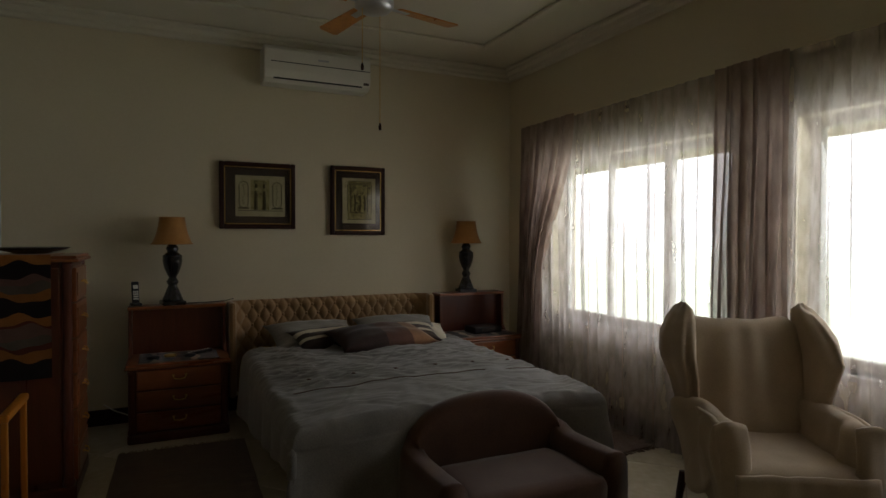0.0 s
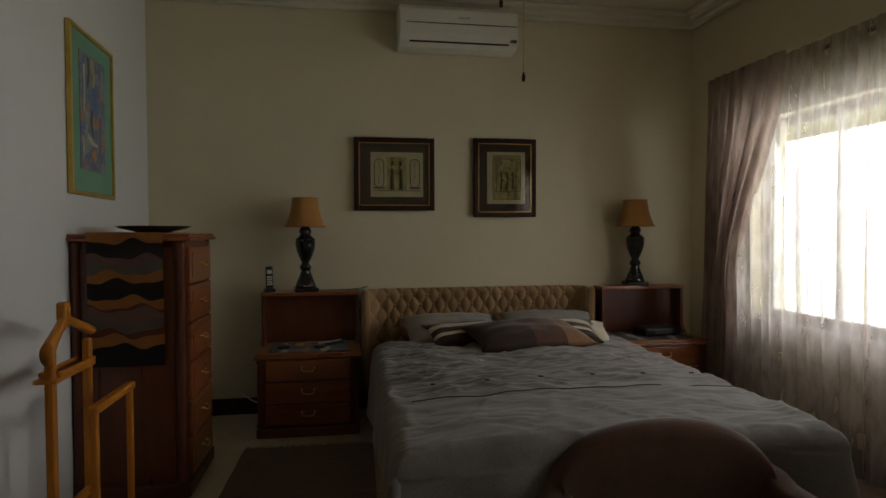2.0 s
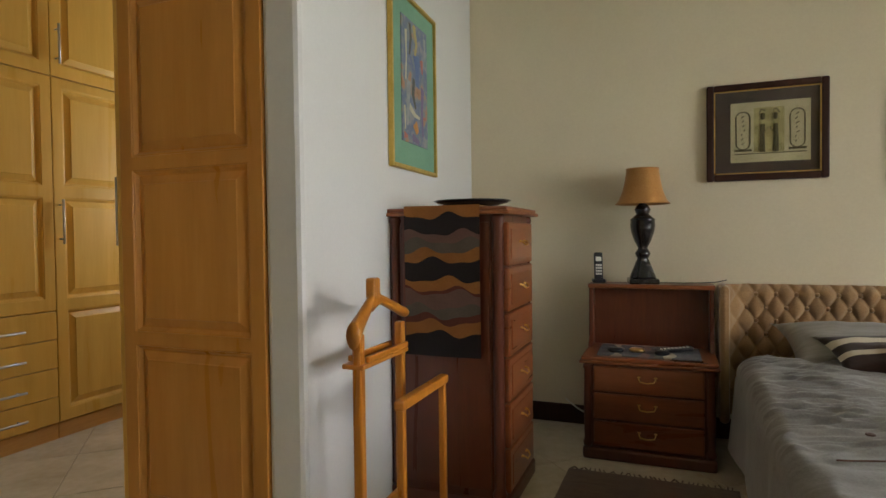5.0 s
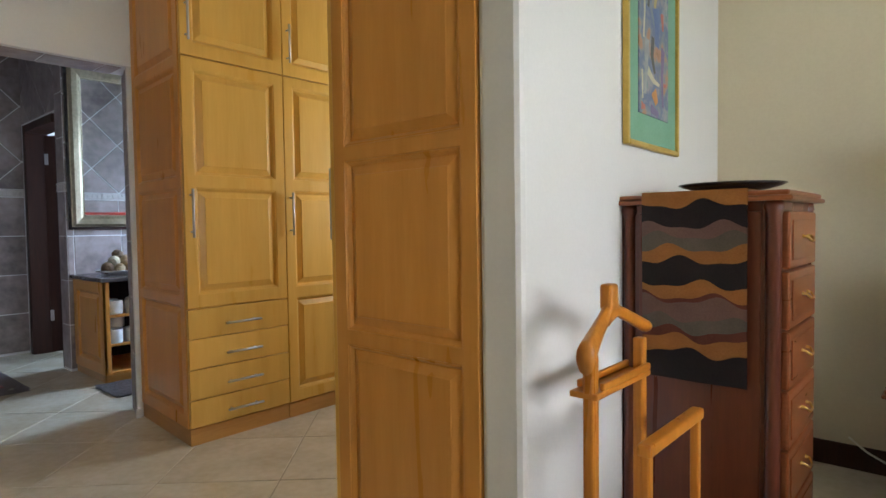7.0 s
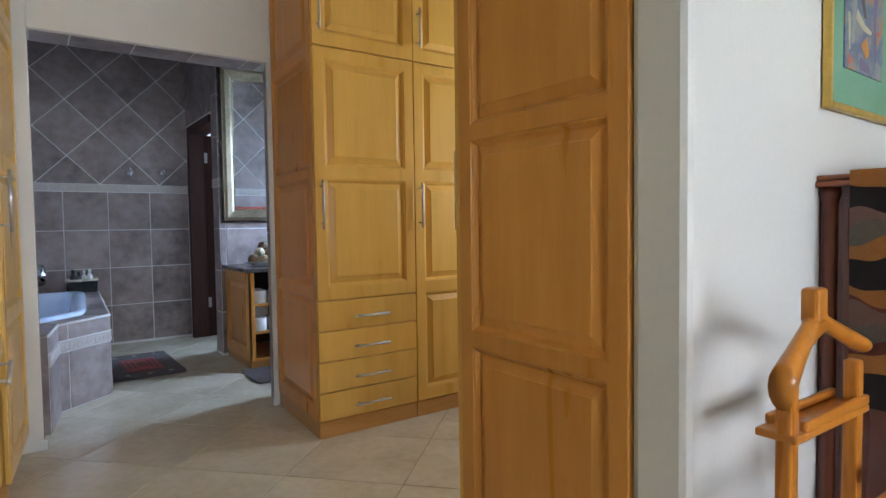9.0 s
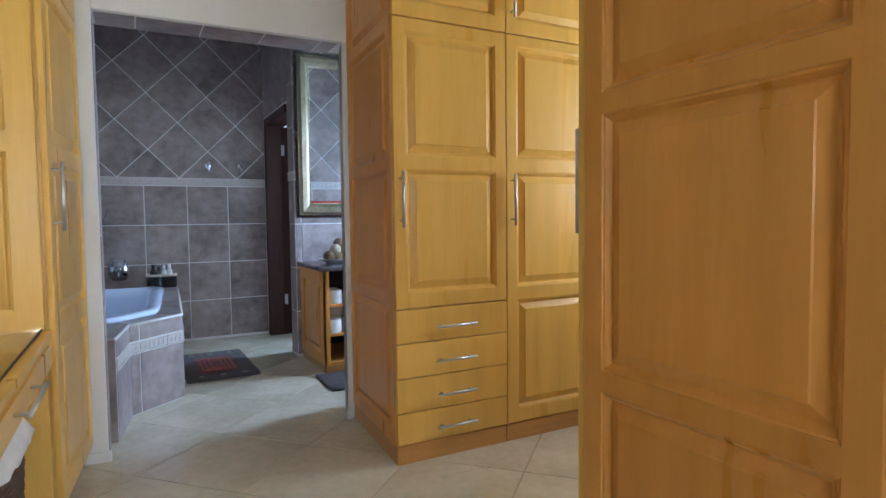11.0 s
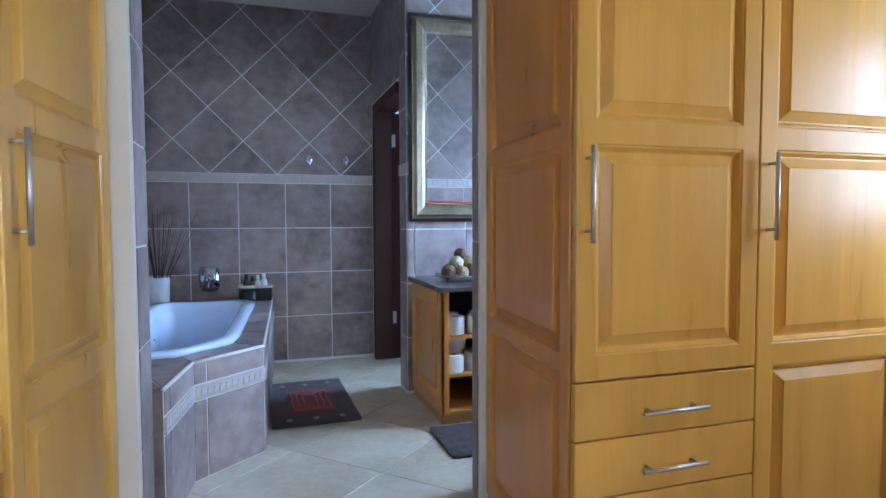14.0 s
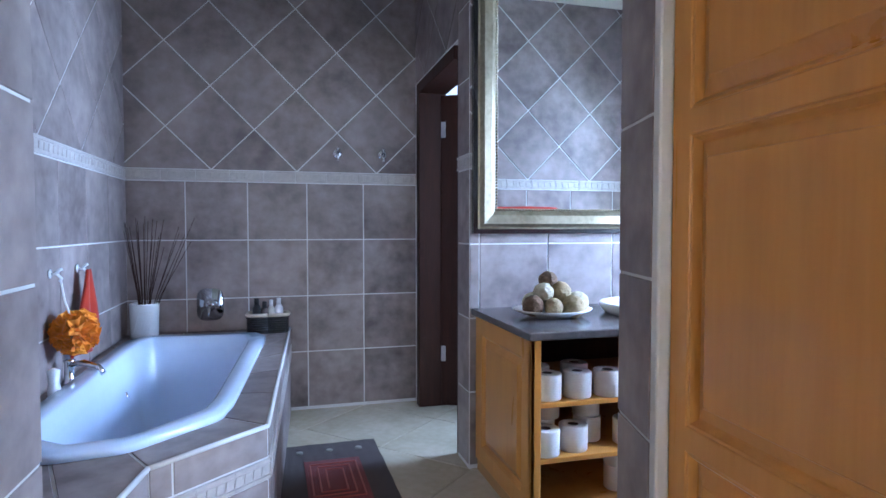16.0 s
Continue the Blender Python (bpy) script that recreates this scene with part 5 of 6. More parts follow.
def throw_face(place, nu, nv, name, fold=0.010):
    bm = bmesh.new()

    def fn(u, v):
        p = Vector(place(u, v))
        p += 2.4 * fold * Vector((noise.noise(Vector((p.x * 8, p.y * 10, p.z * 2))), noise.noise(Vector((p.x * 11 + 3, p.y * 6, p.z * 2.2))), 0)) + 0.012 * noise.noise_vector(p * 5)
        return p
    grid(bm, nu, nv, fn)
    o = part(name, bm, THROW, wing, smooth=True)
    s = o.modifiers.new("thickness", "SOLIDIFY")
    s.thickness = 0.02
    return o


bm = bmesh.new()
pleat(soft_box(bm, -0.29, -0.32, 0.17, 0.29, 0.22, 0.455, 0.06, 26, seed=2), 0.005)
part("seat", bm, THROW, wing, smooth=True)
bm = bmesh.new()
vs = soft_box(bm, -0.31, 0.16, 0.3, 0.31, 0.30, 0.97, 0.06, 30, seed=3, lump=0.014)
pleat(vs, 0.014)
for v in vs:
    v.co.y += 0.16 * (v.co.z - 0.4)
part("backrest", bm, THROW, wing, smooth=True)
for s in (-1, 1):
    bm = bmesh.new()
    prof = [(0.46, 0.315, 0.05, 0.06, 0.20), (0.58, 0.325, 0.052, 0.10, 0.19), (0.70, 0.345, 0.062, 0.145, 0.20), (0.80, 0.372, 0.078, 0.17, 0.22), (0.89, 0.362, 0.078, 0.155, 0.25), (0.96, 0.340, 0.066, 0.12, 0.27),
            (1.01, 0.322, 0.046, 0.08, 0.285), (1.035, 0.316, 0.012, 0.02, 0.29)]

    def ear(u, v, s=s):
        """A draped wing: narrow at the arm, full at the ear, rounded over the top."""
        k = v * (len(prof) - 1)
        i = min(int(k), len(prof) - 2)
        z, cx, rx, ry, cy = (p + (q - p) * (k - i) for p, q in zip(prof[i], prof[i + 1]))
        a = 2 * math.pi * u
        f = 1 + 0.09 * math.sin(6 * a + 3 * z + s) * (1 - v) ** 0.5 + 0.12 * noise.noise(Vector((math.cos(a) * 2.2, math.sin(a) * 2.2 + s, z * 3)))
        return (s * (cx + rx * f * math.cos(a)), cy + ry * f * math.sin(a), z + 0.012 * math.sin(2 * a + s))
    grid(bm, 72, 42, ear, True)
    bmesh.ops.holes_fill(bm, edges=[e for e in bm.edges if e.is_boundary], sides=80)
    part("wing", bm, THROW, wing, smooth=True)
    bm = bmesh.new()
    vs = soft_box(bm, min(s * 0.25, s * 0.365), -0.26, 0.2, max(s * 0.25, s * 0.365), 0.28, 0.625, 0.06, 26, seed=7 + s, lump=0.02)
    pleat(vs, 0.015)
    for v in vs:
        v.co.x -= s * 0.09 * max(0, (0.5 - v.co.z) / 0.3)
    part("armrest", bm, THROW, wing, smooth=True)
    throw_face(lambda u, v, s=s: (s * (0.362 - 0.05 * v), -0.25 + 0.48 * u, 0.61 - v * (0.30 + 0.14 * math.sin(u * 3 + s))), 30, 14, "throw_fold", 0.006)
throw_face(lambda u, v: (-0.30 + 0.60 * u, -0.335 - 0.05 * v, 0.44 - v * 0.38), 36, 14, "throw_fold", 0.008)
for s in (-1, 1):
    throw_face(lambda u, v, s=s: (s * (0.235 + 0.145 * u - 0.06 * v), -0.275 - 0.025 * math.sin(math.pi * u) - 0.03 * v, 0.612 + 0.02 * math.sin(math.pi * u) - v * (0.44 + 0.05 * u)), 14, 20, "throw_fold", 0.008)
for x in (-0.3, 0.3):
    for y in (-0.26, 0.3):
        bm = bmesh.new()
        tube(bm, [(x, y, 0.2), (x * 1.05, y * 1.04, 0.1), (x * 1.08, y * 1.1, 0.0)], 0.024, 10, 0.7)
        part("leg", bm, DARKWOOD, wing, smooth=True)
wing.matrix_basis = pose(2.70, 1.84, 0, 0, 0, -30) @ Matrix.Scale(0.97, 4) @ Matrix.Scale(0.87, 4, (1, 0, 0))


def rug(name, m, w, h, material, label, fringe=True, seed=0, t=0.012):
    th = thing(name, None, label, "rug")
    bm = bmesh.new()
    rr = random.Random(seed)
    for z in (0.001, t):
        grid(bm, 40, 24, lambda u, v: (w * (u - 0.5) + 0.006 * noise.noise(Vector((u * 8, v * 8, seed))), h * (v - 0.5) + 0.006 * noise.noise(Vector((u * 8, v * 8, seed + 4))), z + 0.003 * noise.noise(Vector((u * 14, v * 9, seed))) * (z > 0.005)))
    body = part("weave", bm, material, th)
    if fringe:
        for s in (-1, 1):
            bm = bmesh.new()
            for i in range(int(w / 0.022)):
                x = -w / 2 + 0.011 + i * 0.022
                tube(bm, [(x, s * (h / 2 - 0.005), 0.007), (x + rr.uniform(-0.006, 0.006), s * (h / 2 + 0.02), 0.006), (x + rr.uniform(-0.012, 0.012), s * (h / 2 + rr.uniform(0.035, 0.05)), 0.005)], 0.0035, 5)
            part("fringe", bm, material, th, kind="stuff")
    th.matrix_basis = m
    return th, body


rug("bedside_rug", pose(2.96, 3.56, 0.0, 0, 0, 3), 0.55, 1.25, RUGB, "fringed brown woven rug beside the bed", True, 1)
rug("bedside_rug", pose(0.46, 3.45, 0.0, 0, 0, -1), 0.72, 1.42, RUGB, "brown woven rug beside the bed and cabinet", True, 2)


# ---- dressing table things ----
part("glass_top", cube(CX + 0.004, 1.16, 0.7505, TX - 0.002, TF - 0.034, 0.757), TABLEGLASS, table, "clear glass sheet").visible_shadow = False
part("glass_edge", cube(CX + 0.004, TF - 0.034, 0.7505, TX - 0.002, TF - 0.030, 0.757), DARKP, table, "dark polished glass edge")
jewel = thing("jewellery", pose(-2.3, 1.56, 0.757), "dark beaded necklace lying on the glass top", "jewellery")
for k in range(26):
    a = 2 * math.pi * k / 26
    bm = bmesh.new()
    bmesh.ops.create_icosphere(bm, subdivisions=1, radius=0.009, matrix=Matrix.Translation((-2.33 + 0.12 * math.cos(a) + 0.02 * math.sin(3 * a), 1.58 + 0.055 * math.sin(a), 0.766)))
    part("bead", bm, DARKP, jewel)
basket = thing("wicker_basket", pose(-2.42, 1.5, 0), "dark wicker laundry basket with white cloth inside", "basket")
bm = bmesh.new()
rows_ = 22
for k in range(rows_):
    z, s = 0.012 + k * 0.02, 1 + 0.12 * k / rows_
    hx, hy = 0.19 * s, 0.16 * s
    pts = []
    for i in range(49):
        a = 2 * math.pi * i / 48
        cx, sy = math.copysign(abs(math.cos(a)) ** 0.45, math.cos(a)), math.copysign(abs(math.sin(a)) ** 0.45, math.sin(a))
        w = 1 + 0.012 * (1 if (i + k) % 2 else -1)
        pts.append((-2.42 + hx * cx * w, 1.5 + hy * sy * w, z))
    tube(bm, pts, 0.0105, 6)
part("weave", bm, WICKER, basket, smooth=True)
bm = bmesh.new()
grid(bm, 24, 24, lambda u, v: (-2.42 + 0.46 * (u - 0.5), 1.5 + 0.39 * (v - 0.5), 0.475 + 0.035 * noise.noise(Vector((u * 5, v * 5, 3))) - 0.10 * max(0, max(abs(u - 0.5), abs(v - 0.5)) - 0.43) * 14 * 0.1 / 0.1 * 0.6))
lin_ = part("liner", bm, PAPER, basket, "white cotton liner", smooth=True)
lin_.modifiers.new("thickness", "SOLIDIFY").thickness = 0.008


# ---- bathroom tiles ----
PITCH, JOINT = 0.359, 0.0075
ROW0, BAND0, BAND1 = 0.017, 1.453, 1.525
tile_meshes = {}


def clip_poly(poly, x0, y0, x1, y1):
    for ax, lim, sg in ((0, x0, 1), (0, x1, -1), (1, y0, 1), (1, y1, -1)):
        out = []
        for i, p in enumerate(poly):
            q = poly[(i + 1) % len(poly)]
            a, b = sg * (p[ax] - lim), sg * (q[ax] - lim)
            if a >= 0:
                out.append(p)
            if (a > 0) != (b > 0) and abs(a - b) > 1e-9:
                t = a / (a - b)
                out.append((p[0] + t * (q[0] - p[0]), p[1] + t * (q[1] - p[1])))
        poly = out
        if len(poly) < 3:
            return []
    return poly


def tile_piece(parent, m, poly, material=TILE, name="tile", depth=0.0035):
    cx, cy = sum(p[0] for p in poly) / len(poly), sum(p[1] for p in poly) / len(poly)
    key = (material.name, depth) + tuple((round(x - cx, 3), round(y - cy, 3)) for x, y in poly)
    if key not in tile_meshes:
        k, e = len(poly), 0.0018
        ring = [(x - cx, y - cy) for x, y in poly]
        ins = [(x * (1 - e / max(0.02, math.hypot(x, y))), y * (1 - e / max(0.02, math.hypot(x, y)))) for x, y in ring]
        verts = [(x, y, 0.0003) for x, y in ring] + [(x, y, depth - 0.0012) for x, y in ring] + [(x, y, depth) for x, y in ins]
        faces = [tuple(range(2 * k, 3 * k))] + [(a * k + i, a * k + (i + 1) % k, (a + 1) * k + (i + 1) % k, (a + 1) * k + i) for a in (0, 1) for i in range(k)]
        me = bpy.data.meshes.new(name)
        me.from_pydata(verts, [], faces)
        me.materials.append(material)
        tile_meshes[key] = me
    ob = new(name, tile_meshes[key])
    ob.parent = parent
    if parent.data is None:
        ob.matrix_parent_inverse = parent.matrix_basis.inverted()
    ob.matrix_basis = m @ Matrix.Translation((cx, cy, 0))
    return ob


def clean(poly):
    out = []
    for p in poly:
        if not out or math.hypot(p[0] - out[-1][0], p[1] - out[-1][1]) > 0.004:
            out.append(p)
    if len(out) > 2 and math.hypot(out[0][0] - out[-1][0], out[0][1] - out[-1][1]) < 0.004:
        out.pop()
    return out if len(out) > 2 else []


def area(poly):
    return 0.5 * abs(sum(p[0] * q[1] - q[0] * p[1] for p, q in zip(poly, poly[1:] + poly[:1])))


def squares(parent, m, u0, u1, v0, v1, phase_u=0.0, phase_v=ROW0, pitch=PITCH):
    i0, j0 = math.floor((u0 - phase_u) / pitch), math.floor((v0 - phase_v) / pitch)
    for i in range(i0, math.ceil((u1 - phase_u) / pitch)):
        for j in range(j0, math.ceil((v1 - phase_v) / pitch)):
            a, b, h = phase_u + i * pitch, phase_v + j * pitch, JOINT / 2
            p = clean(clip_poly([(a + h, b + h), (a + pitch - h, b + h), (a + pitch - h, b + pitch - h), (a + h, b + pitch - h)], u0 + h, v0 + h, u1 - h, v1 - h))
            if p and area(p) > 2e-4:
                tile_piece(parent, m, p)


def diagonals(parent, m, u0, u1, v0, v1, anchor):
    d = PITCH * math.sqrt(2) / 2
    h = JOINT / math.sqrt(2)
    for i in range(-12, 13):
        for j in range(-1, 8):
            cu, cv = anchor + i * d, v0 + j * d
            if (i + j) % 2 == 0 or not (u0 - d < cu < u1 + d and v0 - d < cv < v1 + d):
                continue
            p = clean(clip_poly([(cu - d + h, cv), (cu, cv - d + h), (cu + d - h, cv), (cu, cv + d - h)], u0 + 0.002, v0 + 0.002, u1 - 0.002, v1 - 0.002))
            if p and area(p) > 3e-4:
                tile_piece(parent, m, p)


def border(parent, m, u0, u1, v0=BAND0, v1=BAND1, step=0.2):
    k = max(1, round((u1 - u0) / step))
    w = (u1 - u0) / k
    for i in range(k):
        a = u0 + i * w
        tile_piece(parent, m, [(a + 0.001, v0 + 0.003), (a + w - 0.001, v0 + 0.003), (a + w - 0.001, v0 + 0.014), (a + 0.001, v0 + 0.014)], BORDER, "border_tile", 0.011)
        tile_piece(parent, m, [(a + 0.001, v1 - 0.014), (a + w - 0.001, v1 - 0.014), (a + w - 0.001, v1 - 0.003), (a + 0.001, v1 - 0.003)], BORDER, "border_tile", 0.011)
        tile_piece(parent, m, [(a + 0.001, v0 + 0.0145), (a + w - 0.001, v0 + 0.0145), (a + w - 0.001, v1 - 0.0145), (a + 0.001, v1 - 0.0145)], BORDER, "border_tile", 0.005)
        for s in range(4):
            c = a + (s + 0.5) * w / 4
            tile_piece(parent, m, [(c - 0.017, v0 + 0.02), (c + 0.012, v0 + 0.02), (c + 0.017, v1 - 0.02), (c - 0.012, v1 - 0.02)], BORDER, "border_relief", 0.009)


def tiled_wall(parent, m, u0, u1, phase, anchor, top=2.84, low=0.0):
    squares(parent, m, u0, u1, max(low, ROW0 - 0.002), BAND0, phase)
    border(parent, m, u0, u1)
    diagonals(parent, m, u0, u1, BAND1, top, anchor)


walls = {o.name: o for o in scene.objects if o.name.startswith("wall_")}
MB = plane_to((B0, 1.44, 0), (0, 1, 0), (0, 0, 1))
tiled_wall(walls["wall_bath_back"], MB, 0.0, 1.76, 0.33, 0.48)
ML = plane_to((F1, 1.44, 0), (-1, 0, 0), (0, 0, 1))
tiled_wall(walls["wall_bath_left"], ML, 0.0, F1 - B0, F1 - B0, F1 - B0 - 0.26)
MD = plane_to((B0, 3.2, 0), (1, 0, 0), (0, 0, 1))
diagonals(walls["wall_bath_door"], MD, 0.0, 0.984, 2.12, 2.84, 0.25)
pw = walls["wall_bath_mirror"]
squares(pw, MD, 0.984, 1.164, ROW0, BAND0, 0.984)
border(pw, MD, 0.984, 1.164)
squares(pw, MD, 0.984, 1.164, BAND1, 2.84, 0.984, BAND1)
MM = plane_to((-5.02, 3.2, 0), (0, 1, 0), (0, 0, 1))
tiled_wall(pw, MM, 0.0, 1.7, 0.05, 0.2)
MF = plane_to((F1, 4.9, 0), (0, -1, 0), (0, 0, 1))
wf = walls["wall_bathroom"]
tiled_wall(wf, MF, 0.0, 4.9 - OPB, 0.1, 0.3)
# the tiled sides and head of the opening
squares(wf, plane_to((F0, OP[0], 0), (-1, 0, 0), (0, 0, 1)), 0.03, 0.24, 0.0, OP[2], 0.0, 0.04, 0.342)
squares(wf, plane_to((F1, OPB, 0), Vector((0.24, OP[1] - OPB, 0)).normalized(), (0, 0, 1)), 0.0, 0.22, 0.0, OP[2], 0.0, 0.04, 0.342)
squares(wf, plane_to((F1, OP[1], OP[2]), (1, 0, 0), (0, -1, 0)), 0.0, 0.21, 0.007, OP[1] - OP[0] - 0.007, 0.0, 0.1, 0.3)
for nm, a, b in (("wall_bath_end", -5.02, F1),):
    squares(walls[nm], plane_to((a, 4.9, 0), (1, 0, 0), (0, 0, 1)), 0, b - a, 0.0, NW[2] - 0.01, 0.1)

# ---- bath ----
OUT = [(-6.18, 2.375), (-4.30, 2.285), (-4.03, 1.985), (-3.62, 1.925), (-3.62, 1.445), (-6.18, 1.445)]
TUBO = [(-5.88, 2.225), (-4.42, 2.14), (-4.17, 1.905), (-4.14, 1.72), (-4.27, 1.535), (-5.93, 1.535)]
DECK = 0.53
sur = thing("bath_surround", pose(-5.0, 1.9, 0), "stepped tiled surround built round the bath", "bath surround")
for (a, b) in zip(OUT[:3], OUT[1:4]):
    bm = bmesh.new()
    d = Vector((b[0] - a[0], b[1] - a[1], 0))
    n_ = Vector((d.y, -d.x, 0)).normalized()
    if n_.y > 0 or n_.x > 0:
        n_ = -n_
    prism(bm, [a, b, (b[0] + 0.03 * n_.x, b[1] + 0.03 * n_.y), (a[0] + 0.03 * n_.x, a[1] + 0.03 * n_.y)], 0, DECK)
    side = part("side", bm, GROUT, sur)
    ln = d.length
    m = plane_to((b[0], b[1], 0), -d.normalized(), (0, 0, 1))
    squares(side, m, 0, ln, 0.0, 0.36, 0.09 if ln > 1 else 0.07, 0.0, 0.36)
    border(side, m, 0, ln, 0.36, 0.43, 0.15)
    squares(side, m, 0, ln, 0.43, DECK + 0.004, 0.09 if ln > 1 else 0.07, 0.43, 0.36)
bm = bmesh.new()
for (a, b, c, d) in zip(OUT, OUT[1:] + OUT[:1], TUBO, TUBO[1:] + TUBO[:1]):
    lo = [bm.verts.new((x, y, DECK - 0.02)) for x, y in (a, b, d, c)]
    hi = [bm.verts.new((x, y, DECK)) for x, y in (a, b, d, c)]
    bm.faces.new(hi)
    bm.faces.new(lo[::-1])
    for i in range(4):
        bm.faces.new((lo[i], lo[(i + 1) % 4], hi[(i + 1) % 4], hi[i]))
deck = part("deck", bm, GROUT, sur)
FLAT = plane_to((0, 0, DECK), (1, 0, 0), (0, 1, 0))
lerp = lambda p, q, t: (p[0] + t * (q[0] - p[0]), p[1] + t * (q[1] - p[1]))
for (a, b, c, d) in zip(OUT, OUT[1:] + OUT[:1], TUBO, TUBO[1:] + TUBO[:1]):
    k = max(1, round(math.hypot(b[0] - a[0], b[1] - a[1]) / 0.36))
    for i in range(k):
        t0, t1 = i / k, (i + 1) / k
        q = [lerp(a, b, t0), lerp(a, b, t1), lerp(c, d, t1), lerp(c, d, t0)]
        if area(q) < 0.002:
            continue
        mx, my = sum(p[0] for p in q) / 4, sum(p[1] for p in q) / 4
        q = [(mx + (x - mx) * 0.965, my + (y - my) * 0.965) for x, y in q]
        if sum(p[0] * r[1] - r[0] * p[1] for p, r in zip(q, q[1:] + q[:1])) < 0:
            q = q[::-1]
        tile_piece(deck, FLAT, q, TILE, "tile", 0.005)

edge = bmesh.new()
for a, b in zip(OUT[:3], OUT[1:4]):
    tube(edge, [(a[0], a[1], DECK + 0.002), (b[0], b[1], DECK + 0.002)], 0.008, 8)
bm = bmesh.new()
prism(bm, [(-3.66, 1.88), (-3.613, 1.88), (-3.613, 1.923), (-3.66, 1.928)], 0, DECK)
part("end_infill", bm, TILE, sur)
part("edge_trim", edge, WHITE, sur, "white grouted tile edge", smooth=True)


def soften(poly, times):
    for _ in range(times):
        out = []
        for p, q in zip(poly, poly[1:] + poly[:1]):
            out += [lerp(p, q, 0.09), lerp(p, q, 0.91)]
        poly = out
    return poly


bath = thing("bathtub", pose(-5.05, 1.87, 0.5), "white acrylic corner bathtub set in a tiled deck", "bathtub")
rim = soften(TUBO, 2)
grow = lambda k: soften([((x + 5.02) * k[0] - 5.02, (y - 1.86) * k[1] + 1.86) for x, y in TUBO], 2)
levels_ = [((1.03, 1.06), DECK + 0.006), ((1.04, 1.08), DECK + 0.02), ((1.03, 1.06), DECK + 0.032), ((0.95, 0.86), DECK + 0.034), ((0.93, 0.82), DECK + 0.026), ((0.90, 0.76), DECK - 0.04),
           ((0.84, 0.70), 0.32), ((0.76, 0.62), 0.2), ((0.68, 0.52), 0.155), ((0.4, 0.3), 0.148), ((0.02, 0.02), 0.146)]
bm = bmesh.new()
rings = [[bm.verts.new((x, y, z)) for x, y in grow(k)] for k, z in levels_]
for a, b in zip(rings, rings[1:]):
    for i in range(len(a)):
        bm.faces.new((a[i], a[(i + 1) % len(a)], b[(i + 1) % len(a)], b[i]))
bm.faces.new(rings[-1])
part("shell", bm, surface("pale_bath_acrylic", lin(206, 221, 242), lin(214, 228, 247), 0.12, 3, fine=30, bump=0.0, spec=0.6), bath, smooth=True)
for x, y, z, rx, rz in ((-5.35, 2.105, 0.40, -65, 2), (-4.95, 2.085, 0.38, -65, 2), (-5.3, 1.64, 0.40, 65, 0)):
    bm = bmesh.new()
    lathe(bm, [(0.0, 0), (0.018, 0), (0.018, 0.004), (0.008, 0.007), (0.0, 0.006)], sides=14)
    part("jet", turn_bm(bm, pose(x, y, z, -rx, 0, rz)), CHROME, bath, "small chrome jet", smooth=True)

mixer = thing("bath_mixer", pose(-6.17, 1.9, 0.7), "chrome bath control with lever on the tiled wall", "tap")
bm = bmesh.new()
prism(bm, [(0.078 * math.copysign(abs(math.cos(a * math.pi / 16)) ** 0.55, math.cos(a * math.pi / 16)), 0.098 * math.copysign(abs(math.sin(a * math.pi / 16)) ** 0.55, math.sin(a * math.pi / 16))) for a in range(32)], 0.0, 0.008)
lathe(bm, [(0.04, 0.008), (0.038, 0.014), (0.028, 0.018), (0.026, 0.04), (0.0, 0.046)], sides=28)
part("plate", turn_bm(bm, plane_to((-6.176, 1.905, 0.70), (0, 1, 0), (0, 0, 1))), CHROME, mixer, smooth=True)
bm = bmesh.new()
tube(bm, [(-6.13, 1.905, 0.70), (-6.10, 1.905, 0.675), (-6.085, 1.905, 0.635)], 0.011, 10, 0.7)
part("lever", bm, CHROME, mixer, smooth=True)
tapset = thing("bath_tap", pose(-4.85, 1.49, DECK), "chrome bath filler with white hand shower on the deck", "tap")
bm = bmesh.new()
lathe(bm, [(0.03, 0), (0.03, 0.01), (0.018, 0.02), (0.018, 0.09), (0.024, 0.1), (0.0, 0.105)], (-5.02, 1.495, DECK + 0.005), 16)
part("pillar", bm, CHROME, tapset, smooth=True)
bm = bmesh.new()
tube(bm, [(-5.02, 1.495, DECK + 0.085), (-4.98, 1.56, DECK + 0.1), (-4.95, 1.62, DECK + 0.085), (-4.94, 1.64, DECK + 0.06)], 0.013, 10)
part("spout", bm, CHROME, tapset, smooth=True)
bm = bmesh.new()
lathe(bm, [(0.022, 0), (0.024, 0.03), (0.018, 0.05), (0.022, 0.1), (0.0, 0.11)], (-4.84, 1.5, DECK + 0.005), 14)
part("hand_shower", bm, WHITEG, tapset, smooth=True)

vase = thing("vase", pose(-6.06, 1.56, DECK), "white ribbed vase holding thin dry twigs", "vase")
bm = bmesh.new()
lathe(bm, [(0.0, 0.0), (0.068, 0.0), (0.074, 0.01), (0.08, 0.19), (0.082, 0.2), (0.076, 0.2), (0.072, 0.19), (0.066, 0.02), (0.0, 0.02)], (-6.06, 1.56, DECK + 0.005), 30)
body = part("pot", bm, WHITEG, vase, smooth=True)
for k in range(9):
    a = 0.35 + 0.12 * k
    bm = bmesh.new()
    tube(bm, [(-6.06 + 0.0815 * math.cos(a - 0.9 + 0.10 * j), 1.56 + 0.0815 * math.sin(a - 0.9 + 0.10 * j), DECK + 0.04 + 0.03 * j) for j in range(5)], 0.003, 5)
    part("rib", bm, WHITEG, body)
rnd = random.Random(21)
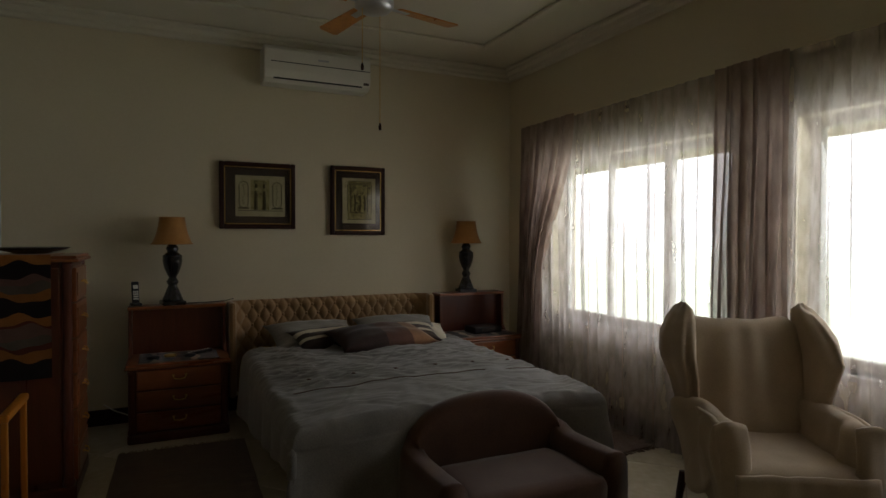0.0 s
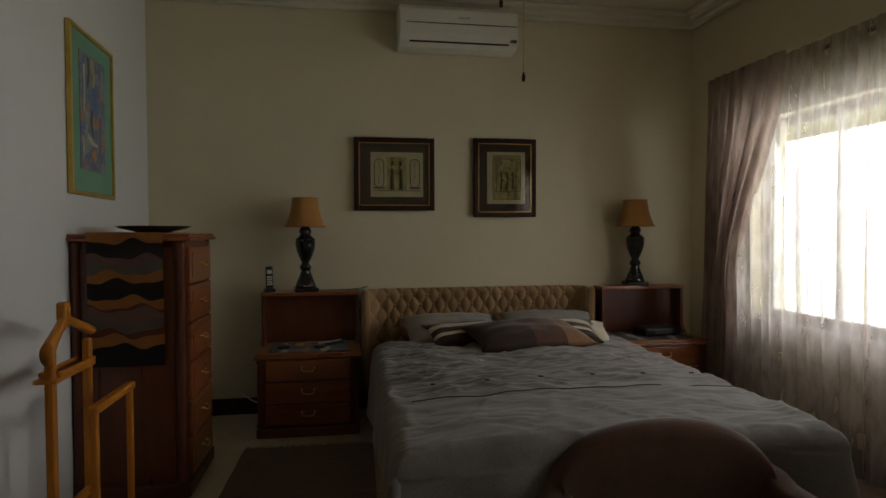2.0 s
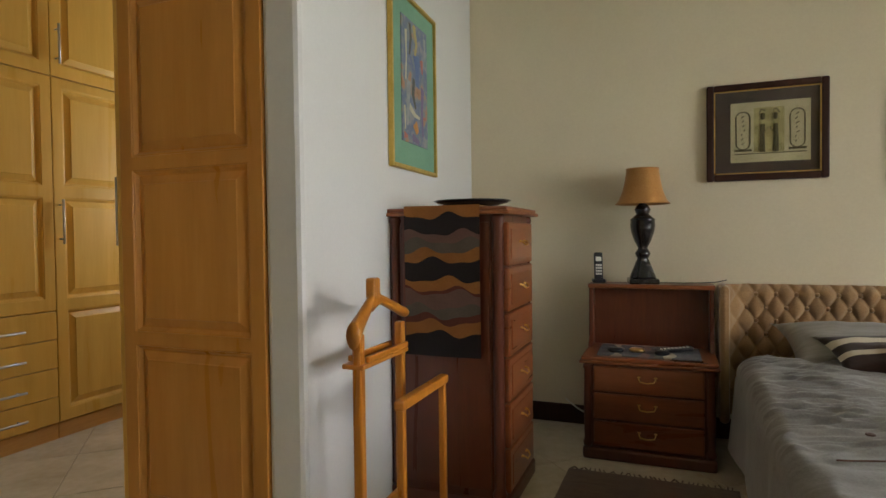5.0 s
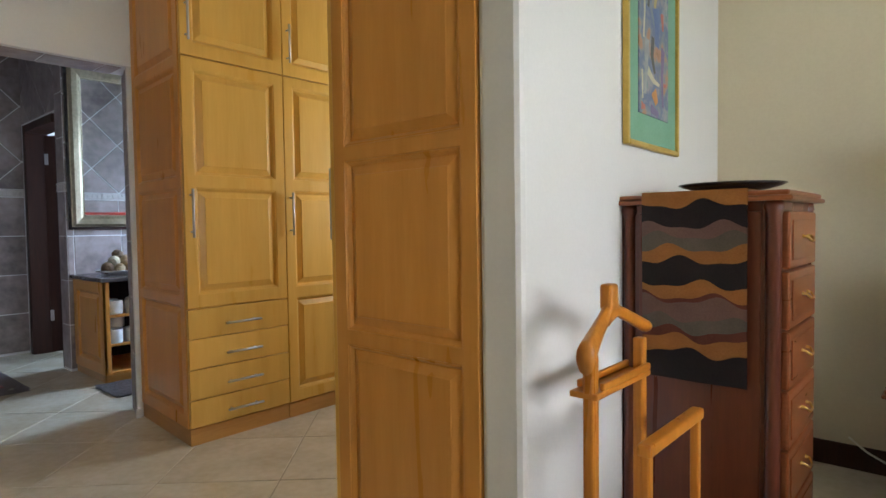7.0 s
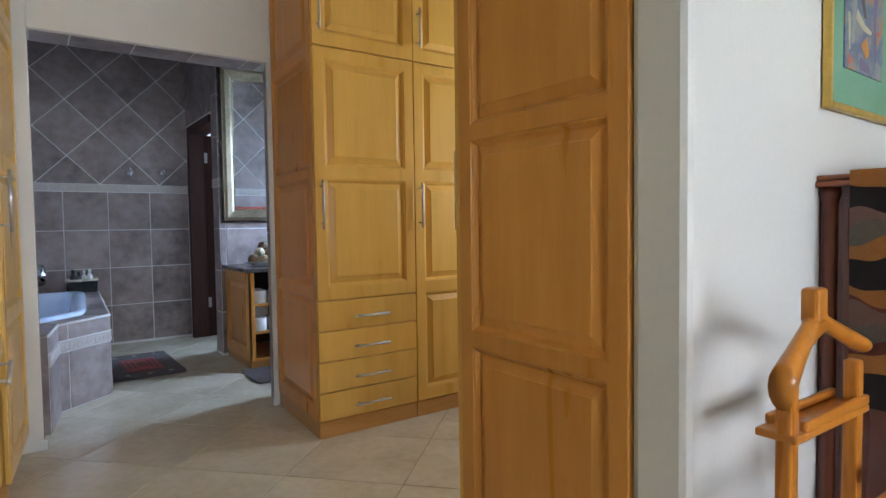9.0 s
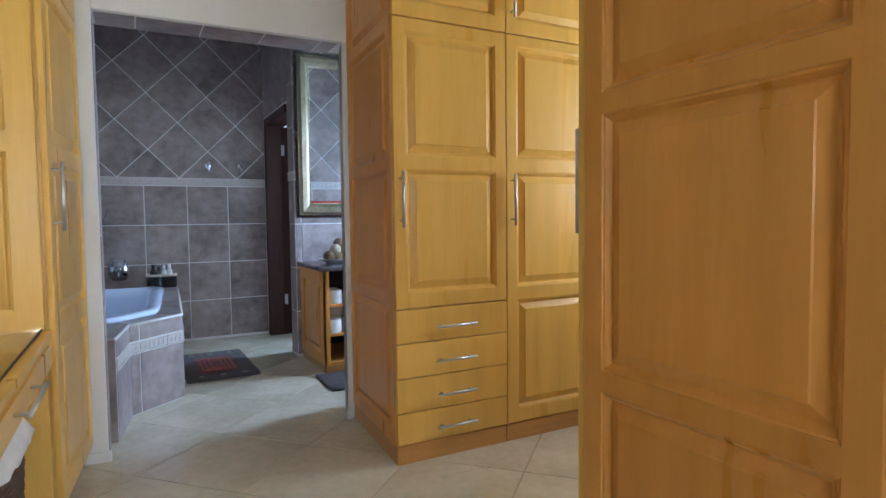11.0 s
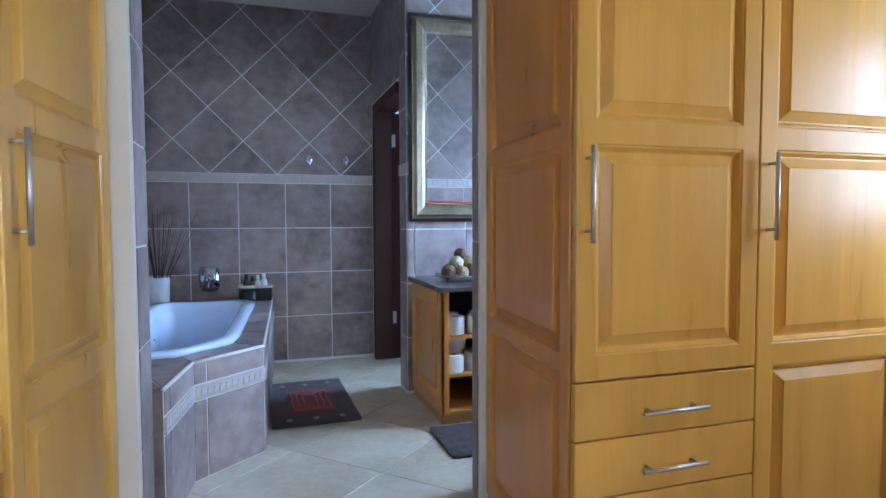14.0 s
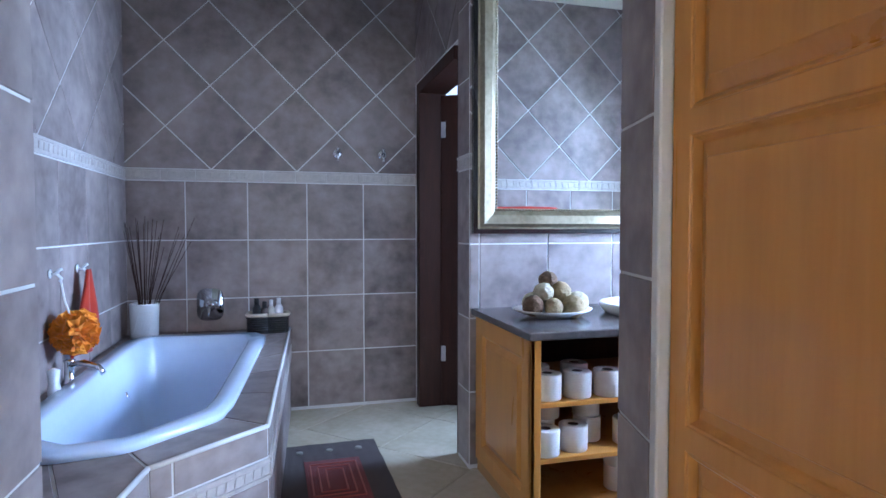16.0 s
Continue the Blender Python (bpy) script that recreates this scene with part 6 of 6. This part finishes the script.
for k in range(26):
    a, r, h = rnd.uniform(0, 6.28), rnd.uniform(0.05, 0.32), rnd.uniform(0.42, 0.62)
    bm = bmesh.new()
    ex, ey = max(-6.15, -6.06 + r * math.cos(a) * 0.6), max(1.47, 1.56 + r * math.sin(a))
    tube(bm, [(-6.06 + 0.02 * math.cos(a), 1.56 + 0.02 * math.sin(a), DECK + 0.05), (-6.06 + (ex + 6.06) * 0.35, 1.56 + (ey - 1.56) * 0.35, DECK + 0.25), (ex, ey, DECK + 0.1 + h)], 0.0028, 5, 0.5)
    part("twig", bm, DARKWOOD, vase)

caddy = thing("toiletry_basket", pose(-6.06, 2.25, DECK), "small dark woven basket with pale rim", "basket")
bm = bmesh.new()
for k in range(7):
    pts = []
    for i in range(33):
        a = 2 * math.pi * i / 32
        w = 1 + 0.02 * (1 if (i + k) % 2 else -1)
        pts.append((-6.07 + 0.07 * w * math.copysign(abs(math.cos(a)) ** 0.4, math.cos(a)), 2.245 + 0.115 * w * math.copysign(abs(math.sin(a)) ** 0.4, math.sin(a)), DECK + 0.012 + 0.014 * k))
    tube(bm, pts, 0.008, 5)
part("weave", bm, BLACK, caddy, smooth=True)
bm = bmesh.new()
pts = [(-6.07 + 0.074 * math.copysign(abs(math.cos(a * math.pi / 16)) ** 0.4, math.cos(a * math.pi / 16)), 2.245 + 0.12 * math.copysign(abs(math.sin(a * math.pi / 16)) ** 0.4, math.sin(a * math.pi / 16)), DECK + 0.115) for a in range(33)]
tube(bm, pts, 0.012, 6)
part("liner_rim", bm, CREAM, caddy, "pale cloth rim", smooth=True)
for k, (y, r, h, mt, lb) in enumerate(((2.18, 0.026, 0.2, DARKP, "dark"), (2.225, 0.024, 0.18, STONE, "grey"), (2.265, 0.022, 0.19, PLASTIC, "white"), (2.31, 0.026, 0.2, WHITEG, "white"))):
    bt = thing("bottle", pose(-6.07, y, DECK), "small %s toiletry bottle in the basket" % lb, "bottle", "toiletries on the bath")
    bm = bmesh.new()
    lathe(bm, [(0.0, 0.012), (r, 0.012), (r, h - 0.05), (r * 0.6, h - 0.03), (r * 0.45, h - 0.025)], (-6.07, y, DECK), 16)
    part("body", bm, mt, bt, smooth=True)
    bm = bmesh.new()
    lathe(bm, [(0.0, h - 0.03), (r * 0.55, h - 0.028), (r * 0.55, h + 0.01), (0.0, h + 0.012)], (-6.07, y, DECK), 14)
    part("cap", bm, DARKP if k < 2 else WHITEG, bt, smooth=True)


def wall_hook(m, label, mt):
    th = thing("wall_hook", None, label, "hook")
    bm = bmesh.new()
    lathe(bm, [(0.0, 0), (0.02, 0.001), (0.018, 0.006), (0.0, 0.008)], sides=16)
    part("rose", bm, mt, th, smooth=True)
    bm = bmesh.new()
    tube(bm, [(0, 0, 0.006), (0, -0.005, 0.03), (0, -0.02, 0.042), (0, -0.032, 0.035)], 0.006, 8)
    tube(bm, [(0, 0.0, 0.02), (0, 0.014, 0.035), (0, 0.02, 0.045)], 0.006, 8)
    part("prong", bm, mt, th, smooth=True)
    th.matrix_basis = m
    return th


for y in (2.68, 2.97):
    wall_hook(plane_to((-6.179, y, 1.645), (0, 1, 0), (0, 0, 1)) @ Matrix.Scale(1.5, 4), "small chrome robe hook on the tiled wall", CHROME)
for x in (-4.62, -4.98, -5.3):
    wall_hook(plane_to((x, 1.447, 0.99), (-1, 0, 0), (0, 0, 1)), "small white hook on the tiled wall", WHITEG)
puff = thing("bath_puff", pose(-4.98, 1.53, 0.78), "orange net bath puff hanging on a cord", "bath puff")
bm = bmesh.new()
rnd = random.Random(8)
for k in range(46):
    d = Vector((rnd.gauss(0, 1), rnd.gauss(0, 1), rnd.gauss(0, 1))).normalized()
    c = Vector((-4.98, 1.535, 0.755)) + d * rnd.uniform(0.045, 0.062)
    c.y = max(c.y, 1.475)
    u_ = d.orthogonal().normalized()
    w_ = d.cross(u_)
    rings_ = []
    for j in range(3):
        rad = 0.012 + 0.014 * j
        rings_.append([bm.verts.new(c + d * 0.012 * j + (rad * (1 + 0.25 * math.sin(5 * i * 2 * math.pi / 18 + k))) * (math.cos(2 * math.pi * i / 18) * u_ + math.sin(2 * math.pi * i / 18) * w_)) for i in range(18)])
    for a, b in zip(rings_, rings_[1:]):
        for i in range(18):
            bm.faces.new((a[i], a[(i + 1) % 18], b[(i + 1) % 18], b[i]))
part("net", bm, ORANGE, puff)
bm = bmesh.new()
tube(bm, [(-4.98, 1.485, 0.97), (-4.975, 1.5, 0.88), (-4.98, 1.52, 0.81)], 0.004, 6)
part("cord", bm, PAPER, puff)
flannel = bmesh.new()
grid(flannel, 14, 18, lambda u, v: (-5.3 + (0.02 + 0.13 * v) * (u - 0.5) * 2 + 0.05 * v * v - 0.0, 1.475 + 0.02 * math.sin(u * 9 + v * 3) * v + 0.012, 0.985 - 0.36 * v))
fl = tagged(part("face_cloth", flannel, REDCLOTH, None, "dark red face cloth hanging from a hook", smooth=True), "", "cloth")
fl.modifiers.new("thickness", "SOLIDIFY").thickness = 0.012

# ---- washstand ----
van = thing("washstand", pose(-4.65, 3.7, 0), "yellow wood washstand with open shelves and stone top", "washstand")
VX0, VX1, VY0, VY1, VH = -5.01, -4.36, 3.23, 4.85, 0.755
part("stone_top", cube(VX0, 3.205, VH, -4.315, VY1, VH + 0.03), STONE, van, "dark grey stone top", bevel=0.005)
raised_door(van, plane_to((VX0, VY0 + 0.02, 0.06), (1, 0, 0), (0, 0, 1)), VX1 - VX0, VH - 0.06, ((0.08, 0.61),), name="side_panel", material=OAK_END, t=0.02, stile=0.09)
for y in (VY0 + 0.02, 4.0, VY1 - 0.02):
    part("upright", cube(VX0, y, 0.06, VX1 - 0.02, y + 0.02, VH), OAK_END, van)
# back board coloured much darker than the shelves and uprights
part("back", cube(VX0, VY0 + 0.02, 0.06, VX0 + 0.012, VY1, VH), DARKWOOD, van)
part("base", cube(VX0, VY0 + 0.01, 0, VX1 - 0.03, VY1, 0.06), OAK_DARK, van)
for z in (0.06, 0.27, 0.485):
    part("shelf", cube(VX0 + 0.012, VY0 + 0.02, z, VX1 - 0.004, VY1, z + 0.02), OAK_END, van, bevel=0.003)
part("front_post", cube(VX1 - 0.022, VY0, 0.06, VX1, VY0 + 0.045, VH), OAK_END, van, bevel=0.004)
roll0 = thing("toilet_roll", None, "white toilet roll stacked on the open shelf", "toilet roll", "toilet rolls on the shelves")
bm = bmesh.new()
lathe(bm, [(0.022, 0.0), (0.054, 0.0), (0.057, 0.004), (0.057, 0.097), (0.054, 0.101), (0.022, 0.101), (0.021, 0.05)], sides=24)
part("paper", bm, PAPER, roll0, smooth=True)
bm = bmesh.new()
lathe(bm, [(0.019, 0.002), (0.0215, 0.002), (0.0215, 0.0995), (0.019, 0.0995)], sides=16)
part("core", bm, DARKWOOD, roll0)
spots = [(-4.43, 3.33, 0.505), (-4.43, 3.46, 0.505), (-4.42, 3.59, 0.505), (-4.44, 3.72, 0.505), (-4.56, 3.34, 0.505), (-4.57, 3.52, 0.505),
         (-4.42, 3.32, 0.29), (-4.44, 3.45, 0.29), (-4.53, 3.56, 0.29), (-4.54, 3.56, 0.3915), (-4.55, 3.36, 0.29), (-4.55, 3.38, 0.3915), (-4.45, 3.70, 0.29),
         (-4.5, 3.69, 0.08), (-4.5, 3.69, 0.1815)]
roll0.matrix_basis = pose(*spots[0])
for k, s in enumerate(spots[1:]):
    copy_thing(roll0, pose(*s, 0, 0, 23 * k))
bowl = bmesh.new()
lathe(bowl, [(0.0, 0.0), (0.09, 0.0), (0.1, 0.008), (0.15, 0.03), (0.155, 0.037), (0.148, 0.036), (0.095, 0.014), (0.0, 0.01)], sides=36, sy=1.15)
bowl = tagged(part("bowl", bowl, WHITEG, None, "shallow white ceramic bowl on the washstand", smooth=True), "", "bowl")
bowl.matrix_basis = pose(-4.68, 3.47, VH + 0.03)
BALLS = [surface("straw_ball", lin(138, 116, 82), lin(176, 154, 116), 0.9, 30, fine=90, bump=0.8), surface("brown_seed_ball", lin(84, 62, 44), lin(128, 100, 72), 0.9, 36, fine=90, bump=0.9),
         surface("pale_rattan_ball", lin(164, 150, 122), lin(198, 186, 158), 0.9, 30, fine=90, bump=0.8)]
rnd = random.Random(3)
for k, (dx, dy, dz, r, mi) in enumerate(((0.05, -0.11, 0.055, 0.046, 1), (0.08, -0.03, 0.05, 0.04, 0), (0.08, 0.06, 0.05, 0.05, 0), (0.0, 0.12, 0.055, 0.052, 2), (-0.06, 0.04, 0.055, 0.045, 2), (-0.05, -0.07, 0.055, 0.047, 2),
                                         (0.02, -0.05, 0.105, 0.045, 2), (0.02, 0.03, 0.108, 0.046, 0), (-0.02, -0.01, 0.155, 0.042, 1))):
    bm = bmesh.new()
    bmesh.ops.create_icosphere(bm, subdivisions=3, radius=r)
    for v in bm.verts:
        v.co *= 1 + 0.09 * noise.noise(v.co * 90 + Vector((k, 0, 0)))
    b = tagged(part("decorative_ball", bm, BALLS[mi], None, ("dark seed ball" if mi == 1 else "pale woven straw ball") + " heaped in the white bowl"), "", "ornament", "balls in the bowl")
    b.matrix_basis = pose(-4.68 + dx, 3.47 + dy, VH + 0.03 + dz)
basin = thing("wash_basin", pose(-4.62, 4.05, VH), "white oval basin set on the stone top", "basin")
bm = bmesh.new()
lathe(bm, [(0.0, 0.012), (0.12, 0.014), (0.2, 0.03), (0.225, 0.05), (0.24, 0.052), (0.245, 0.04), (0.22, 0.004), (0.0, 0.004)], (-4.64, 4.0, VH + 0.03), 36, 1.0, 1.2)
part("shell", bm, WHITEG, basin, smooth=True)

# framed mirror
mir = thing("framed_mirror", pose(-5.0, 3.75, 1.75), "large mirror in a beaded antique silver frame", "mirror")
MY0, MY1, MZ0, MZ1 = 3.222, 4.32, 1.155, 2.47
FR = plane_to((-5.012, 0, 0), (0, 1, 0), (0, 0, 1))
bm = bmesh.new()
lay = [(0.0, 0.004), (0.0, 0.022), (0.02, 0.026), (0.035, 0.05), (0.075, 0.042), (0.098, 0.024), (0.1, 0.004)]
ring = lambda k, n: [bm.verts.new((a, b, n)) for a, b in ((MY0 + k, MZ0 + k), (MY1 - k, MZ0 + k), (MY1 - k, MZ1 - k), (MY0 + k, MZ1 - k))]
rings = [ring(k, n) for k, n in lay[1:]]
for a, b in zip(rings, rings[1:]):
    for i in range(4):
        bm.faces.new((a[i], a[(i + 1) % 4], b[(i + 1) % 4], b[i]))
frm = part("frame", turn_bm(bm, FR), SILVERF, mir, "antique silver moulded frame")
bm = bmesh.new()
for b in ((MY0 - 0.012, MZ0 - 0.012, MY1 + 0.012, MZ0 + 0.012), (MY0 - 0.012, MZ1 - 0.012, MY1 + 0.012, MZ1 + 0.012), (MY0 - 0.012, MZ0 + 0.012, MY0 + 0.012, MZ1 - 0.012), (MY1 - 0.012, MZ0 + 0.012, MY1 + 0.012, MZ1 - 0.012)):
    box(bm, b[0], b[1], 0.0, b[2], b[3], 0.024)
part("outer_edge", turn_bm(bm, FR), BLACK, mir, "black outer edge")
bm = bmesh.new()
for axis, lo, hi, fixed in (("z", MZ0 + 0.1, MZ1 - 0.1, MY0 + 0.104), ("z", MZ0 + 0.1, MZ1 - 0.1, MY1 - 0.104), ("y", MY0 + 0.1, MY1 - 0.1, MZ0 + 0.104), ("y", MY0 + 0.1, MY1 - 0.1, MZ1 - 0.104)):
    c = lo
    while c < hi:
        p = (fixed, c, 0.024) if axis == "z" else (c, fixed, 0.024)
        lathe(bm, [(0.0, -0.006), (0.0055, -0.003), (0.0055, 0.003), (0.0, 0.006)], p, 6)
        c += 0.0145
part("beading", turn_bm(bm, FR), SILVERF, mir, "fine beaded inner edge", kind="stuff")
bm = bmesh.new()
box(bm, MY0 + 0.09, MZ0 + 0.09, 0.004, MY1 - 0.09, MZ1 - 0.09, 0.014)
part("glass", turn_bm(bm, FR), MIRROR, mir)

# towel rail seen in the mirror
rail = thing("towel_rail", pose(F1, 4.1, 1.25), "chrome towel rail with a folded red towel", "towel rail")
bm = bmesh.new()
tube(bm, [(F1 - 0.06, 3.55, 1.30), (F1 - 0.06, 4.35, 1.30)], 0.009, 10)
for y in (3.56, 4.34):
    tube(bm, [(F1 - 0.007, y, 1.30), (F1 - 0.06, y, 1.30)], 0.009, 8)
part("bar", bm, CHROME, rail, smooth=True)
bm = bmesh.new()
soft_box(bm, F1 - 0.085, 3.6, 0.95, F1 - 0.035, 4.3, 1.325, 0.02, lump=0.005)
part("towel", bm, REDCLOTH, rail, "folded red towel", smooth=True)

# ---- bathroom door: dark frame with the leaf standing open beyond ----
door = thing("door_1", pose(-5.65, 3.28, 0), "dark brown wooden door standing open in its frame", "door", "", "structure")
bm = bmesh.new()
box(bm, -6.1, 3.185, 0, -6.03, 3.365, 2.1)
box(bm, -5.235, 3.203, 0, -5.2, 3.365, 2.1)
box(bm, -6.03, 3.185, 2.03, -5.235, 3.365, 2.1)
part("door_frame", bm, DARKWOOD, door, "dark brown timber frame", bevel=0.005)
LEAF_M = pose(-6.02, 3.33, 0, 0, 0, 62)
leaf = part("leaf", turn_bm(cube(0, 0, 0.01, 0.76, 0.04, 2.02), LEAF_M), DARKWOOD, door, bevel=0.004)
for z in (0.3, 1.75):
    part("hinge", turn_bm(cube(0.0, -0.006, z, 0.03, -0.001, z + 0.1), LEAF_M), STEEL, leaf, "steel hinge")
bm = bmesh.new()
tube(bm, [(0.7, -0.001, 1.0), (0.7, -0.05, 1.0), (0.6, -0.05, 1.0)], 0.009, 8)
part("door_handle", turn_bm(bm, LEAF_M), STEEL, leaf, smooth=True)

# ---- bath mats ----
def spiral_mat(m, w, h, label, red):
    th, body = rug("bath_mat", pose(0, 0, 0), w, h, RUGD, label, False, 7, 0.016)
    if red:
        part("tufted_field", cube(-w * 0.27, -h * 0.3, 0.0165, w * 0.27, h * 0.24, 0.0195), RED, th, "red tufted field", bevel=0.003)
        bm = bmesh.new()
        k, x0, y0, x1, y1, pts = 0, -w * 0.22, -h * 0.24, w * 0.22, h * 0.18, []
        while x1 - x0 > 0.04 and y1 - y0 > 0.03:
            pts += [(x0, y0), (x1, y0), (x1, y1), (x0, y1)]
            x0, y0, x1, y1 = x0 + 0.035, y0 + 0.035, x1 - 0.035, y1 - 0.035
            pts.append((x0 - 0.035, y0))
        for a, b in zip(pts, pts[1:]):
            if math.hypot(a[0] - b[0], a[1] - b[1]) > 0.01:
                tube(bm, [(a[0], a[1], 0.0205), (b[0], b[1], 0.0205)], 0.004, 6)
        part("spiral", bm, BRASSY, th, "pale raised spiral line")
        for x in (-w * 0.3, 0, w * 0.3):
            for y in (-h * 0.42, h * 0.38):
                bm = bmesh.new()
                lathe(bm, [(0.0, 0.016), (0.02, 0.017), (0.016, 0.022), (0.0, 0.023)], (x, y, 0), 8)
                part("tuft", bm, GREYP, th)
    th.matrix_basis = m


BRASSY = cloth("dusty_rose_yarn", lin(150, 74, 66), lin(172, 96, 86), 20)
spiral_mat(pose(-5.05, 2.565, 0.0, 0, 0, 91), 0.5, 0.9, "dark brown bath mat with red tufted spiral", True)
spiral_mat(pose(-4.12, 3.42, 0.0, 0, 0, 90), 0.55, 0.42, "plain dark brown mat before the washstand", False)

# ---- floor tiles, laid diagonally ----
FP = 0.545
fmesh = None
ca, sa = math.cos(radians(43.5)), math.sin(radians(43.5))
kept = 0
for i in range(-16, 17):
    for j in range(-16, 17):
        x, y = -2.33 + FP * ((i + 0.5) * ca - (j + 0.5) * sa), 2.75 + FP * ((i + 0.5) * sa + (j + 0.5) * ca)
        if not (-6.4 < x < 3.5 and (0.9 if x < -1.6 else -1.8) < y < 5.2) or (x < -3.6 and y < 1.2):
            continue
        h_ = FP / 2 - 0.003
        sq = [(x + h_ * (p * ca - q * sa), y + h_ * (p * sa + q * ca)) for p, q in ((-1, -1), (1, -1), (1, 1), (-1, 1))]
        inner = clip_poly(sq, *((-6.28, 1.4 if x < -3.6 else 0.97, 3.38, 4.98) if y > 1.5 or x < -1.6 else (-1.62, -1.54, 3.38, 4.98)))
        if area(inner) < 0.003:
            continue
        if area(inner) < area(sq) - 0.001:
            t_ = tile_piece(floor, Matrix.Identity(4), clean(inner), FLOORT, "tile", 0.004)
            t_.matrix_basis = pose(0, 0, -0.004) @ t_.matrix_basis
            continue
        if fmesh is None:
            t_ = tile_piece(floor, Matrix.Identity(4), [(-FP / 2 + 0.003, -FP / 2 + 0.003), (FP / 2 - 0.003, -FP / 2 + 0.003), (FP / 2 - 0.003, FP / 2 - 0.003), (-FP / 2 + 0.003, FP / 2 - 0.003)], FLOORT, "tile", 0.004)
            fmesh = t_.data
        else:
            t_ = new("tile", fmesh)
            t_.parent = floor
        t_.matrix_basis = pose(x, y, -0.004, 0, 0, 43.5)
